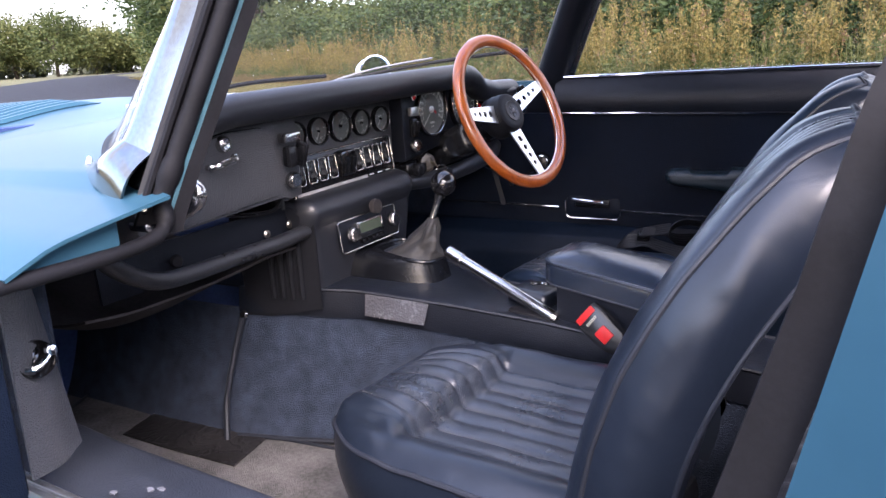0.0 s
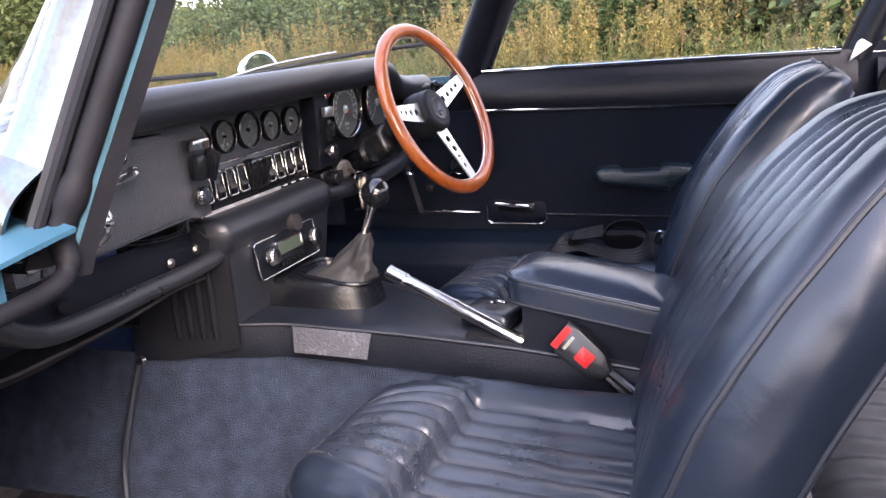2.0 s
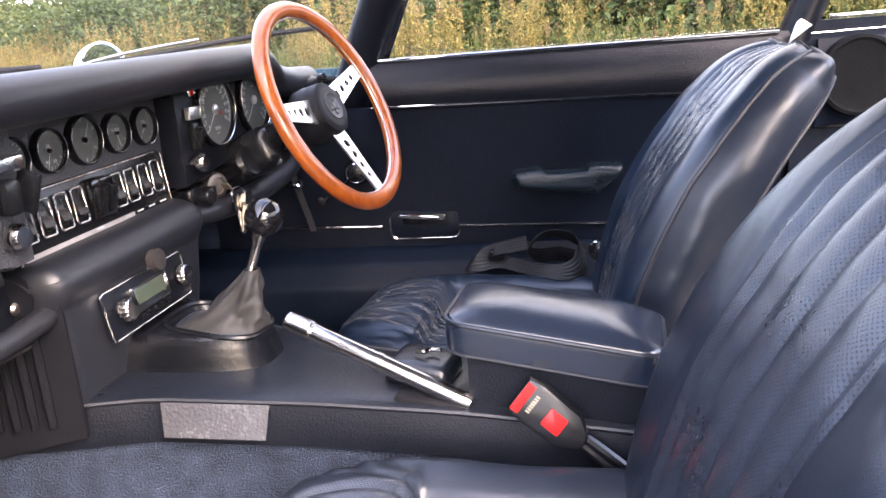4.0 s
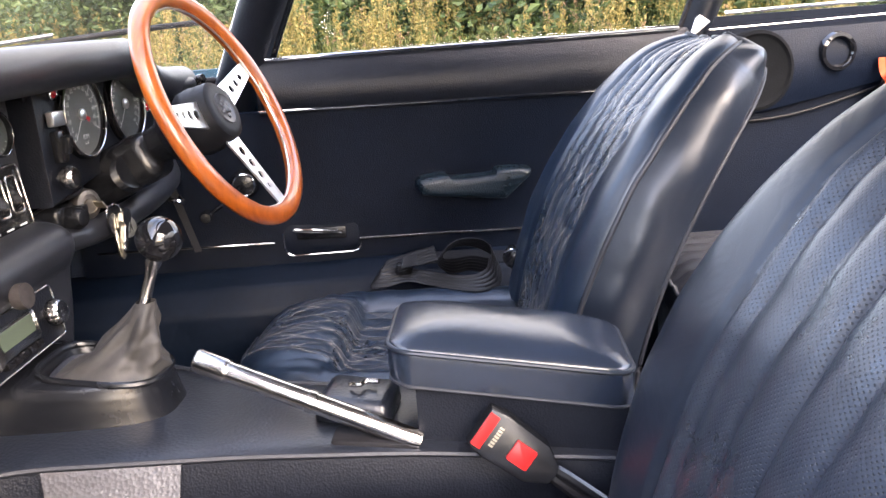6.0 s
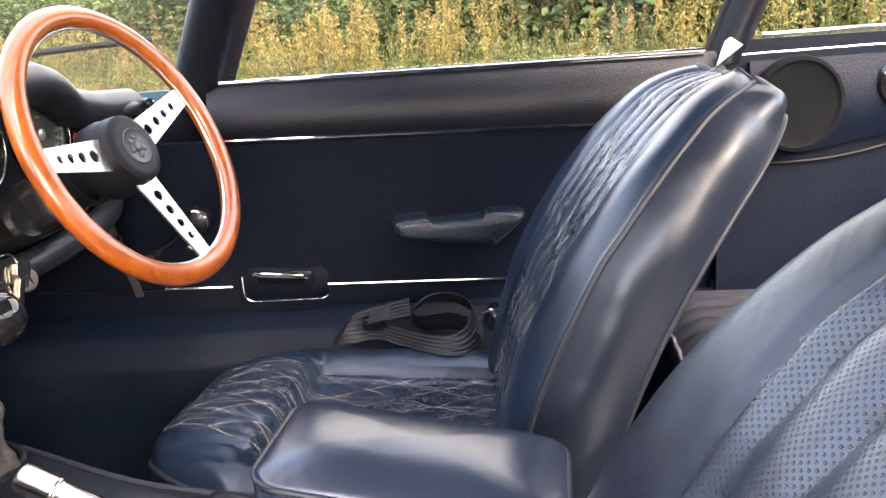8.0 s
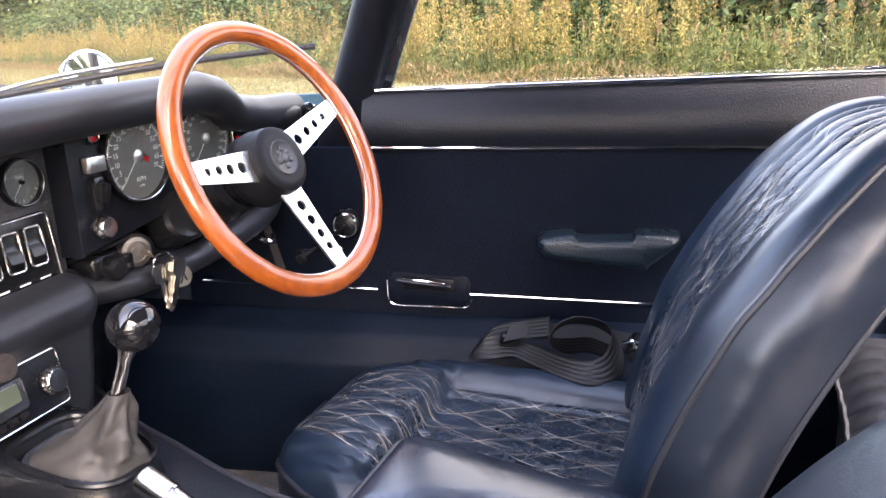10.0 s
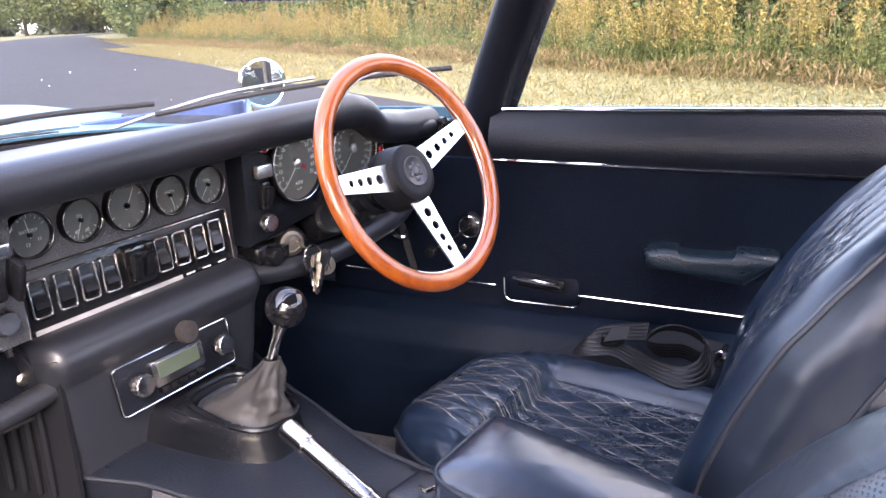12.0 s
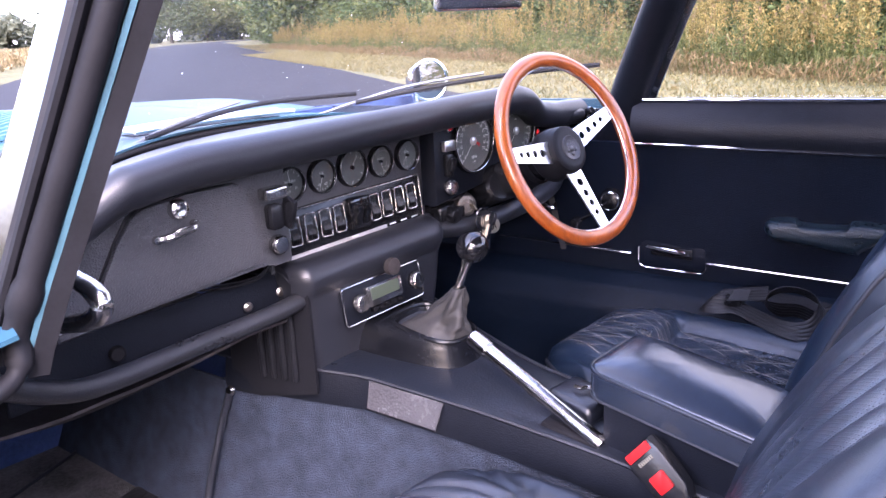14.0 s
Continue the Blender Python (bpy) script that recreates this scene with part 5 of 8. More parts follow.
def dial(name, c, R, label, ticks, words=(), sweep=(225, -45), needle=None, hub=0.10, big=False):
    """A round instrument: bezel, face, marks, needle and glass."""
    c = Vector(c)
    bm = B()
    lathe(bm, [(R * 0.90, 0.001), (R * 0.91, 0.005), (R * 0.94, 0.009), (R * 0.98, 0.0085), (R * 1.0, 0.005), (R * 1.0, -0.01)], c, (1, 0, 0), 40)
    bez = part(name, bm, GLOSS_BLACK if big else PLASTIC, dash, label)
    bm = B()
    lathe(bm, [(0.0, 0.0015), (R * 0.92, 0.0015)], c, (1, 0, 0), 40)
    part("face", bm, DIAL, bez)
    bm = B()
    tube(bm, [c + Vector((0.0085, R * 0.925 * math.cos(q), R * 0.925 * math.sin(q))) for q in np.linspace(0, 2 * math.pi, 48, endpoint=False)], R * 0.016, 6, closed=True)
    part("inner_ring", bm, STEEL, bez, "thin bright inner ring")
    bm = B()
    M = dial_frame(c + Vector((0.0022, 0, 0)))
    for i in range(ticks):
        a = radians(lerp(sweep[0], sweep[1], i / (ticks - 1)))
        long_one = (i % 5 == 0) if big else (i % 2 == 0)
        r0, r1, w = R * (0.70 if long_one else 0.76), R * 0.83, R * (0.016 if long_one else 0.009)
        d, s = Vector((math.cos(a), math.sin(a), 0)), Vector((-math.sin(a), math.cos(a), 0))
        bm.faces.new([bm.verts.new(M @ (d * r + s * q)) for r, q in ((r0, -w), (r1, -w), (r1, w), (r0, w))])
    part("marks", bm, WHITE if big else GREY_MARK, bez)
    for w, u, v, size in words:
        text_mesh(w, size, dial_frame(c + Vector((0.0024, u, v))), WHITE if big else GREY_MARK, "lettering", bez)
    if needle is not None:
        a = radians(needle)
        d, s = Vector((math.cos(a), math.sin(a), 0)), Vector((-math.sin(a), math.cos(a), 0))
        bm = B()
        M2 = dial_frame(c + Vector((0.004, 0, 0)))
        bm.faces.new([bm.verts.new(M2 @ (d * r + s * q)) for r, q in ((-R * 0.15, -R * 0.02), (R * 0.74, -R * 0.008), (R * 0.74, R * 0.008), (-R * 0.15, R * 0.02))])
        part("needle", bm, WHITE, bez)
        bm = B()
        lathe(bm, [(0, 0.007), (R * hub * 0.6, 0.007), (R * hub, 0.005), (R * hub, 0.002)], c, (1, 0, 0), 16)
        part("needle_hub", bm, ALU if big else PLASTIC, bez)
    bm = B()
    lathe(bm, [(0.0, 0.0082), (R * 0.5, 0.0078), (R * 0.90, 0.0068)], c, (1, 0, 0), 32)
    g = part("glass", bm, GLASS, bez)
    g.visible_shadow = False
    return bez




def ring_words(R, values, sweep, k, size):
    out = []
    for i, v in enumerate(values):
        a = radians(lerp(sweep[0], sweep[1], i / (len(values) - 1)))
        out.append((v, R * k * math.cos(a), R * k * math.sin(a), size))
    return out


dial("tachometer", (0.034, 0.268, 0.836), 0.058, "large round rev counter, black face with white figures", 71,
     ring_words(0.058, [str(i) for i in range(0, 75, 5)], (228, -28), 0.60, 0.0086) + [("RPM", 0.002, -0.029, 0.0085), ("x100", 0.002, -0.037, 0.005)], (228, -28), 228, 0.13, True)
bm = B()
prism(bm, [(0.010, -0.001), (0.021, -0.006), (0.018, -0.012), (0.009, -0.005)], lambda u, v, w: Vector((0.0362 + w, 0.268 + u, 0.836 + v)), 0.0003)
part("red_mark", bm, RED, dash, "small red mark on the rev counter")
dial("speedometer", (0.034, 0.400, 0.838), 0.058, "large round speedometer, black face with white figures", 81,
     ring_words(0.058, [str(i) for i in range(0, 165, 10)], (228, -48), 0.60, 0.0070) + [("MPH", 0.0, 0.022, 0.005)], (228, -48), 228, 0.13, True)
dial("small_dial", (0.002, -0.125, 0.824), 0.0265, "small round gauge with black face", 9, [("BATTERY", 0, 0.004, 0.0052), ("13", -0.003, -0.011, 0.006), ("15", 0.011, -0.007, 0.005)], (150, 30), 100)
dial("small_dial", (0.002, -0.063, 0.826), 0.0265, "small round oil gauge with black face", 9, [("OIL", 0, 0.005, 0.005), ("40", -0.006, -0.013, 0.006), ("60", 0.007, -0.013, 0.006)], (210, 330), 250)
dial("clock", (0.002, 0.000, 0.829), 0.031, "round analogue clock in a deeper black bezel", 13, [], (90, 450), 60, 0.12)
dial("small_dial", (0.002, 0.064, 0.829), 0.0265, "small round water temperature gauge", 9, [("WATER", 0, 0.004, 0.0048)], (210, 330), 285)
dial("small_dial", (0.002, 0.127, 0.830), 0.0265, "small round fuel gauge with black face", 9, [("FUEL", 0, 0.006, 0.0052)], (210, 330), 230)


def switch_plate():
    bm = B()
    prism(bm, round_rect(-0.150, 0.700, 0.150, 0.790, 0.006), lambda u, v, w: Vector((0.000 + w + 0.10 * (0.79 - v), u, v + 0.03 * u)), 0.006, 0.002)
    plate = part("switch_plate", bm, PLASTIC, dash, "black switch plate with a bright edge")
    bm = B()
    loop = round_rect(-0.149, 0.701, 0.149, 0.789, 0.006)
    tube(bm, [Vector((0.007 + 0.10 * (0.79 - v), u, v + 0.03 * u)) for u, v in loop], 0.0011, 6, closed=True)
    part("plate_edge", bm, DULL_CHROME, plate)
    bm = B()
    prism(bm, [(-0.143, 0.709), (0.060, 0.709), (0.060, 0.723), (-0.143, 0.723)], lambda u, v, w: Vector((0.0062 + w + 0.10 * (0.79 - v), u, v + 0.03 * u)), 0.0015)
    part("label_strip", bm, LABEL_METAL, plate, "bright label strip")
    for u0, n in ((0.066, 2), (0.093, 2), (0.120, 2), (-0.02, 1)):
        for k in range(n):
            bm = B()
            v0 = 0.7225 - 0.006 * k
            prism(bm, [(u0, v0), (u0 + 0.014, v0), (u0 + 0.014, v0 - 0.002), (u0, v0 - 0.002)], lambda u, v, w: Vector((0.0078 + w + 0.10 * (0.79 - v), u, v + 0.03 * u)), 0.0004)
            part("label_bar", bm, GREY_MARK, plate)
    first = None
    for y in (-0.132, -0.101, -0.071, -0.042, 0.035, 0.063, 0.093, 0.122):
        if first is None:
            bm = B()
            loop = round_rect(-0.0105, -0.021, 0.0105, 0.021, 0.004)
            tube(bm, [Vector((0.0115 + 0.10 * (0.032 - v), u, 0.758 + v)) for u, v in loop], 0.0014, 6, closed=True)
            fr = part("switch_surround", bm, DULL_CHROME, plate, "bright rocker surround")
            bm = B()
            prof = [(-0.018, 0.012), (-0.010, 0.020), (-0.003, 0.0165), (0.004, 0.012), (0.018, 0.009)]
            sheet(bm, lambda a, b: Vector((float(np.interp(b * 4, range(5), [p[1] for p in prof])), lerp(-0.0082, 0.0082, a), 0.758 + float(np.interp(b * 4, range(5), [p[0] for p in prof])))), 3, 12, 0.006)
            rk = part("rocker", bm, PLASTIC, plate)
            first = True
            for o in (fr, rk):
                o.location = (0, y, 0.03 * y)
        else:
            repeat(fr, "switch_surround", (0, y, 0.03 * y))
            repeat(rk, "rocker", (0, y, 0.03 * y))
    bm = B()
    rbox(bm, (0.012, -0.003, 0.758), (0.022, 0.044, 0.050), 0.005, 2)
    hz = part("hazard_switch", bm, GLOSS_BLACK, plate, "wide gloss-black double rocker")
    for s in (-1, 1):
        bm = B()
        rbox(bm, (0.024, -0.003 + s * 0.009, 0.757), (0.012, 0.015, 0.034), 0.004, 2, rot=Euler((0, radians(14), 0)).to_matrix())
        part("hazard_rocker", bm, PLASTIC, hz)


switch_plate()
# heater lever, lighter, small lamps and switches
bm = B()
rbox(bm, (0.066, -0.203, 0.832), (0.022, 0.036, 0.016), 0.003, 2)
hl = part("heater_lever", bm, DULL_CHROME, dash, "small bright heater control with black levers")
bm = B()
rbox(bm, (0.068, -0.206, 0.800), (0.020, 0.022, 0.036), 0.006, 2)
rbox(bm, (0.072, -0.184, 0.802), (0.026, 0.009, 0.044), 0.004, 2, rot=Euler((0, radians(20), 0)).to_matrix())
part("lever_block", bm, PLASTIC, hl)
for c in ((0.055, -0.198, 0.757), (0.040, 0.190, 0.766)):
    bm = B()
    lathe(bm, [(0.006, 0), (0.006, 0.008), (0.013, 0.010), (0.0145, 0.014), (0.0145, 0.020), (0.011, 0.025), (0.0, 0.0255)], Vector(c) - Vector((0.010, 0, 0)), (1, 0, 0.05), 20)
    part("pull_knob", bm, STEEL, dash, "fluted chrome pull knob")
for c in ((0.034, 0.204, 0.868), (0.034, 0.470, 0.826), (0.034, 0.334, 0.890)):
    bm = B()
    lathe(bm, [(0.0075, 0), (0.0085, 0.004), (0.0075, 0.006), (0.006, 0.005)], c, (1, 0, 0), 18)
    wl = part("warning_lamp", bm, CHROME, dash, "red warning lamp in a bright ring")
    bm = B()
    lathe(bm, [(0, 0.008), (0.004, 0.007), (0.0062, 0.004)], c, (1, 0, 0), 16)
    part("lens", bm, AMBER, wl)
bm = B()
rbox(bm, (0.040, 0.196, 0.838), (0.010, 0.028, 0.018), 0.002)
part("switch_escutcheon", bm, ALU, dash, "small brushed metal switch plate")
bm = B()
rbox(bm, (0.038, 0.196, 0.804), (0.014, 0.018, 0.040), 0.004)
rbox(bm, (0.048, 0.196, 0.806), (0.012, 0.013, 0.024), 0.004, rot=Euler((0, radians(15), 0)).to_matrix())
part("dimmer_switch", bm, PLASTIC, dash, "black rocker dimmer switch")
bm = B()
lathe(bm, [(0.004, 0), (0.004, 0.012), (0.006, 0.013), (0.006, 0.017), (0, 0.018)], (0.012, 0.158, 0.868), (1, 0, 0), 12)
part("small_knob", bm, PLASTIC, dash)


def parcel_shelf():
    t = thing("parcel_shelf", (0.0, -0.35, 0.60), "black under-dash parcel tray with a padded rail", "shelf")
    bm = B()
    sheet(bm, lambda a, b: Vector((0.02 - 0.005 * b - 0.02 * a, lerp(-0.56, -0.145, a), lerp(0.638 - 0.004 * (1 - a), 0.700, b))), 20, 6, 0.006)
    part("fascia", bm, VINYL, t)
    bm = B()
    rail = smooth_path([(0.032, -0.150, 0.655), (0.040, -0.22, 0.652), (0.048, -0.33, 0.652), (0.060, -0.432, 0.653), (0.075, -0.498, 0.661), (0.09, -0.548, 0.681), (0.11, -0.592, 0.709), (0.13, -0.622, 0.733)], 8)
    tube(bm, rail, 0.0132, 16)
    part("rail", bm, RAIL_VINYL, t, "padded black vinyl rail")
    bm = B()

    def tray(a, b):
        y = lerp(-0.60, -0.16, a)
        x = lerp(0.030 + 0.03 * max(0, -y - 0.45) * 4, -0.40, b)
        sag = 0.062 * math.sin(math.pi * min(1, max(0, (y + 0.66) / 0.43)))
        return Vector((x - 0.012, y, 0.628 - sag * math.sin(math.pi * min(1, b * 1.4 + 0.08)) * 1.0 - 0.01 * b + 0.06 * max(0, -y - 0.52)))
    sheet(bm, tray, 24, 16, 0.004)
    part("tray", bm, CARD, t, "sagging dark trim-board tray")
    for y, z in ((-0.162, 0.668), (-0.225, 0.664)):
        bm = B()
        lathe(bm, [(0, 0.004), (0.004, 0.004), (0.0075, 0.001), (0.0075, 0)], (0.004 if y > -0.2 else 0.010, y, z), (1, -0.1, 0), 14)
        part("screw", bm, SCREW, t, "cross-head screw in a cup washer")
    bm = B()
    lathe(bm, [(0, 0.005), (0.008, 0.005), (0.011, 0.001), (0.011, 0)], (0.024, -0.43, 0.668), (1, -0.2, 0), 16)
    part("plug", bm, RUBBER, t, "round black rubber plug")
    for k in range(2):
        bm = B()
        tube(bm, smooth_path([(0.0, -0.31 - 0.02 * k, 0.718), (0.016, -0.27, 0.710 - 0.005 * k), (0.016, -0.21, 0.706 - 0.004 * k), (0.0, -0.17, 0.716)], 6), 0.0020, 6)
        part("cable", bm, RUBBER, t)
    return t


parcel_shelf()
# chrome fitting at the glovebox's outer end
bm = B()
tube(bm, smooth_path([(0.158, -0.530, 0.822), (0.180, -0.528, 0.818), (0.202, -0.526, 0.812), (0.214, -0.524, 0.801), (0.203, -0.522, 0.786), (0.174, -0.522, 0.772), (0.140, -0.524, 0.762), (0.095, -0.526, 0.752)], 5), [0.0085 + 0.0025 * math.sin(math.pi * k / 35) for k in range(36)], 12)
rbox(bm, (0.145, -0.530, 0.828), (0.030, 0.020, 0.016), 0.005, 2)
rbox(bm, (0.095, -0.526, 0.750), (0.040, 0.026, 0.014), 0.005, 2)
tagged(part("chrome_catch", bm, DULL_CHROME), "tarnished chrome catch below the windscreen pillar", "catch")


def radio_console():
    t = thing("radio_console", (0.0, CY, 0.53), "black moulded radio console below the dash", "console")
    bm = B()
    prof = [(q.x, q.z) for q in smooth_path([(-0.05, 0, 0.719), (0.016, 0, 0.718), (0.040, 0, 0.714), (0.054, 0, 0.705), (0.060, 0, 0.693), (0.059, 0, 0.680), (0.054, 0, 0.668), (0.050, 0, 0.655), (0.046, 0, 0.60), (0.036, 0, 0.53)], 5)]
    last = len(prof) - 1

    def f(a, b):
        x, z = prof[min(last, int(round(b * last)))]
        v = lerp(-1, 1, a)
        edge = max(0.0, abs(v) - 0.86) / 0.14
        w = lerp(0.168, 0.146, min(1, max(0, (0.72 - z) / 0.19)))
        return Vector((x - 0.030 * edge ** 2.2, 0.002 + v * w, z - 0.010 * edge ** 2 * (b < 0.4) + 0.03 * v * w))
    sheet(bm, f, 44, last)
    part("shell", bm, PAD, t)
    for s in (-1, 1):
        bm = B()
        pts = [(-0.16, 0.722), (0.010, 0.716), (0.028, 0.706), (0.030, 0.690), (0.024, 0.662), (0.018, 0.60), (0.006, 0.53), (-0.16, 0.53)]
        vs = [bm.verts.new((x, 0.002 + s * lerp(0.168, 0.146, min(1, max(0, (0.72 - z) / 0.19))), z + 0.03 * s * 0.15)) for x, z in pts]
        bm.faces.new(vs)
        part("cheek", bm, PAD, t)
    n = Vector((0.99, 0, 0.14)).normalized()
    M = Matrix.Translation((0.0515, 0.003, 0.629)) @ Matrix(((n.x, 0, -n.z), (0, 1, 0), (n.z, 0, n.x))).to_4x4() @ Matrix(((0, 0, 1, 0), (1, 0, 0, 0), (0, 1, 0, 0), (0, 0, 0, 1)))
    M = M @ Matrix.Rotation(radians(1.7), 4, 'Z')
    to = lambda u, v, w: M @ Vector((u, v, w))
    bm = B()
    prism(bm, round_rect(-0.090, -0.031, 0.088, 0.031, 0.006), to, 0.004, 0.001)
    plate = part("radio_plate", bm, VINYL, t, "black radio surround plate")
    bm = B()
    tube(bm, [to(u, v, 0.0045) for u, v in round_rect(-0.089, -0.030, 0.087, 0.030, 0.006)], 0.0013, 6, closed=True)
    part("plate_edge", bm, STEEL, plate)
    bm = B()
    prism(bm, round_rect(-0.042, -0.013, 0.036, 0.020, 0.003), to, 0.010, 0.002)
    rf = part("radio_face", bm, STEEL, plate, "bright radio face")
    bm = B()
    prism(bm, round_rect(-0.034, -0.003, 0.028, 0.016, 0.002), to, 0.0112)
    part("display", bm, LCD, rf, "grey-green display, switched off")
    for k in range(5):
        bm = B()
        x = -0.036 + k * 0.014
        prism(bm, round_rect(x, -0.022, x + 0.011, -0.0145, 0.001), to, 0.012, 0.001)
        part("preset_button", bm, GLOSS_BLACK, plate)
    for x in (-0.0635, 0.0635):
        bm = B()
        prof2 = [(0.006, 0), (0.006, 0.006), (0.0145, 0.007), (0.0155, 0.010), (0.0145, 0.018), (0.012, 0.021), (0.0, 0.0215)]
        R = frame_to(M.to_3x3() @ Vector((0, 0, 1)))
        o = to(x, 0.002, 0.004)
        rings = []
        for r, h in prof2:
            rings.append([bm.verts.new(o + R @ Vector((r * (1 - 0.06 * (k % 2)) * math.cos(k * math.pi / 20), r * (1 - 0.06 * (k % 2)) * math.sin(k * math.pi / 20), h))) for k in range(40)])
        for a, b in zip(rings, rings[1:]):
            for k in range(40):
                bm.faces.new((a[k], a[(k + 1) % 40], b[(k + 1) % 40], b[k]))
        part("radio_knob", bm, STEEL, plate, "fluted chrome radio knob")
    bm = B()
    lathe(bm, [(0.005, 0), (0.005, 0.012), (0.013, 0.014), (0.0145, 0.018), (0.0135, 0.026), (0.0, 0.027)], to(0.012, 0.040, 0.0), M.to_3x3() @ Vector((0, 0, 1)), 20)
    part("choke_knob", bm, CARD, t, "round dark brown knob")
    return t


radio_console()


def gear_lever():
    t = thing("gear_lever", (0.12, 0.035, 0.53), "gear lever with a black ball knob and leather gaiter", "gear lever")
    def plan(ang, k, rim):
        """The plinth's outline: square at the front, round at the rear; rim gives the ring at its top."""
        c, sn = math.cos(ang), math.sin(ang)
        e = 0.75 if c > 0 else 0.42
        x = (0.050 + 0.156 * k * math.copysign(abs(c) ** e, c)) if c > 0 else (0.050 + 0.085 * k * math.copysign(abs(c) ** e, c))
        y = 0.036 + (0.088 - 0.14 * max(0, x)) * k * math.copysign(abs(sn) ** 0.55, sn)
        u, v = 0.132 + 0.064 * math.copysign(abs(c) ** 0.6, c), 0.036 + 0.050 * math.copysign(abs(sn) ** 0.6, sn) * (1 - 0.12 * c)
        return lerp(x, u, rim), lerp(y, v, rim)

    ring_z = lambda x: 0.581 - 0.16 * (x - 0.13)
    bm = B()

    def mould(a, b):
        ang = 2 * math.pi * a
        level = b * 12
        k = float(np.interp(level, [0, 1, 2, 12], [1.05, 1.01, 0.99, 0.90]))
        rim = float(np.interp(level, [0, 2, 4, 6, 8, 9, 10, 11, 12], [0, 0.0, 0.10, 0.26, 0.52, 0.74, 0.95, 1.0, 1.0]))
        x, y = plan(ang, k, rim)
        lo, hi = tunnel_top(x) - 0.004, ring_z(x)
        rise = float(np.interp(level, [0, 1, 2, 4, 6, 8, 9, 10, 11, 12], [0, 0.05, 0.24, 0.52, 0.76, 0.91, 0.96, 1.0, 0.97, 0.80]))
        if level > 10:
            x, y = 0.132 + (x - 0.132) * lerp(1, 0.90, (level - 10) / 2), 0.036 + (y - 0.036) * lerp(1, 0.88, (level - 10) / 2)
        return Vector((x, y, lerp(lo, hi, rise)))
    sheet(bm, mould, 80, 24)
    part("surround", bm, PLINTH, t, "moulded black gear lever surround")
    bm = B()
    tube(bm, [mould(k / 64, 10.3 / 12) + Vector((0, 0, 0.001)) for k in range(64)], 0.0040, 8, closed=True)
    part("surround_lip", bm, PLINTH, t, "raised rounded lip round the gaiter")
    # gaiter
    bm = B()
    base_c, top_c = Vector((0.132, 0.036, 0.572)), Vector((0.186, 0.036, 0.652))

    def gaiter(a, b):
        ang = 2 * math.pi * a
        c, sn = math.cos(ang), math.sin(ang)
        sq = lambda v, e: math.copysign(abs(v) ** e, v)
        e = lerp(0.6, 1, min(1, b * 2))
        tight = b ** 0.9
        ex, ey = lerp(0.058, 0.0105, tight), lerp(0.045, 0.0100, tight)
        cen = base_c.lerp(top_c, b ** 0.85)
        live = math.sin(math.pi * min(1, b * 1.05)) ** 0.7
        w = (0.005 * math.sin(3 * ang + 6 * b) + 0.0026 * math.sin(7 * ang - 5 * b + 1)) * live
        w += 0.0016 * math.sin(30 * b + 3.2 * math.sin(2 * ang) + 1.5 * math.sin(5 * ang)) * max(0, 0.35 + 0.65 * c) * live * (0.4 + 0.6 * math.sin(13 * b) ** 2)
        p = cen + Vector(((ex + w) * sq(c, e), (ey + w) * sq(sn, e), 0))
        p.z = lerp(ring_z(p.x) - 0.010, top_c.z, b ** 1.15) + 0.004 * math.sin(5 * ang + 9 * b) * live * 0.5
        return p
    sheet(bm, gaiter, 80, 44)
    part("gaiter", bm, SUEDE, t, "creased soft black leather gaiter")
    bm = B()
    tube(bm, [gaiter(k / 48, 0.02) + Vector((0, 0, 0.001)) for k in range(48)], 0.0030, 6, closed=True)
    part("gaiter_frame", bm, PIPING, t)
    bm = B()
    lathe(bm, [(0.0075, 0.0), (0.0062, 0.004), (0.0058, 0.030), (0.0066, 0.040), (0.0085, 0.046), (0.0085, 0.060)], (0.184, 0.035, 0.648), (0.024, 0.009, 0.070), 14)
    part("stem", bm, STEEL, t, "slim metal lever stem")
    bm = B()
    bmesh.ops.create_uvsphere(bm, u_segments=32, v_segments=20, radius=0.0245, matrix=Matrix.Translation((0.208, 0.045, 0.717)))
    part("knob", bm, GLOSS_BLACK, t, "glossy black ball knob")
    return t


gear_lever()


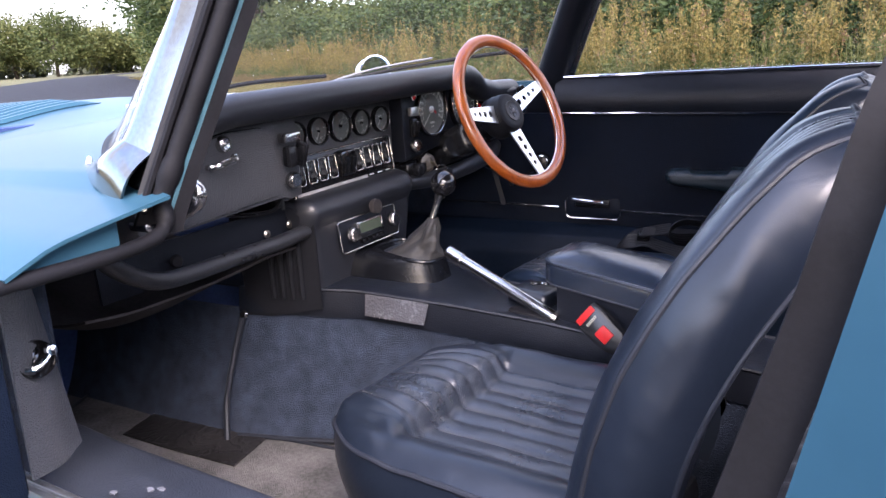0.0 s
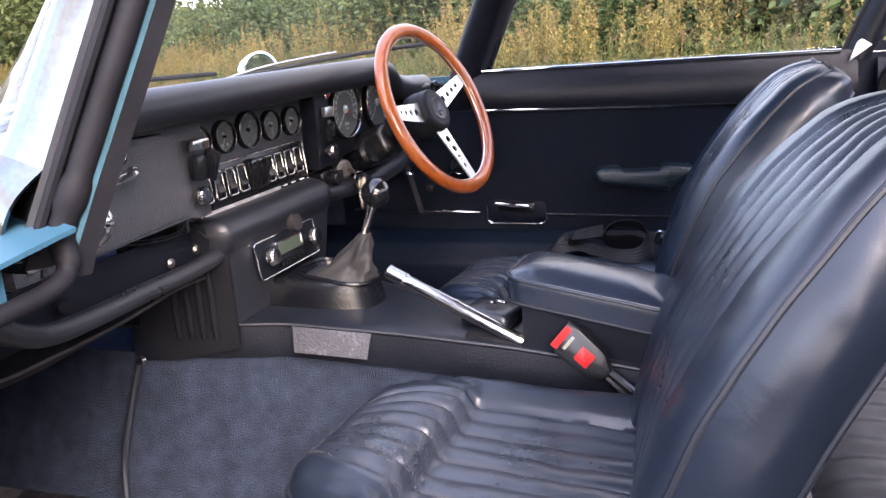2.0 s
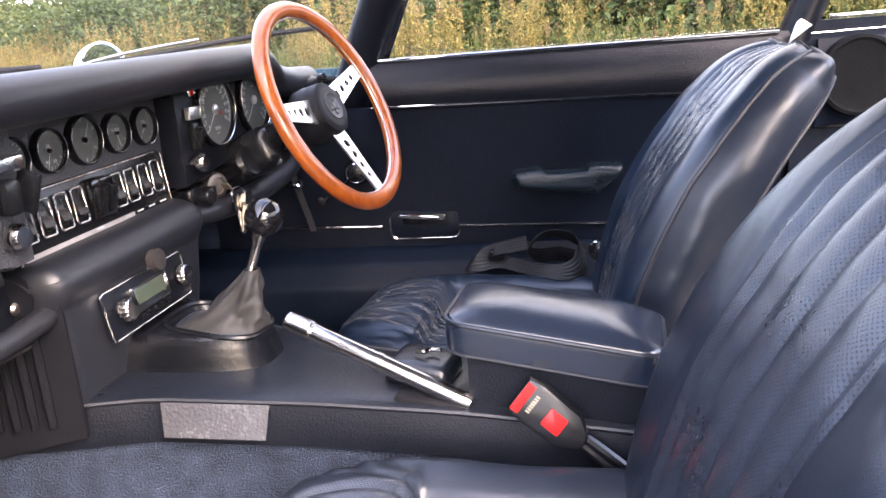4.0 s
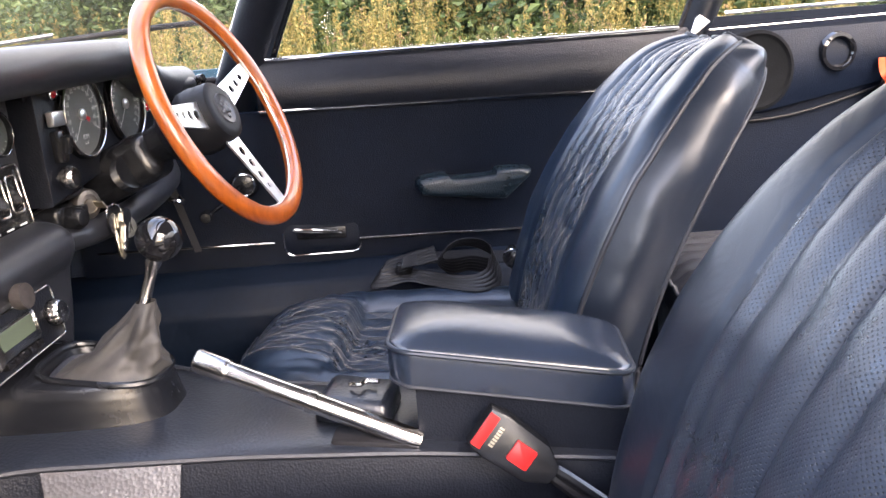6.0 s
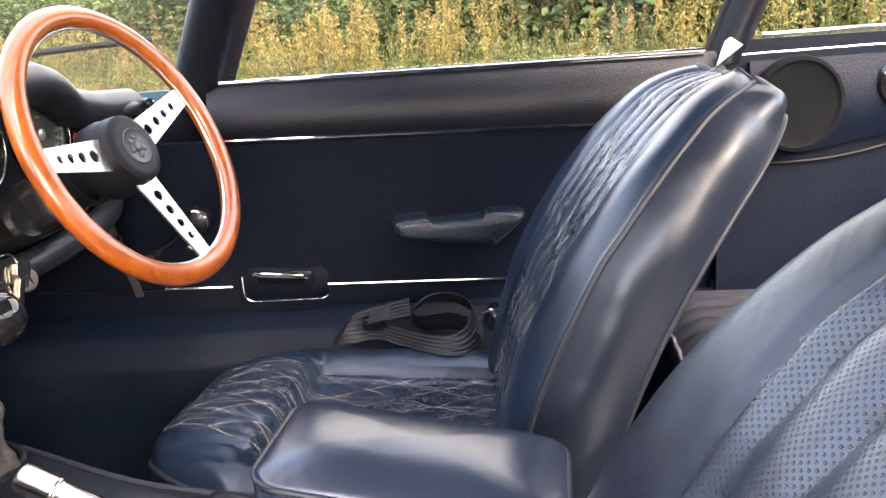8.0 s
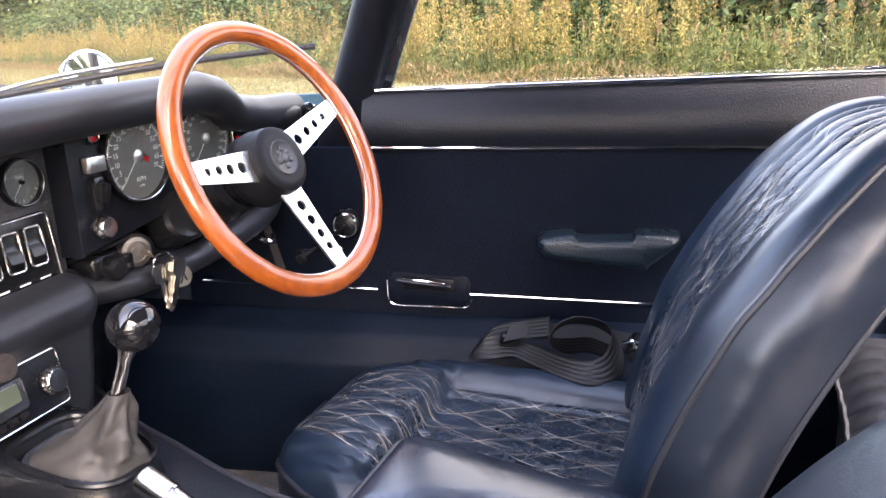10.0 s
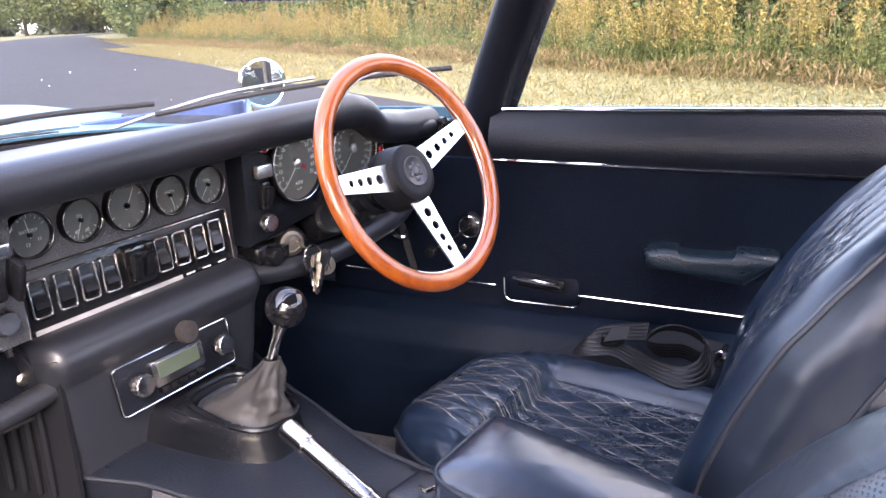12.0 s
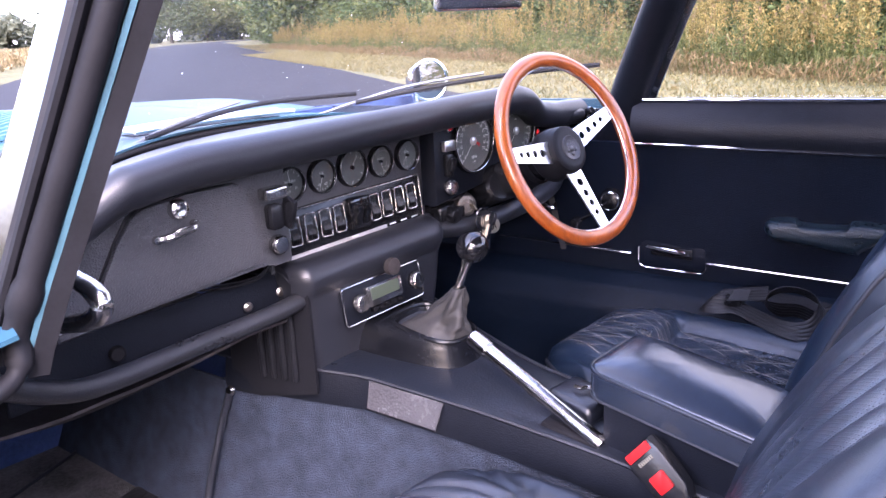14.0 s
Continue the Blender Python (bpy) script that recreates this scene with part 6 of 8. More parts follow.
def handbrake():
    t = thing("handbrake", (0.45, -0.03, 0.50), "chrome handbrake lever, released", "handbrake")
    a, b = Vector((0.252, -0.018, 0.604)), Vector((0.476, -0.036, 0.512))
    d = (b - a)
    bm = B()
    r = []
    P = []
    for k, rad in ((0, 0.0), (0.0, 0.0112), (0.004, 0.0122), (0.01, 0.0125), (0.02, 0.0125), (0.13, 0.0125), (0.14, 0.0125), (0.142, 0.0122), (0.145, 0.0112), (0.147, 0.0108), (0.152, 0.0108), (0.495, 0.0108), (0.499, 0.0108), (0.501, 0.0118), (0.505, 0.0118), (0.525, 0.0118), (0.529, 0.0118), (0.531, 0.0108), (0.535, 0.0108), (0.965, 0.0105), (0.97, 0.0105), (1.0, 0.009), (1.0, 0.0)):
        P.append((rad, k * d.length))
    lathe(bm, P, a, d, 20)
    part("lever", bm, STEEL, t, "satin chrome lever tube")
    bm = B()
    rbox(bm, (0.405, 0.030, 0.528), (0.085, 0.075, 0.030), 0.010, 3, rot=Euler((0, radians(6), radians(-6))).to_matrix(), taper=(0.9, 0.9))
    part("base_cover", bm, GLOSS_VINYL, t, "black leather base cover")
    bm = B()
    tube(bm, smooth_path([(0.398, 0.025, 0.549), (0.410, 0.020, 0.551), (0.414, 0.032, 0.549), (0.428, 0.030, 0.549)], 5), 0.0028, 6)
    part("buckle", bm, DULL_CHROME, t)
    bm = B()
    rbox(bm, (0.43, -0.028, 0.512), (0.09, 0.035, 0.012), 0.005, 2, rot=Euler((0, radians(5), 0)).to_matrix())
    part("slot_trim", bm, RUBBER, t)
    return t


handbrake()


def armrest():
    t = thing("armrest_box", (0.57, CY, 0.49), "black leather armrest box on the tunnel", "armrest")
    sl = -0.160     # slope towards the rear
    top = lambda x: 0.609 + sl * (x - 0.455)
    bm = B()
    outline = round_rect(0.448, -0.034, 0.692, 0.108, 0.026, 9)
    cx, cy = 0.57, 0.037
    grow = lambda x, y, k: (cx + (x - cx) * k, cy + (y - cy) * k)
    rings = []
    for h, k in ((-0.038, 1.0), (-0.034, 1.006), (-0.022, 1.012), (-0.010, 1.008), (-0.001, 1.0)):
        rings.append([bm.verts.new((*grow(x, y, k), top(x) + h)) for x, y in outline])
    for j in range(1, 19):
        k = 1 - (j / 19) ** 1.5
        ring = []
        for x, y in outline:
            u, v = grow(x, y, k)
            ex, ey = abs(u - cx) / 0.122, abs(v - cy) / 0.071
            puff = 0.010 * (1 - ex ** 6) ** 0.6 * (1 - ey ** 6) ** 0.6 + 0.014 * (1 - ex ** 4) * (1 - ey * ey)
            ring.append(bm.verts.new((u, v, top(u) + puff + 0.0014 * rough_noise(u * 30, v * 30, 5) * (1 - max(ex, ey)))))
        rings.append(ring)
    rings.append([bm.verts.new((cx, cy, top(cx) + 0.024))])
    for a, b in zip(rings, rings[1:]):
        n = len(a)
        for k in range(n):
            q = [a[k], a[(k + 1) % n]] + ([b[(k + 1) % n], b[k]] if len(b) > 1 else [b[0]])
            bm.faces.new(q)
    bm.faces.new(rings[0][::-1])
    part("lid", bm, ARM_LEATHER, t, "padded leather lid, polished by wear", sharp=60)
    for h, rr, mm in ((0.0, 0.0026, LEATHER), (-0.036, 0.0022, PIPING)):
        bm = B()
        tube(bm, [Vector((x, y, top(x) + h)) for x, y in outline], rr, 8, closed=True)
        part("piping", bm, mm, t)
    bm = B()
    prism(bm, [(0.474, tunnel_top(0.474) - 0.004), (0.684, tunnel_top(0.684) - 0.004), (0.684, top(0.684) - 0.036), (0.474, top(0.474) - 0.036)], lambda u, v, w: Vector((u, -0.030 + w, v)), 0.132, 0.003)
    part("box", bm, VINYL, t, "black vinyl box")
    return t


armrest()


def steering_wheel():
    C = Vector((0.209, 0.321, 0.827))
    th, ps = radians(23.1), radians(-6.1)
    n = Vector((math.cos(th) * math.cos(ps), math.cos(th) * math.sin(ps), math.sin(th)))
    r = Vector((0, 0, 1)).cross(n).normalized()
    u = n.cross(r)
    M = Matrix((r, u, n)).transposed()
    W = lambda a, b, c: C + M @ Vector((a, b, c))
    t = thing("steering_wheel", C - 0.2 * n, "three-spoke steering wheel with a varnished wooden rim", "steering wheel")
    bm = B()
    R0 = 0.1595
    for_ring = []
    for i in range(96):
        A = 2 * math.pi * i / 96
        ring = []
        for k in range(14):
            q = 2 * math.pi * k / 14
            bumps = 0.0004 * math.sin(A * 26) * (1 if math.cos(q) < 0 else 0)
            rr = 0.0132 + bumps
            ring.append(bm.verts.new(W((R0 + rr * math.cos(q)) * math.cos(A), (R0 + rr * math.cos(q)) * math.sin(A), 0.0118 * math.sin(q))))
        for_ring.append(ring)
    for i in range(96):
        a, b = for_ring[i], for_ring[(i + 1) % 96]
        for k in range(14):
            bm.faces.new((a[k], a[(k + 1) % 14], b[(k + 1) % 14], b[k]))
    rim = part("rim", bm, WOOD, t, "glossy reddish-brown wooden rim")
    bm = B()
    tube(bm, [W((R0 - 0.0128) * math.cos(2 * math.pi * k / 96), (R0 - 0.0128) * math.sin(2 * math.pi * k / 96), 0.0) for k in range(96)], 0.0018, 6, closed=True)
    part("metal_inlay", bm, ALU, rim)
    for ang in (20, -80.7, 177):
        a = radians(ang)
        bm = B()
        # flat spoke with four round holes: strips between hole octagons
        d, s = Vector((math.cos(a), math.sin(a), 0)), Vector((-math.sin(a), math.cos(a), 0))
        r0, r1 = 0.022, 0.149
        holes = [(0.060, 0.0072), (0.081, 0.0065), (0.1005, 0.0058), (0.119, 0.0050)]
        half = lambda q: lerp(0.0205, 0.0118, (q - r0) / (r1 - r0))
        cuts = [r0] + [0.5 * (holes[i][0] + holes[i + 1][0]) for i in range(3)]
        cuts = [r0 + 0.026] + cuts[1:] + [0.136]
        faces = []

        def vert(q, w, z):
            return bm.verts.new(C + M @ (d * q + s * w + Vector((0, 0, z - 0.016 * (1 - (q - r0) / (r1 - r0)) - 0.003))))
        for z in (0.0015, -0.0015):
            def quad(q0, q1):
                bm.faces.new([vert(q0, -half(q0), z), vert(q1, -half(q1), z), vert(q1, half(q1), z), vert(q0, half(q0), z)])
            quad(r0, cuts[0])
            quad(cuts[-1], r1)
            for i, (hc, hr) in enumerate(holes):
                q0, q1 = cuts[i], cuts[i + 1]
                N = 16
                inner = [vert(hc + hr * math.cos(2 * math.pi * k / N), hr * math.sin(2 * math.pi * k / N), z) for k in range(N)]
                outer = []
                for k in range(N):
                    c, sn = math.cos(2 * math.pi * k / N), math.sin(2 * math.pi * k / N)
                    m = max(abs(c), abs(sn))
                    uu, vv = c / m, sn / m
                    q = hc + uu * ((q1 - hc) if uu > 0 else (hc - q0))
                    outer.append(vert(q, vv * half(q), z))
                for k in range(N):
                    bm.faces.new((inner[k], inner[(k + 1) % N], outer[(k + 1) % N], outer[k]))
        for w in (-1, 1):
            e = [(r0, half(r0)), (0.136, half(0.136)), (r1, half(r1))]
            for (qa, ha), (qb, hb) in zip(e, e[1:]):
                bm.faces.new([vert(qa, w * ha, 0.0015), vert(qb, w * hb, 0.0015), vert(qb, w * hb, -0.0015), vert(qa, w * ha, -0.0015)])
        bmesh.ops.remove_doubles(bm, verts=bm.verts, dist=0.00005)
        part("spoke", bm, ALU, t, "brushed aluminium spoke with four holes")
    bm = B()
    lathe(bm, [(0.0, 0.036), (0.030, 0.036), (0.036, 0.0352), (0.0405, 0.032), (0.042, 0.026), (0.042, 0.020), (0.0435, 0.018), (0.0435, 0.010), (0.046, 0.004), (0.046, -0.014), (0.040, -0.022), (0.030, -0.030), (0.0, -0.030)], C - n * 0.036, n, 40)
    hub = part("hub", bm, MATT_BLACK, t, "thick matt black horn boss")
    bm = B()
    lathe(bm, [(0.0, 0.0366), (0.020, 0.0366), (0.0212, 0.0376), (0.0224, 0.0366), (0.0224, 0.034)], C - n * 0.036, n, 36)
    badge = part("badge", bm, BADGE, hub, "round embossed badge")
    bm = B()
    for a0, r1, sc in ((90, 0.0, 0.008), (40, 0.010, 0.0035), (140, 0.010, 0.0035), (200, 0.010, 0.0042), (340, 0.010, 0.0042), (270, 0.010, 0.0046), (90, 0.011, 0.003)):
        c = W(r1 * math.cos(radians(a0)), r1 * math.sin(radians(a0)), 0.0008)
        bmesh.ops.create_icosphere(bm, subdivisions=2, radius=sc, matrix=Matrix.Translation(c) @ M.to_4x4() @ Matrix.Diagonal((1, 1, 0.3, 1)))
    part("emblem", bm, BADGE, badge, "worn relief emblem")
    bm = B()
    tube(bm, [C - n * 0.06, C - n * 0.14, C - n * 0.28], [0.030, 0.024, 0.030], 18)
    part("column", bm, PLASTIC, t, "black steering column")
    bm = B()
    lathe(bm, [(0.036 + (0.002 if k % 2 else 0), -0.075 - 0.001 * k) for k in range(14)], C, n, 36)
    part("adjuster_ring", bm, PLASTIC, t, "knurled black adjuster ring")
    return t


steering_wheel()
# ---- seats ----
def seat(name, x0, yc, label, worn, back_dx=0.440, ztop=0.478, yaw=0.08, bolster=0.028):
    """A bucket seat: x0 is the cushion's front, yc its middle."""
    t = thing(name, (x0 + 0.22, yc, 0.26), label, "seat")
    LE, PE = (WORN, PERF_WORN) if worn else (LEATHER, PERF)
    L, W = 0.47, 0.213

    def wu(u):
        k = min(1, u / 0.17)
        return (W - 0.02 * max(0, 1 - u / 0.3)) * (max(0.0, 1 - (1 - k) ** 2.3)) ** (1 / 2.0) * 0.68 + W * 0.30 - 0.012 * (1 - k)

    def hz(u, v):
        w = wu(u)
        e = min(1, abs(v) / w)
        z = ztop - 0.018 * max(0, (e - 0.80) / 0.20) ** 2
        z -= 0.020 * max(0, 1 - u / 0.05) ** 2
        side = 1 / (1 + math.exp((abs(v) - 0.132) / 0.012))
        z += 0.020 * math.sin(math.pi * min(1, (u / 0.168) ** 1.35)) ** 0.75 * side
        z += 0.007 * math.exp(-((abs(v) - 0.170) / 0.034) ** 2) * min(1, u / 0.10)
        z -= side * 0.023 / (1 + math.exp(-(u - 0.154) / 0.004))
        z -= 0.007 * math.exp(-((u - 0.160) / 0.006) ** 2) * side
        z -= 0.006 * math.exp(-((abs(v) - 0.128) / 0.005) ** 2) * (1 if u > 0.15 else 0.25)
        if e < 0.61:
            g = abs(math.sin(math.pi * e * 0.2055 / 0.036))
            roll = math.exp(-((u - 0.08) / 0.07) ** 4)
            z += ((0.0014 if worn else 0.0055) + (0.0010 if worn else 0.0035) * roll) * (g ** 0.5 - 1)
        if u > 0.145:
            z -= 0.02 * (u - 0.145)
        if abs(v) > 0.13 and u < 0.20:
            z += 0.0022 * math.sin(v * 150 + u * 90 + 4 * rough_noise(u * 12, v * 12, 6)) * math.exp(-((u - 0.09) / 0.06) ** 2)
        z += 0.003 * rough_noise(u * 9 + x0 * 50, v * 9, 1) + (0.0012 * rough_noise(u * 28, v * 28 + yc * 9, 2) if worn else 0.0016 * rough_noise(u * 24, v * 24, 2))
        return z

    U = lambda a: L * a ** 1.35
    bm = B()
    nu, nv = 130, 108
    sheet(bm, lambda a, b: Vector((x0 + U(a), yc + lerp(-1, 1, b) * wu(U(a)), hz(U(a), lerp(-1, 1, b) * wu(U(a))))), nu, nv,
          matf=lambda a, b: 1 if abs(lerp(-1, 1, b)) < 0.612 else 0, uvf=lambda a, b: (U(a), lerp(-1, 1, b) * wu(U(a))))
    cushion = part("cushion", bm, [LE, PE], t, "navy-black leather cushion with a pleated perforated middle", sharp=60)
    bm = B()
    for j in range(-3, 4):
        v = 0.036 * j
        for k in range(90):
            u = 0.012 + k * 0.0050
            if u > L - 0.03 or 0.146 < u < 0.164 or random.random() < 0.25:
                continue
            v = 0.036 * j * wu(u) / 0.2055
            a, b = Vector((x0 + u, yc + v, hz(u, v) + 0.0012)), Vector((x0 + u + 0.0030, yc + v, hz(u + 0.003, v) + 0.0012))
            ribbon(bm, [a, b], 0.0011, 0.0008, (0, 1, 0))
    tagged(part("stitching", bm, STITCH, cushion), "", kind="stuff")
    border = [(U(1 - k / 40), -1) for k in range(41)] + [(0, lerp(-1, 1, k / 16)) for k in range(1, 16)] + [(U(k / 40), 1) for k in range(41)]
    P = [Vector((x0 + u, yc + s * wu(u), hz(u, s * wu(u)))) for u, s in border]
    bm = B()
    tube(bm, P, 0.0038, 8)
    part("piping", bm, PIPING, cushion)
    bm = B()
    mid = Vector((x0 + 0.25, yc, 0))

    def wall(a, b):
        p = P[int(round(a * (len(P) - 1)))]
        q = (Vector((p.x, p.y, 0)) - mid)
        bulge = 1 + 0.035 * math.sin(math.pi * b) - 0.05 * b
        return Vector((mid.x + q.x * bulge, mid.y + q.y * bulge, lerp(p.z, 0.345, b)))
    sheet(bm, wall, len(P) - 1, 8)
    part("side_band", bm, LEATHER, cushion)
    bm = B()
    rbox(bm, (x0 + 0.26, yc, 0.30), (0.40, 0.34, 0.09), 0.02)
    part("base", bm, MATT_BLACK, t)
    for s in (-1, 1):
        bm = B()
        rbox(bm, (x0 + 0.24, yc + s * 0.15, 0.256), (0.44, 0.025, 0.016), 0.003)
        part("runner", bm, DULL_CHROME, t)
    # backrest
    S = 0.490
    O = Vector((x0 + back_dx, yc, 0.463))
    steps = [(0.0, 0.0)]
    lean = lambda k: radians(11 + 37 * k)
    for i in range(64):
        k = (i + 0.5) / 64
        steps.append((steps[-1][0] + math.sin(lean(k)) * S / 64, steps[-1][1] + math.cos(lean(k)) * S / 64))

    def spine(s):
        k = min(max(s / S, 0), 1) * 64
        return float(np.interp(k, range(65), [p[0] for p in steps])), float(np.interp(k, range(65), [p[1] for p in steps]))

    def pos(s, v, d):
        sx, sz = spine(s)
        th = lean(s / S)
        return O + Vector((sx - math.cos(th) * d - yaw * v, v, sz + math.sin(th) * d))

    def ws(s):
        k = s / S
        return 0.200 * (1 - 0.80 * k ** 5) ** 0.5 * (0.965 + 0.05 * math.sin(math.pi * min(1, k * 1.3))) + 0.006

    def panel(s):
        """Half the width of the pleated middle, which narrows with the backrest."""
        return 0.115 * min(1, ws(s) / 0.185)

    def dep(s, v):
        w = ws(s)
        e = min(1, abs(v) / w)
        k = s / S
        crest, mid = bolster * (1 - 0.45 * k), 0.6 * bolster * (1 - 0.4 * k)
        if e < 0.82:
            q = max(0, (e - 0.42) / 0.40)
            d = mid + (crest - mid) * q * q * (3 - 2 * q)
        else:
            d = crest * math.sqrt(max(0, 1 - ((e - 0.82) / 0.18) ** 2))
        d += 0.006 * math.sin(math.pi * min(1, k)) - 0.045 * max(0, k - 0.86) ** 2 * 24
        wp = panel(s)
        if abs(v) < wp:
            g = abs(math.sin(math.pi * v / (wp / 2.5)))
            d += (0.0060 + 0.0045 * k * k) * (g ** 0.5 - 1) - 0.001
        d -= 0.004 * math.exp(-((abs(v) - wp) / 0.004) ** 2)
        d += 0.002 * rough_noise(s * 8, v * 8, x0 * 40) + (0.0014 * rough_noise(s * 22, v * 22, 7) if worn else 0.001 * rough_noise(s * 25, v * 25, 7))
        return d

    up = Vector((math.sin(lean(1)), 0, math.cos(lean(1))))
    SS = lambda a: S * (1 - (1 - a) ** 1.25)
    bm = B()
    across = lambda b: math.sin(math.pi / 2 * lerp(-1, 1, b))
    sheet(bm, lambda a, b: pos(SS(a), across(b) * ws(SS(a)), dep(SS(a), across(b) * ws(SS(a)))), 72, 128,
          matf=lambda a, b: 1 if abs(across(b) * ws(SS(a))) < panel(SS(a)) else 0, uvf=lambda a, b: (SS(a), across(b) * ws(SS(a))))
    back = part("backrest", bm, [LE, PE], t, "tall rounded leather backrest with vertical pleats", sharp=60)
    edge = [(SS(k / 48), -1) for k in range(49)] + [(S, lerp(-1, 1, k / 12)) for k in range(1, 12)] + [(SS(1 - k / 48), 1) for k in range(49)]
    F = [pos(s, q * ws(s), dep(s, q * ws(s))) for s, q in edge]
    thick = lambda s: lerp(0.105, 0.080, min(1, s / S) ** 0.8)
    R = [pos(s, q * ws(s) * 0.965, -thick(s) + 0.012) for s, q in edge]
    bm = B()
    n = len(edge)
    rows = []
    for j in range(15):
        k = j / 14
        rows.append([bm.verts.new(f.lerp(r, k) + Vector((0, math.copysign(1, e[1]) * 0.017 * math.sin(math.pi * k) * (1 if abs(e[1]) == 1 else abs(e[1])), 0)) + up * (0.012 * math.sin(math.pi * k) * (1 if e[0] > S * 0.96 else 0))
                                  + Vector((0.0, math.sin(math.pi * k) * (0.0032 * rough_noise(f.x * 10 + k * 1.5, f.z * 24, k * 2.5) + 0.0016 * rough_noise(f.x * 34 + k * 2, f.z * 60, k * 3)), 0))) for f, r, e in zip(F, R, edge)])
    for a, b in zip(rows, rows[1:]):
        for k in range(n - 1):
            bm.faces.new((a[k], a[k + 1], b[k + 1], b[k]))
    part("back_side", bm, LEATHER, back)
    bm = B()
    tube(bm, F, 0.0036, 8)
    part("front_piping", bm, PIPING, back)
    bm = B()
    tube(bm, R, 0.0034, 8)
    part("rear_piping", bm, PIPING, back)
    bm = B()
    m = (n - 1) // 2
    for k in range(m):
        q = [R[k], R[k + 1], R[n - 2 - k], R[n - 1 - k]]
        if (q[1] - q[2]).length > 1e-4:
            bm.faces.new([bm.verts.new(p) for p in q])
        else:
            bm.faces.new([bm.verts.new(p) for p in (q[0], q[1], q[3])])
    bmesh.ops.remove_doubles(bm, verts=bm.verts, dist=0.0003)
    part("back_panel", bm, VINYL, back)
    for s in (-1, 1):
        bm = B()
        c = O + Vector((-0.005 + 0.045, s * 0.222, -0.035))
        lathe(bm, [(0, 0.016), (0.026, 0.015), (0.031, 0.011), (0.032, 0.0)], c, (0, s, 0), 24)
        h = part("hinge_cover", bm, PLASTIC, t, "round black plastic hinge cover")
        bm = B()
        lathe(bm, [(0, 0.003), (0.004, 0.003), (0.005, 0)], c + Vector((0, s * 0.0155, 0)), (0, s, 0), 10)
        part("screw", bm, DULL_CHROME, h)
    return t


seat("passenger_seat", 0.285, -0.288, "navy-black leather passenger bucket seat, pleated and perforated", False, 0.405, yaw=0.13, bolster=0.023)
seat("driver_seat", 0.180, 0.372, "worn navy-black leather driver's bucket seat, creased and cracked", True)


# ---- the far door and quarter panel ----
DO = Vector((0.193, 0.616, 0.0))
DU = Vector((0.980, 0.198, 0.0))
DN = Vector((-0.198, 0.980, 0.0))


def dp(u, n, z):
    """A point on the far door: u metres behind its front top corner, n outwards."""
    return DO + DU * u + DN * n + Vector((0, 0, z))


def du_of_x(x):
    return (x - 0.193) / 0.980


far_door = thing("far_door", dp(0.3, 0.05, 0.5), "closed driver's door with black vinyl trim and chrome strips", "door")


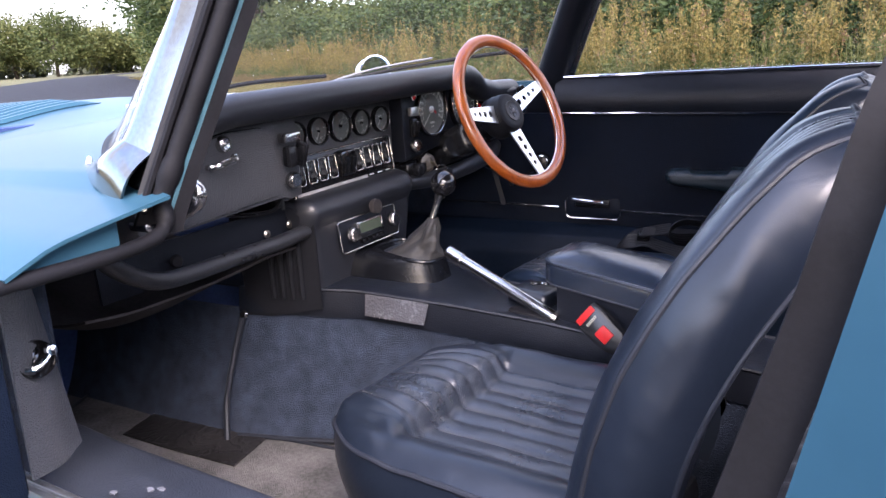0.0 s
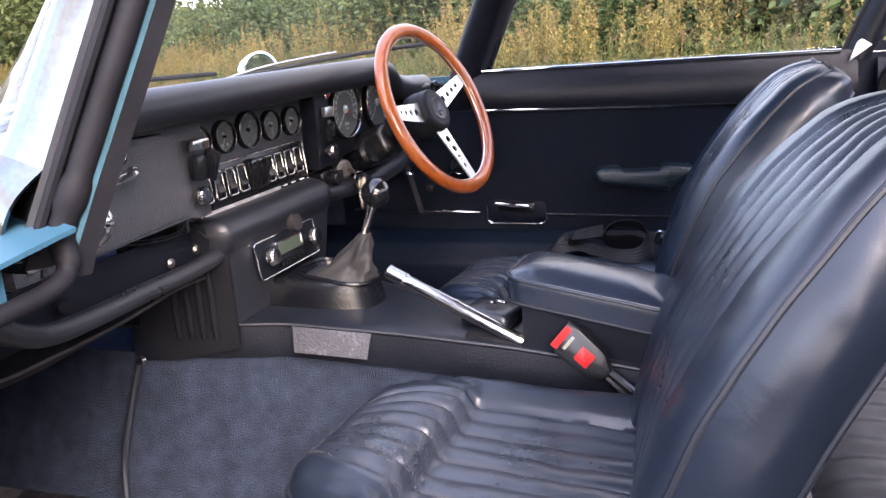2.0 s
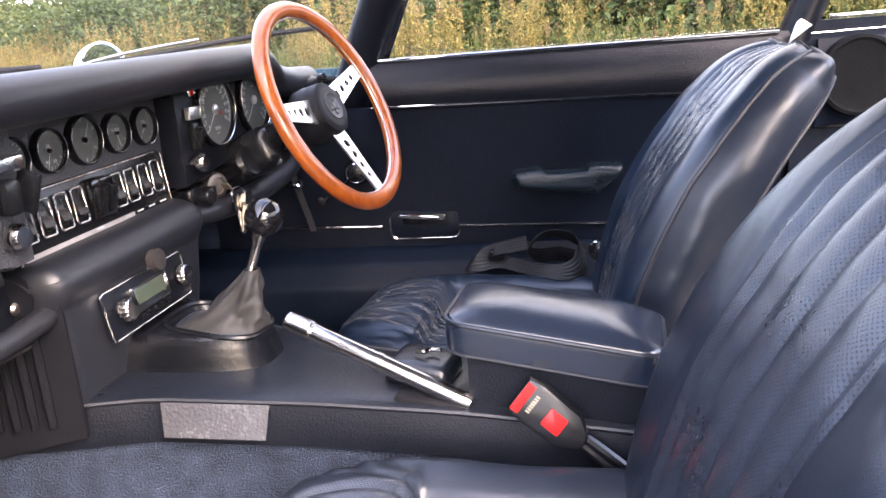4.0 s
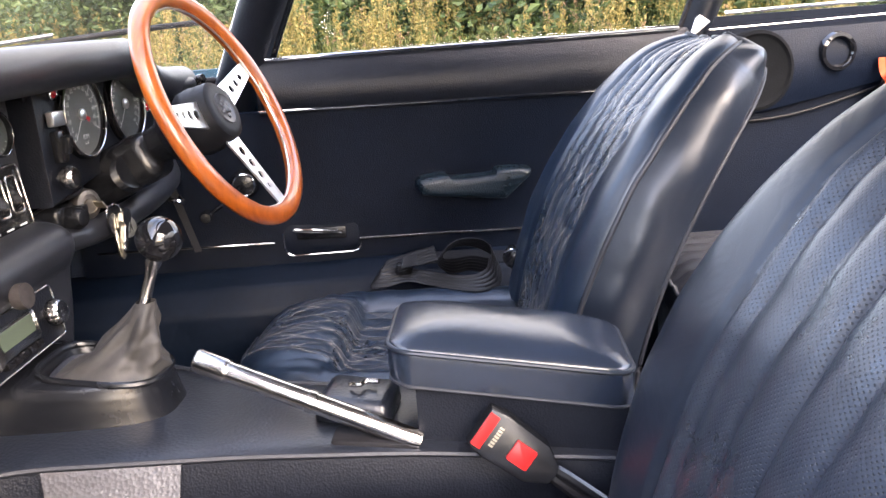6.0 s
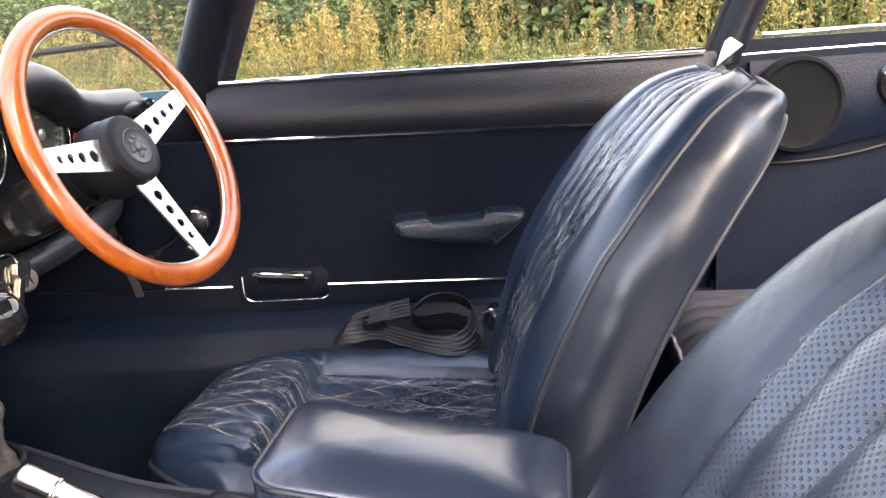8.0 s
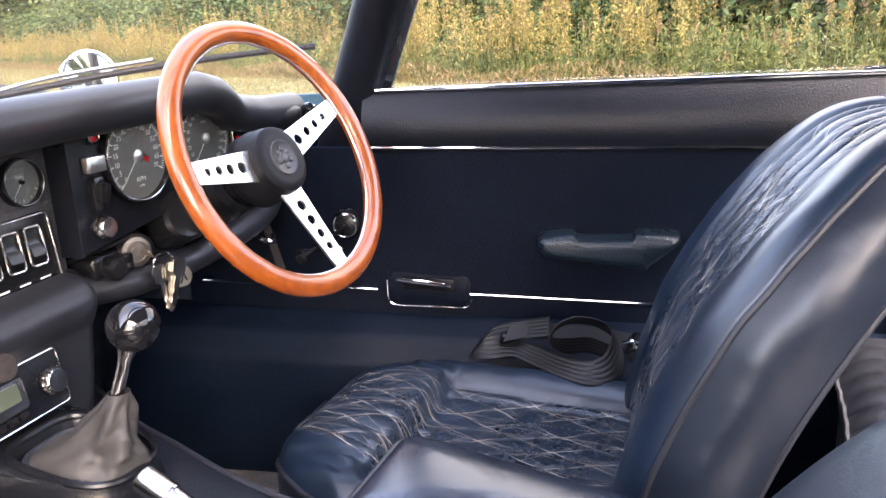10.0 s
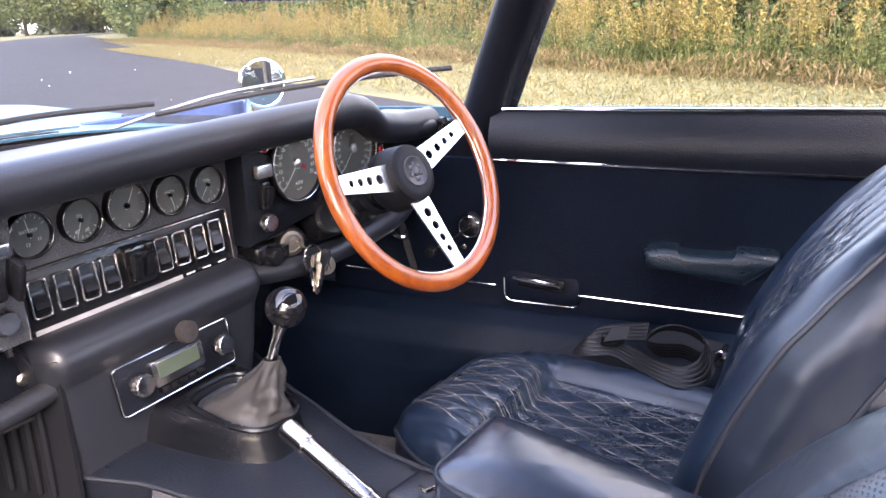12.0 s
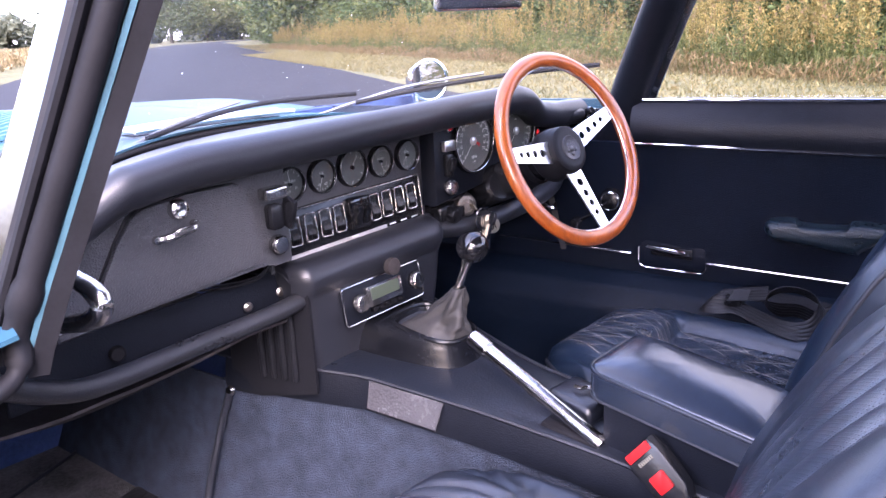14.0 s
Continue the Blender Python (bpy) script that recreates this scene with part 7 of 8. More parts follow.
def door_panels():
    u0, u1 = -0.36, 0.765
    trim_z = lambda u: lerp(0.796, 0.783, (u + 0.02) / 0.6)
    low_z = lambda u: lerp(0.564, 0.536, (u + 0.15) / 0.6)
    bm = B()

    def upper(a, b):
        u = lerp(-0.02, u1, a)
        z = lerp(trim_z(u), 0.876, b)
        return dp(u, -0.006 - 0.020 * math.sin(math.pi * b ** 0.8) * 0.8 + 0.012 * b, z)
    sheet(bm, upper, 40, 14, 0.01)
    part("upper_pad", bm, VINYL, far_door, "padded black grained vinyl top roll")
    bm = B()

    def lower(a, b):
        u = lerp(u0, u1, a)
        z = lerp(low_z(u), trim_z(u), b)
        return dp(u, 0.030 - 0.030 * b ** 1.5 + 0.002 * rough_noise(u * 6, z * 6, 3), z)
    sheet(bm, lower, 50, 20, 0.01)
    part("panel", bm, DOOR_VINYL, far_door, "flat navy-black vinyl door panel")
    bm = B()
    sheet(bm, lambda a, b: dp(lerp(u0, u1, a), 0.032, lerp(low_z(lerp(u0, u1, a)) - 0.045, low_z(lerp(u0, u1, a)), b)), 30, 4, 0.01)
    part("lower_band", bm, DOOR_VINYL, far_door)
    bm = B()
    tube(bm, [dp(u, -0.018, trim_z(u)) for u in np.linspace(-0.02, u1, 30)], 0.0028, 8)
    part("upper_strip", bm, CHROME, far_door, "narrow chrome strip")
    for a, b in ((-0.33, -0.025), (0.128, 0.60)):
        bm = B()
        tube(bm, [dp(u, 0.014, low_z(u)) for u in np.linspace(a, b, 16)], 0.0024, 8)
        part("lower_strip", bm, CHROME, far_door, "narrow chrome strip")
    # sill garnish under the glass
    bm = B()
    tube(bm, [dp(u, -0.008, 0.880) for u in np.linspace(0.0, 0.735, 20)], 0.0032, 8)
    part("glass_strip", bm, CHROME, far_door)
    # latch handle in its recess
    bm = B()
    outer = round_rect(-0.012, 0.529, 0.122, 0.584, 0.016)
    M = lambda u, v, w: dp(u + 0.006, 0.0205 - w, v + 0.004 - 0.03 * u)
    prism(bm, outer, M, 0.003, 0.001)
    rc = part("latch_recess", bm, DOOR_VINYL, far_door, "glossy black latch recess")
    bm = B()
    tube(bm, [M(u, v, 0.007) for u, v in round_rect(-0.014, 0.527, 0.124, 0.586, 0.016)][11:24], 0.0017, 8)
    part("recess_edge", bm, CHROME, rc)
    bm = B()
    tube(bm, smooth_path([M(0.005, 0.575, 0.016), M(0.03, 0.572, 0.020), M(0.08, 0.568, 0.020), M(0.095, 0.562, 0.012)], 5), 0.0048, 8, squash=0.6)
    rbox(bm, M(0.05, 0.566, 0.008), (0.10, 0.006, 0.022), 0.002)
    part("latch_lever", bm, PLASTIC, rc, "black lever with a bright edge")
    bm = B()
    tube(bm, [M(0.008, 0.578, 0.020), M(0.085, 0.5725, 0.024)], 0.0018, 6)
    part("lever_edge", bm, CHROME, rc)
    # arm pull
    bm = B()

    out = [(0.240, 0.650), (0.252, 0.657), (0.290, 0.660), (0.303, 0.652), (0.376, 0.652), (0.390, 0.661), (0.440, 0.658), (0.449, 0.652), (0.443, 0.640), (0.405, 0.608), (0.388, 0.604), (0.262, 0.622), (0.248, 0.626), (0.240, 0.636)]
    out = [(p.x, p.y) for p in smooth_path([(u, z, 0) for u, z in out], 4, True)]
    rings = []
    for w, k in ((0.012, 0.0), (-0.012, 0.0), (-0.020, 0.001), (-0.026, 0.0032), (-0.030, 0.0065), (-0.032, 0.011), (-0.0325, 0.016)):
        rings.append([bm.verts.new(dp(u + k * (0.345 - u) / 0.09, w, z + k * (0.636 - z) / 0.025)) for u, z in out])
    for p, q in zip(rings, rings[1:]):
        for k in range(len(out)):
            bm.faces.new((p[k], p[(k + 1) % len(out)], q[(k + 1) % len(out)], q[k]))
    bm.faces.new(rings[-1])
    part("arm_pull", bm, ARM_PULL, far_door, "padded dark blue arm pull")
    # window winder
    bm = B()
    c = dp(-0.062, -0.003, 0.674)
    nn = -DN
    lathe(bm, [(0, 0.0165), (0.017, 0.016), (0.021, 0.0135), (0.023, 0.008), (0.026, 0.0)], c, nn, 24)
    wd = part("window_winder", bm, PLASTIC, far_door, "black window winder with a chrome ring")
    bm = B()
    lathe(bm, [(0.0175, 0.0164), (0.0185, 0.0170), (0.0200, 0.0158)], c, nn, 24)
    part("ring", bm, CHROME, wd)
    bm = B()
    tube(bm, smooth_path([c + nn * 0.014, c + nn * 0.018 + DU * -0.04 + Vector((0, 0, -0.03)), c + nn * 0.020 + DU * -0.068 + Vector((0, 0, -0.046))], 5), 0.0065, 8, squash=0.6)
    lathe(bm, [(0, 0.026), (0.008, 0.025), (0.012, 0.016), (0.010, 0.0)], c + nn * 0.016 + DU * -0.068 + Vector((0, 0, -0.046)), nn, 16)
    part("crank", bm, PLASTIC, wd)
    # glass
    bm = B()
    sheet(bm, lambda a, b: dp(lerp(0.0 + 0.10 * b, 0.735 + 0.09 * b, a), 0.004 - 0.144 * b ** 1.3, lerp(0.87, 1.24, b)), 10, 6)
    g = part("door_glass", bm, GLASS, far_door, "clear raised side window")
    g.visible_shadow = False
    # outer skin
    bm = B()
    sheet(bm, lambda a, b: dp(lerp(u0, 0.80, a), 0.10 + 0.06 * math.sin(math.pi * b * 0.9), lerp(0.30, 0.87, b)), 8, 8, 0.004)
    part("outer_skin", bm, PAINT, far_door)


door_panels()


def far_side():
    t = thing("quarter_trim", dp(0.9, 0.0, 0.5), "black vinyl rear quarter trim", "trim panel")
    bm = B()

    def quarter(a, b):
        u = lerp(0.765, 2.0, a)
        return dp(u, 0.004 + 0.004 * math.sin(math.pi * b) - 0.1 * max(0, a - 0.6), lerp(0.44, 0.895, b))
    sheet(bm, quarter, 30, 16, 0.01)
    part("panel", bm, DOOR_VINYL, t)
    bm = B()
    sheet(bm, lambda a, b: dp(lerp(0.80, 1.35, a), -0.012 - 0.012 * math.sin(math.pi * b), lerp(0.705 + 0.09 * a, 0.86, b)), 20, 12, 0.01)
    part("upper_panel", bm, DOOR_VINYL, t)
    bm = B()
    tube(bm, smooth_path([dp(0.80, -0.004, 0.700), dp(0.95, -0.010, 0.705), dp(1.1, -0.010, 0.735), dp(1.3, -0.010, 0.79)], 6), 0.0025, 8)
    part("seam_piping", bm, MATT_BLACK, t)
    bm = B()
    tube(bm, [dp(u, -0.004, 0.872 + 0.012 * (u - 0.75)) for u in np.linspace(0.765, 1.9, 20)], 0.0022, 8)
    part("upper_strip", bm, DULL_CHROME, t, "narrow dull chrome strip")
    bm = B()
    tube(bm, [dp(u, 0.006, 0.900 + 0.01 * (u - 0.8)) for u in np.linspace(0.83, 1.9, 20)], 0.0035, 8)
    part("window_strip", bm, CHROME, t)
    bm = B()
    lathe(bm, [(0, 0.008), (0.030, 0.008), (0.060, 0.008), (0.062, 0.0085), (0.066, 0.012), (0.072, 0.010), (0.074, 0.0)], dp(du_of_x(1.045), -0.034, 0.795), -DN, 36)
    sp = part("speaker_grille", bm, SPEAKER_CLOTH, t, "round black loudspeaker grille")
    bm = B()
    lathe(bm, [(0.022, -0.012), (0.024, 0.004), (0.028, 0.009), (0.034, 0.008), (0.037, 0.0)], dp(du_of_x(1.205), -0.032, 0.817), -DN, 30)
    gr = part("belt_outlet", bm, GLOSS_BLACK, t, "round glossy black outlet ring")
    bm = B()
    lathe(bm, [(0.0, -0.008), (0.023, -0.008)], dp(du_of_x(1.205), -0.034, 0.817), -DN, 24)
    part("outlet_back", bm, DULL_CHROME, gr)
    # posts
    bm = B()

    def post(a, b):
        z = lerp(0.86, 1.24, a)
        x = lerp(0.925, 0.985, b) + 0.45 * (z - 0.88) * 0.9
        return dp(du_of_x(x), 0.004 - 0.02 * math.sin(math.pi * b) - 0.10 * max(0, z - 0.9) ** 1.3, z)
    sheet(bm, post, 10, 8, 0.012)
    part("rear_post", bm, VINYL, t, "black vinyl window post")
    bm = B()
    tube(bm, [post(k / 10, -0.05) for k in range(11)], 0.005, 8)
    part("window_channel", bm, RUBBER, t)
    bm = B()
    prism(bm, [(0.925, 0.858), (0.965, 0.888), (0.945, 0.900), (0.938, 0.895)], lambda u, v, w: dp(du_of_x(u), -0.022 - w, v), 0.004, 0.001)
    part("corner_piece", bm, ALU, t, "bright triangular corner piece")
    bm = B()
    sheet(bm, lambda a, b: dp(lerp(0.85 + 0.12 * b, 1.9, a), 0.006 - 0.20 * b ** 1.4, lerp(0.89, 1.23, b)), 8, 6)
    g = part("quarter_glass", bm, GLASS, t, "clear rear quarter window")
    g.visible_shadow = False
    # inner sill roll
    bm = B()
    prof = [(0.060, 0.530), (0.020, 0.520), (-0.020, 0.495), (-0.045, 0.455), (-0.055, 0.40), (-0.055, 0.25)]

    def roll(a, b):
        u = lerp(-0.50, 0.90, a)
        i = min(int(b * 5), 4)
        k = b * 5 - i
        n, z = lerp(prof[i][0], prof[i + 1][0], k), lerp(prof[i][1], prof[i + 1][1], k)
        return dp(u, n + 0.004 * rough_noise(u * 7, z * 7, 9), z - 0.03 * u - 0.006)
    sheet(bm, roll, 50, 30, 0.004)
    part("sill_roll", bm, ROLL_LEATHER, t, "creased navy-black leather sill roll")
    bm = B()
    sheet(bm, lambda a, b: dp(lerp(0.70, 2.0, a), 0.06, lerp(0.22, 0.50, b)), 6, 3, 0.01)
    part("lower_panel", bm, DOOR_VINYL, t)
    bm = B()
    sheet(bm, lambda a, b: dp(lerp(0.70, 0.86, a), 0.052, lerp(0.24, 0.885, b)), 3, 6, 0.008)
    part("door_pillar", bm, RUBBER, t)
    # footwell side behind the dash
    bm = B()
    sheet(bm, lambda a, b: dp(lerp(-0.85, -0.30, a), 0.045, lerp(0.25, 0.86, b)), 4, 4, 0.01)
    part("footwell_side", bm, CARPET, t)


far_side()
# ---- small things in the cabin ----
def seat_buckle():
    d = Vector((0.100, -0.010, -0.078)).normalized()
    c = Vector((0.569, -0.058, 0.513))
    side = Vector((0, -1, 0.25)).normalized()
    s = (side - d * side.dot(d)).normalized()
    u = d.cross(s)
    R = Matrix((d, u, s)).transposed()
    t = thing("belt_buckle", c, "black seat belt buckle with red release button", "seat belt")
    to = lambda a, b, w: c + R @ Vector((a * 0.82, b * 0.82, w))
    bm = B()
    prism(bm, [(-0.052, -0.026), (-0.030, -0.030), (0.030, -0.027), (0.055, -0.012), (0.058, 0.0), (0.055, 0.012), (0.030, 0.027), (-0.030, 0.030), (-0.052, 0.026)], lambda a, b, w: to(a, b, w - 0.010), 0.022, 0.005)
    part("body", bm, PLASTIC, t)
    bm = B()
    prism(bm, round_rect(-0.006, -0.013, 0.022, 0.013, 0.002), lambda a, b, w: to(a, b, w + 0.010), 0.006, 0.001)
    part("release_button", bm, RED, t, "red release button")
    bm = B()
    prism(bm, round_rect(-0.050, -0.022, -0.037, 0.022, 0.001), lambda a, b, w: to(a, b, w + 0.010), 0.004, 0.001)
    part("tongue_slot", bm, RED, t, "red edged tongue slot")
    bm = B()
    for k in range(7):
        prism(bm, [(-0.031, -0.014 + 0.004 * k), (-0.025, -0.014 + 0.004 * k), (-0.025, -0.0112 + 0.004 * k), (-0.031, -0.0112 + 0.004 * k)], lambda a, b, w: to(a, b, w + 0.0117), 0.0006)
    part("label_bars", bm, BRASS, t)
    bm = B()
    tube(bm, smooth_path([to(0.05, 0.004, 0), to(0.085, 0.006, -0.002), to(0.14, 0.008, -0.004), to(0.18, 0.010, -0.01)], 5), 0.006, 8)
    tube(bm, smooth_path([to(0.05, -0.005, 0), to(0.085, -0.006, -0.002), to(0.14, -0.006, -0.004), to(0.18, -0.006, -0.01)], 5), 0.006, 8)
    part("stalk", bm, PLASTIC, t, "black sleeved buckle stalk")


seat_buckle()


def ribbed(bm, P, width, sides):
    """A strap with five lengthwise ribs on both faces."""
    rows = []
    for i, p in enumerate(P):
        d = (P[min(i + 1, len(P) - 1)] - P[max(i - 1, 0)]).normalized()
        s = sides[i].normalized()
        nrm = d.cross(s).normalized()
        ring = [(-1 + 0.1 * k, 0.0013 if k % 4 in (1, 2, 3) else 0.0005) for k in range(21)]
        ring += [(u, -h) for u, h in reversed(ring)]
        rows.append([bm.verts.new(p + s * (width / 2 * u) + nrm * h) for u, h in ring])
    n = len(rows[0])
    for a, b in zip(rows, rows[1:]):
        for k in range(n):
            bm.faces.new((a[k], a[(k + 1) % n], b[(k + 1) % n], b[k]))
    bm.faces.new(rows[0][::-1])
    bm.faces.new(rows[-1])


def driver_belt():
    """Loosely folded webbing on the far side of the driver's cushion."""
    t = thing("seat_belt", (0.52, 0.55, 0.50), "black seat belt webbing folded loosely on the driver's seat", "seat belt")
    z0 = 0.492
    bm = B()
    lie, roll, stand = (-0.2, 0.85, 0.45), (0.30, -0.75, 0.55), (0.15, -0.5, 0.85)
    pts = [(0.457, 0.609, 0.527, lie), (0.416, 0.612, 0.517, lie), (0.379, 0.606, 0.508, lie), (0.356, 0.594, 0.500, (0.4, 0.7, 0.6)), (0.352, 0.578, 0.494, (0.5, 0.4, 0.75)), (0.372, 0.578, 0.497, (0.1, 0.6, 0.75)),
           (0.404, 0.590, 0.496, lie), (0.440, 0.578, 0.491, lie), (0.490, 0.551, 0.489, lie), (0.532, 0.540, 0.489, (-0.3, 0.7, 0.55)), (0.556, 0.558, 0.493, (-0.5, 0.3, 0.75)), (0.563, 0.580, 0.508, (-0.4, -0.3, 0.8)),
           (0.556, 0.590, 0.530, (-0.1, -0.7, 0.7)), (0.530, 0.588, 0.547, roll), (0.497, 0.584, 0.549, roll), (0.474, 0.575, 0.538, roll), (0.467, 0.575, 0.520, roll), (0.487, 0.582, 0.509, stand), (0.518, 0.594, 0.509, stand), (0.548, 0.585, 0.505, stand)]
    p = smooth_path([q[:3] for q in pts], 6)
    sides = smooth_path([q[3] for q in pts], 6)
    ribbed(bm, p, 0.038, [Vector(v) for v in sides])
    part("webbing", bm, WEBBING, t, "ribbed black webbing loop")
    bm = B()
    p = smooth_path([(0.40, 0.575, z0 + 0.030), (0.43, 0.615, z0 + 0.024), (0.47, 0.622, z0 + 0.022), (0.52, 0.622, z0 + 0.022), (0.59, 0.61, z0 + 0.020)], 6)
    ribbon(bm, p, 0.032, 0.0018, (0.05, 0.9, 0.4))
    part("webbing_tail", bm, WEBBING, t)
    bm = B()
    rbox(bm, (0.400, 0.590, z0 + 0.014), (0.030, 0.014, 0.022), 0.004, rot=Euler((0.3, 0.2, 0.4)).to_matrix())
    part("tongue", bm, PLASTIC, t)
    bm = B()
    rbox(bm, (0.60, 0.56, z0 + 0.030), (0.045, 0.04, 0.034), 0.010, 3, rot=Euler((0.2, 0.5, 0.3)).to_matrix())
    part("anchor", bm, PLASTIC, t, "black plastic anchor")
    bm = B()
    tube(bm, smooth_path([(0.578, 0.537, z0 + 0.050), (0.592, 0.530, z0 + 0.056), (0.606, 0.534, z0 + 0.050)], 4), 0.0022, 6)
    part("anchor_slot", bm, CHROME, t)


driver_belt()


def rear_belt():
    t = thing("hanging_belt", dp(1.12, -0.03, 0.6), "black hanging seat belt with an orange tag", "seat belt")
    bm = B()
    p = smooth_path([dp(1.23, -0.030, 0.88), dp(1.20, -0.034, 0.84), dp(1.155, -0.036, 0.77), dp(1.135, -0.034, 0.70), dp(1.125, -0.030, 0.60), dp(1.12, -0.028, 0.46)], 6)
    ribbon(bm, p, 0.050, 0.002, DU)
    part("webbing", bm, WEBBING, t)
    bm = B()
    rbox(bm, dp(1.225, -0.040, 0.862), (0.055, 0.016, 0.035), 0.005)
    part("guide", bm, PLASTIC, t)
    bm = B()
    p = smooth_path([dp(1.119, -0.040, 0.800), dp(1.121, -0.042, 0.775), dp(1.132, -0.046, 0.755), dp(1.140, -0.052, 0.745)], 5)
    ribbon(bm, p, 0.014, 0.0015, DU)
    tri = prism(bm, [(-0.006, 0.0), (0.022, 0.002), (0.010, 0.030), (0.002, 0.034)], lambda u, v, w: dp(1.124 + u, -0.050 - w, 0.742 + v), 0.0015)
    part("tag", bm, ORANGE, t, "bright orange tag")


rear_belt()


def ignition():
    t = thing("ignition_switch", (0.03, 0.25, 0.72), "ignition switch below the dash", "switch")
    bm = B()
    tube(bm, [(-0.06, 0.30, 0.728), (0.0, 0.268, 0.722), (0.026, 0.256, 0.720)], [0.022, 0.022, 0.021], 18)
    part("barrel", bm, MATT_BLACK, t)
    bm = B()
    n = Vector((0.9, -0.42, 0.05))
    lathe(bm, [(0, 0.008), (0.006, 0.0085), (0.0065, 0.006), (0.0125, 0.006), (0.013, 0.009), (0.018, 0.008), (0.0205, 0.004), (0.021, -0.006)], (0.030, 0.246, 0.722), n, 24)
    part("lock_face", bm, SCREW, t, "dull metal lock face")
    bm = B()
    rbox(bm, (0.0, 0.215, 0.712), (0.05, 0.06, 0.036), 0.008, 3)
    lathe(bm, [(0.014, 0), (0.014, 0.02), (0.010, 0.026), (0, 0.027)], (0.022, 0.208, 0.712), (1, -0.2, 0), 18)
    rbox(bm, (0.03, 0.226, 0.715), (0.02, 0.016, 0.02), 0.003)
    part("bracket", bm, PLASTIC, t)
    bm = B()
    tube(bm, smooth_path([(-0.02, 0.18, 0.72), (0.02, 0.20, 0.735), (0.03, 0.24, 0.742), (0.0, 0.30, 0.76)], 6), 0.0025, 6)
    part("wire", bm, RUBBER, t)
    k = thing("key_bunch", (0.045, 0.262, 0.675), "bunch of keys with a round fob in the ignition", "keys")
    bm = B()
    rbox(bm, (0.045, 0.250, 0.720), (0.024, 0.003, 0.012), 0.001, rot=Euler((0.6, 0, -0.4)).to_matrix())
    part("ignition_key", bm, BRASS, k)
    bm = B()
    C = Vector((0.058, 0.262, 0.703))
    tube(bm, [C + Vector((0.004 * math.cos(q), 0.013 * math.cos(q), 0.014 * math.sin(q))) for q in np.linspace(0, 2 * math.pi, 24, endpoint=False)], 0.0012, 6, closed=True)
    part("ring", bm, CHROME, k)
    for j, (dy, dz, ang) in enumerate(((-0.006, -0.016, 6), (0.004, -0.018, -8), (0.010, -0.014, -16))):
        bm = B()
        M = Matrix.Translation(C + Vector((0.003 * j, dy * 1.6, dz))) @ Matrix.Rotation(radians(ang * 1.5), 4, 'X') @ Matrix.Scale(1.12, 4)
        to = lambda u, v, w: M @ Vector((w, u, v))
        prism(bm, [(-0.010, -0.002), (-0.011, 0.010), (-0.006, 0.016), (0.006, 0.016), (0.011, 0.010), (0.010, -0.002), (0.004, -0.006), (0.004, -0.036), (0.0, -0.040), (-0.004, -0.036), (-0.003, -0.030), (-0.0045, -0.027), (-0.003, -0.022), (-0.0045, -0.018), (-0.004, -0.006)], to, 0.002)
        part("key", bm, DULL_CHROME if j != 1 else BRASS, k)
    bm = B()
    lathe(bm, [(0, 0.002), (0.013, 0.002), (0.015, 0.0), (0.013, -0.002), (0, -0.002)], C + Vector((0.004, 0.024, -0.024)), (0.9, -0.4, 0.1), 24)
    part("fob", bm, BRASS, k, "round pale fob")
    bm = B()
    f = C + Vector((0.0065, 0.0232, -0.024))
    for s in (-1, 1):
        tube(bm, [f + Vector((0.0015, s * 0.006, -0.007)), f + Vector((0.0015, 0, 0.007))], 0.0012, 5)
    part("fob_mark", bm, GLOSS_BLACK, k)


ignition()


def column_fittings():
    t = thing("column_switches", (0.06, 0.36, 0.76), "black column shroud with an indicator stalk", "switch")
    bm = B()
    rbox(bm, (0.05, 0.335, 0.752), (0.12, 0.075, 0.07), 0.02, 3, rot=Euler((0, radians(-23), 0)).to_matrix())
    part("shroud", bm, PLASTIC, t)
    bm = B()
    tube(bm, smooth_path([(0.085, 0.36, 0.765), (0.10, 0.42, 0.770), (0.11, 0.47, 0.775)], 5), 0.005, 8)
    part("stalk", bm, PLASTIC, t)
    bm = B()
    lathe(bm, [(0.022 + (0.0015 if i % 2 else 0), 0.002 * i) for i in range(8)] + [(0, 0.016)], (0.060, 0.300, 0.748), (0.9, -0.2, 0.35), 26)
    part("ribbed_nut", bm, PLASTIC, t)
    u = thing("under_dash_panel", (0.0, 0.35, 0.68), "black padded rail under the driver's dash", "panel")
    bm = B()
    tube(bm, smooth_path([(0.0, 0.165, 0.690), (0.03, 0.24, 0.685), (0.045, 0.36, 0.690), (0.04, 0.50, 0.705), (0.0, 0.60, 0.72)], 8), 0.018, 12)
    part("rail", bm, PAD, u)
    bm = B()
    sheet(bm, lambda a, b: Vector((-0.02 - 0.1 * b, lerp(0.165, 0.62, a), lerp(0.70, 0.775, b))), 10, 4, 0.006)
    part("panel", bm, MATT_BLACK, u)
    s = thing("release_handle", (0.05, 0.50, 0.62), "flat grey metal strut below the dash", "handle")
    bm = B()
    ribbon(bm, [(0.035, 0.520, 0.690), (0.045, 0.525, 0.64), (0.060, 0.530, 0.575)], 0.012, 0.004, (0.8, 0.6, 0))
    part("strut", bm, MATT_BLACK, s)
    bm = B()
    tube(bm, smooth_path([(0.03, 0.49, 0.682), (0.05, 0.485, 0.674), (0.06, 0.50, 0.668), (0.05, 0.515, 0.674)], 4), 0.004, 6)
    part("hook", bm, CHROME, s)


column_fittings()

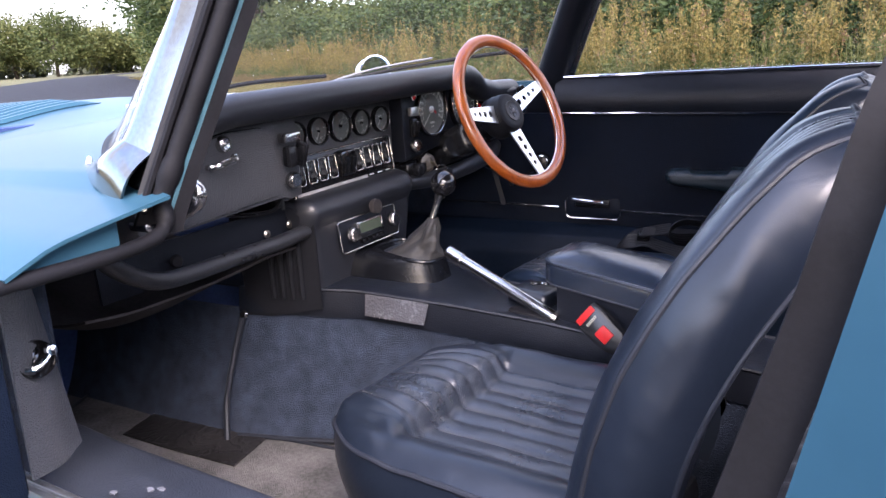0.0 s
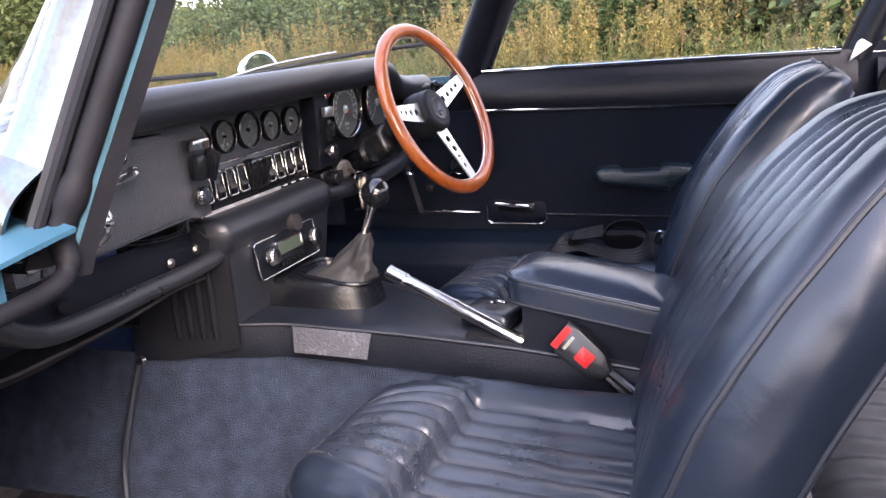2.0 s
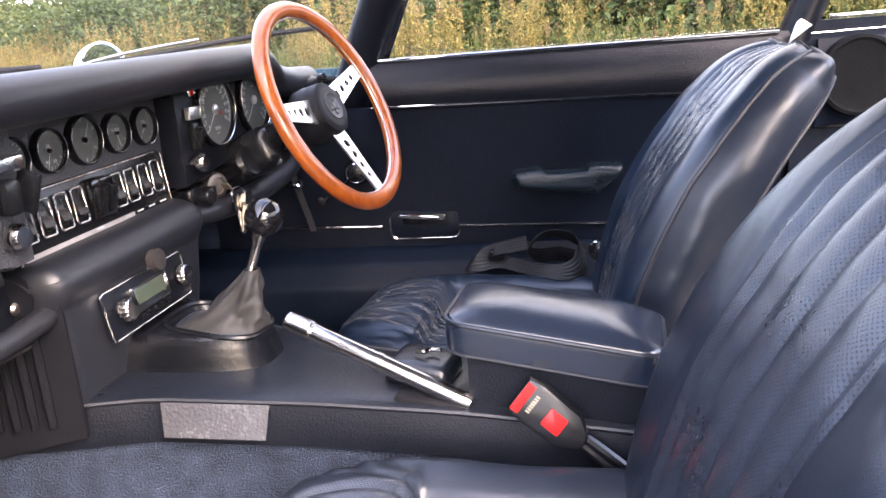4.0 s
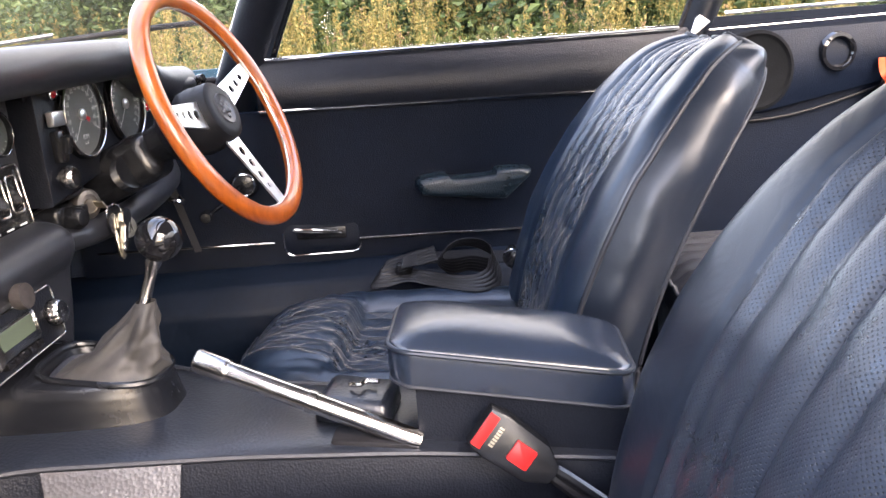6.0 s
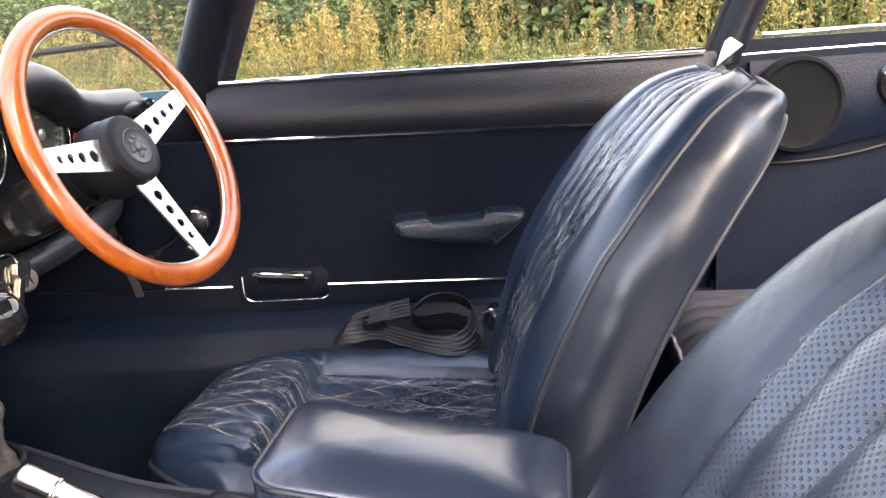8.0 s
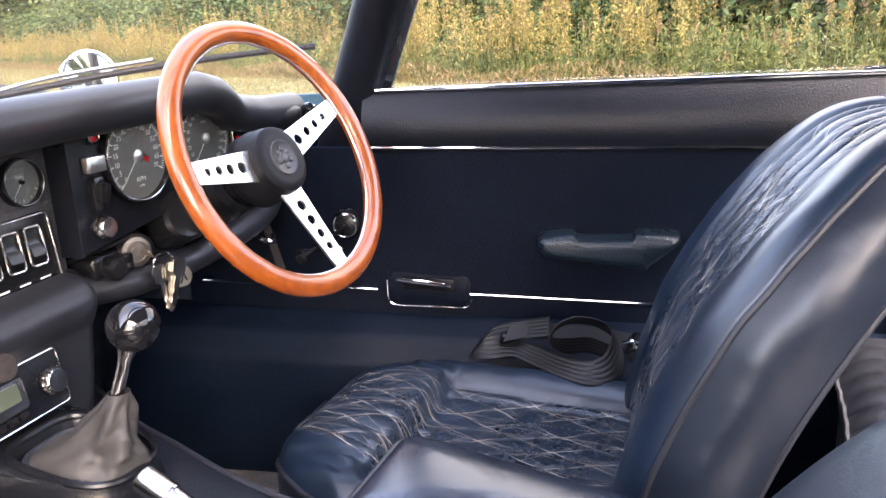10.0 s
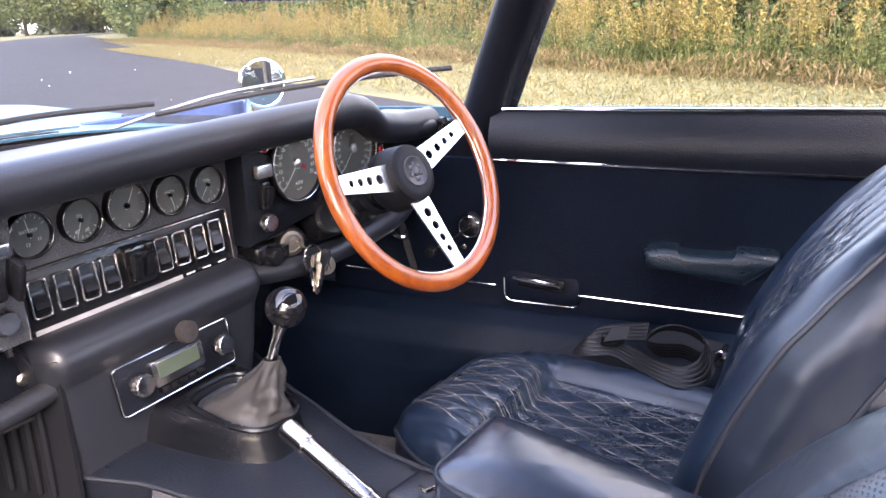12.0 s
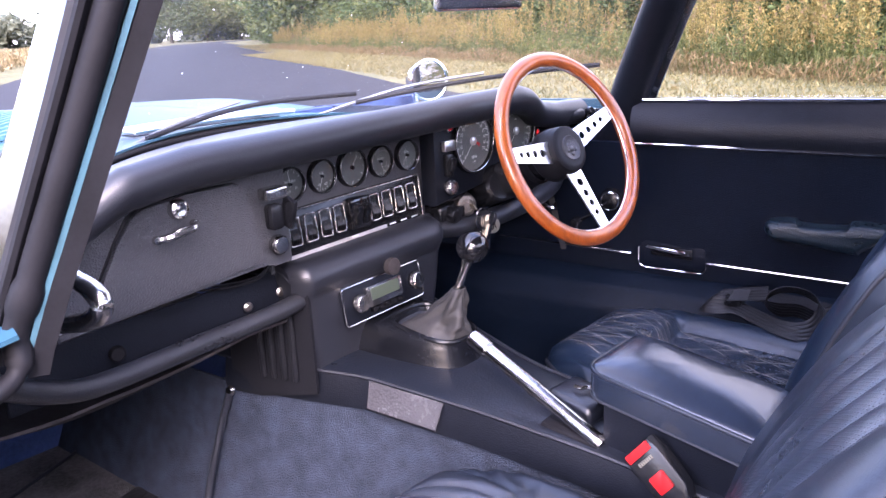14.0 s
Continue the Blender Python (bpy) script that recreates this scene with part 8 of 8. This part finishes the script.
# binnacle end, beside the right-hand dial
bm = B()
rbox(bm, (0.045, 0.545, 0.852), (0.07, 0.085, 0.026), 0.012, 3, rot=Euler((0, 0, radians(-8))).to_matrix())
tagged(part("demister_outlet", bm, PAD), "black padded demister outlet at the dash end", "vent")
bm = B()
rbox(bm, (0.075, 0.600, 0.850), (0.03, 0.03, 0.022), 0.004, 2)
lathe(bm, [(0, 0.01), (0.006, 0.009), (0.008, 0)], (0.085, 0.59, 0.858), (1, -0.5, 0.3), 12)
tagged(part("pillar_clip", bm, PLASTIC), "small black clip at the pillar's foot", "clip")

# door courtesy button on the far side
bm = B()
lathe(bm, [(0, 0.008), (0.006, 0.007), (0.010, 0.003), (0.013, 0)], dp(-0.085, 0.022, 0.628), -DN, 18)
tagged(part("door_plug", bm, DULL_CHROME), "small round metal plug on the door trim", "plug")


BENCH = material("bench_leather", (0.020, 0.021, 0.025), 0.36, spec=0.6, bump=0.10, bump_scale=14, vary=0.25, vary_scale=8, voronoi=0.2, voronoi_scale=600)


def rear_seat():
    """The low rear bench behind the front seats."""
    t = thing("rear_bench", (1.05, 0.09, 0.42), "low pleated black leather rear seat with dark piping", "seat")
    x0, L, y0, y1 = 0.855, 0.44, -0.60, 0.74
    bm = B()

    def f(a, b):
        u, y = L * a, lerp(y0, y1, b)
        z = 0.500 - 0.03 * max(0, 1 - u / 0.05) ** 2 + 0.007 * (abs(math.sin(math.pi * y / 0.045)) ** 0.6 - 1) + 0.02 * u
        return Vector((x0 + u + 0.01 * rough_noise(y * 4, 0, 0), y, z))
    sheet(bm, f, 20, 180, uvf=lambda a, b: (L * a, lerp(y0, y1, b)))
    part("cushion", bm, BENCH, t, "pleated dark leather cushion")
    bm = B()
    sheet(bm, lambda a, b: Vector((x0 + 0.01 * b, lerp(y0, y1, a), lerp(0.468, 0.40, b))), 20, 4)
    part("front_band", bm, LEATHER, t)
    bm = B()
    tube(bm, [f(0, k / 60) for k in range(61)], 0.0035, 6)
    part("piping", bm, STITCH, t, "pale piping")
    bm = B()
    sheet(bm, lambda a, b: Vector((x0 + L - 0.02 + 0.12 * b, lerp(y0, y1, a), lerp(0.49, 0.74, b) + 0.0)) + Vector((-0.008 * abs(math.sin(math.pi * lerp(y0, y1, a) / 0.045)) ** 0.6, 0, 0)), 180, 8, 0.02)
    part("backrest", bm, LEATHER, t)


rear_seat()

# ---- outside fittings ----
def on_screen(a, t, out=0.012):
    p = screen_point(a, t)
    return p + Vector((-0.8, 0.0, 0.6)).normalized() * out


def wipers():
    for pts, n in (([(-0.34, -0.30), (-0.10, 0.05), (0.10, 0.075), (0.38, 0.085)], "left"), ([(0.40, 0.04), (0.62, 0.11), (0.82, 0.165), (0.97, 0.20)], "right")):
        t = thing("wiper", on_screen(pts[1][0], pts[1][1]), "dull metal wiper parked low on the windscreen", "wiper", "windscreen wipers")
        bm = B()
        path = smooth_path([on_screen(a, max(0.0, b), 0.016) for a, b in pts], 6)
        tube(bm, path, 0.0046, 8)
        part("blade", bm, RUBBER, t, "dark rubber wiper blade")
        bm = B()
        m = len(path) // 2
        q = smooth_path([on_screen(pts[0][0] - 0.15, -0.05, 0.02), on_screen(pts[1][0] - 0.1, max(0, pts[1][1] - 0.03), 0.028), path[m] + Vector((-0.006, 0, 0.010))], 6)
        tube(bm, q, 0.0050, 8, squash=0.6)
        part("arm", bm, WIPER_GREY, t)


wipers()


def door_mirror():
    c = Vector((-0.49, 0.745, 0.903))
    t = thing("wing_mirror", c - Vector((0, 0, 0.07)), "round chrome bullet wing mirror", "mirror")
    bm = B()
    lathe(bm, [(0.0, -0.090), (0.022, -0.082), (0.040, -0.058), (0.051, -0.026), (0.055, 0.0), (0.056, 0.007), (0.051, 0.008), (0.049, 0.002)], c, (0.92, -0.38, 0.04), 28)
    part("shell", bm, CHROME, t)
    bm = B()
    lathe(bm, [(0.0, 0.003), (0.050, 0.003)], c, (0.92, -0.38, 0.04), 28)
    part("mirror_glass", bm, material("mirror", (0.9, 0.9, 0.9), 0.02, 1.0), t)
    bm = B()
    tube(bm, [(-0.515, 0.722, 0.88), (-0.52, 0.724, 0.845), (-0.52, 0.724, 0.80)], [0.010, 0.012, 0.016], 12)
    part("stem", bm, CHROME, t)


door_mirror()


def cabin_mirror():
    c = Vector((0.16, 0.145, 1.083))
    t = thing("rear_view_mirror", (0.13, 0.145, 1.10), "small oval rear-view mirror under the header", "mirror")
    bm = B()
    rbox(bm, c, (0.016, 0.17, 0.050), 0.008, 3, rot=Euler((0, radians(8), radians(-12))).to_matrix())
    part("shell", bm, DULL_CHROME, t)
    bm = B()
    tube(bm, [c, c + Vector((-0.02, 0, 0.05)), c + Vector((0.0, 0, 0.10))], 0.006, 8)
    part("stem", bm, CHROME, t)


cabin_mirror()


# ---- far away on the open side ----
def fence():
    t = thing("post_fence", lane(46, -12), "weathered wooden post fence beyond the verge", "fence")
    wood_grey = material("grey_wood", (0.10, 0.08, 0.06), 0.9, bump=0.5, bump_scale=20, vary=0.3, vary_scale=3)
    for i in range(9):
        bm = B()
        p = lane(40 + 4.5 * i, -10 - 0.6 * i)
        tube(bm, [p, p + Vector((0.02, 0.0, 0.6)), p + Vector((0.03, 0.02, 1.15 + 0.1 * math.sin(i * 3))) ], [0.07, 0.065, 0.06], 7)
        part("post", bm, wood_grey, t)


fence()


def near_door():
    """The open passenger door, seen edge-on beside its hinges."""
    h = Vector((0.205, -0.806, 0.0))
    d = Vector((-0.20, -0.98, 0.0)).normalized()
    n = Vector((d.y, -d.x, 0.0))
    t = thing("open_door", h + d * 0.5 + Vector((0, 0, 0.35)), "wide open passenger door with dark vinyl trim", "door")
    at = lambda u, w, z: h + d * u + n * w + Vector((0, 0, z))
    bm = B()
    prism(bm, [(0.0, 0.535), (0.06, 0.42), (0.95, 0.40), (1.02, 0.56), (1.02, 0.79), (0.0, 0.745)], lambda u, v, w: at(u, -w, v), 0.045, 0.008)
    part("trim_panel", bm, DOOR_VINYL, t)
    bm = B()
    prism(bm, [(0.03, 0.36), (0.97, 0.34), (1.05, 0.54), (1.05, 0.80), (0.03, 0.77)], lambda u, v, w: at(u, w + 0.006, v), 0.06, 0.01)
    part("door_skin", bm, PAINT, t)


near_door()


def glass_specks():
    """Dried splashes on the windscreen's outside."""
    random.seed(31)
    bm = B()
    for k in range(46):
        c = on_screen(random.uniform(-0.8, 0.7), random.uniform(0.08, 0.75), 0.0015)
        r = random.choice((0.0008, 0.0011, 0.0016))
        d = Vector((random.uniform(-1, 1), random.uniform(-1, 1), random.uniform(-1, 1))).normalized()
        bmesh.ops.create_icosphere(bm, subdivisions=1, radius=r, matrix=Matrix.Translation(c) @ d.to_track_quat('Z', 'Y').to_matrix().to_4x4() @ Matrix.Diagonal((1, 0.6, 0.6, 1)))
    tagged(part("glass_specks", bm, WHITE, body), "small pale dried splashes on the windscreen", kind="stuff")


glass_specks()


def sill_scuffs():
    """Pale scuffed spots where shoes have rubbed the sill trim."""
    random.seed(12)
    for x, y in ((0.300, -0.712), (0.312, -0.706), (0.345, -0.715), (0.372, -0.722), (0.265, -0.735), (0.420, -0.700)):
        bm = B()
        n = 9
        poly = [(x + random.uniform(0.5, 1.0) * 0.0075 * math.cos(2 * math.pi * k / n), y + random.uniform(0.5, 1.0) * 0.0045 * math.sin(2 * math.pi * k / n)) for k in range(n)]
        prism(bm, poly, lambda u, v, w: Vector((u, v, 0.4985 + 0.0035 * (1 - abs(v + 0.70) / 0.05) + w)), 0.0012)
        part("scuff", bm, SCUFF, body)


sill_scuffs()
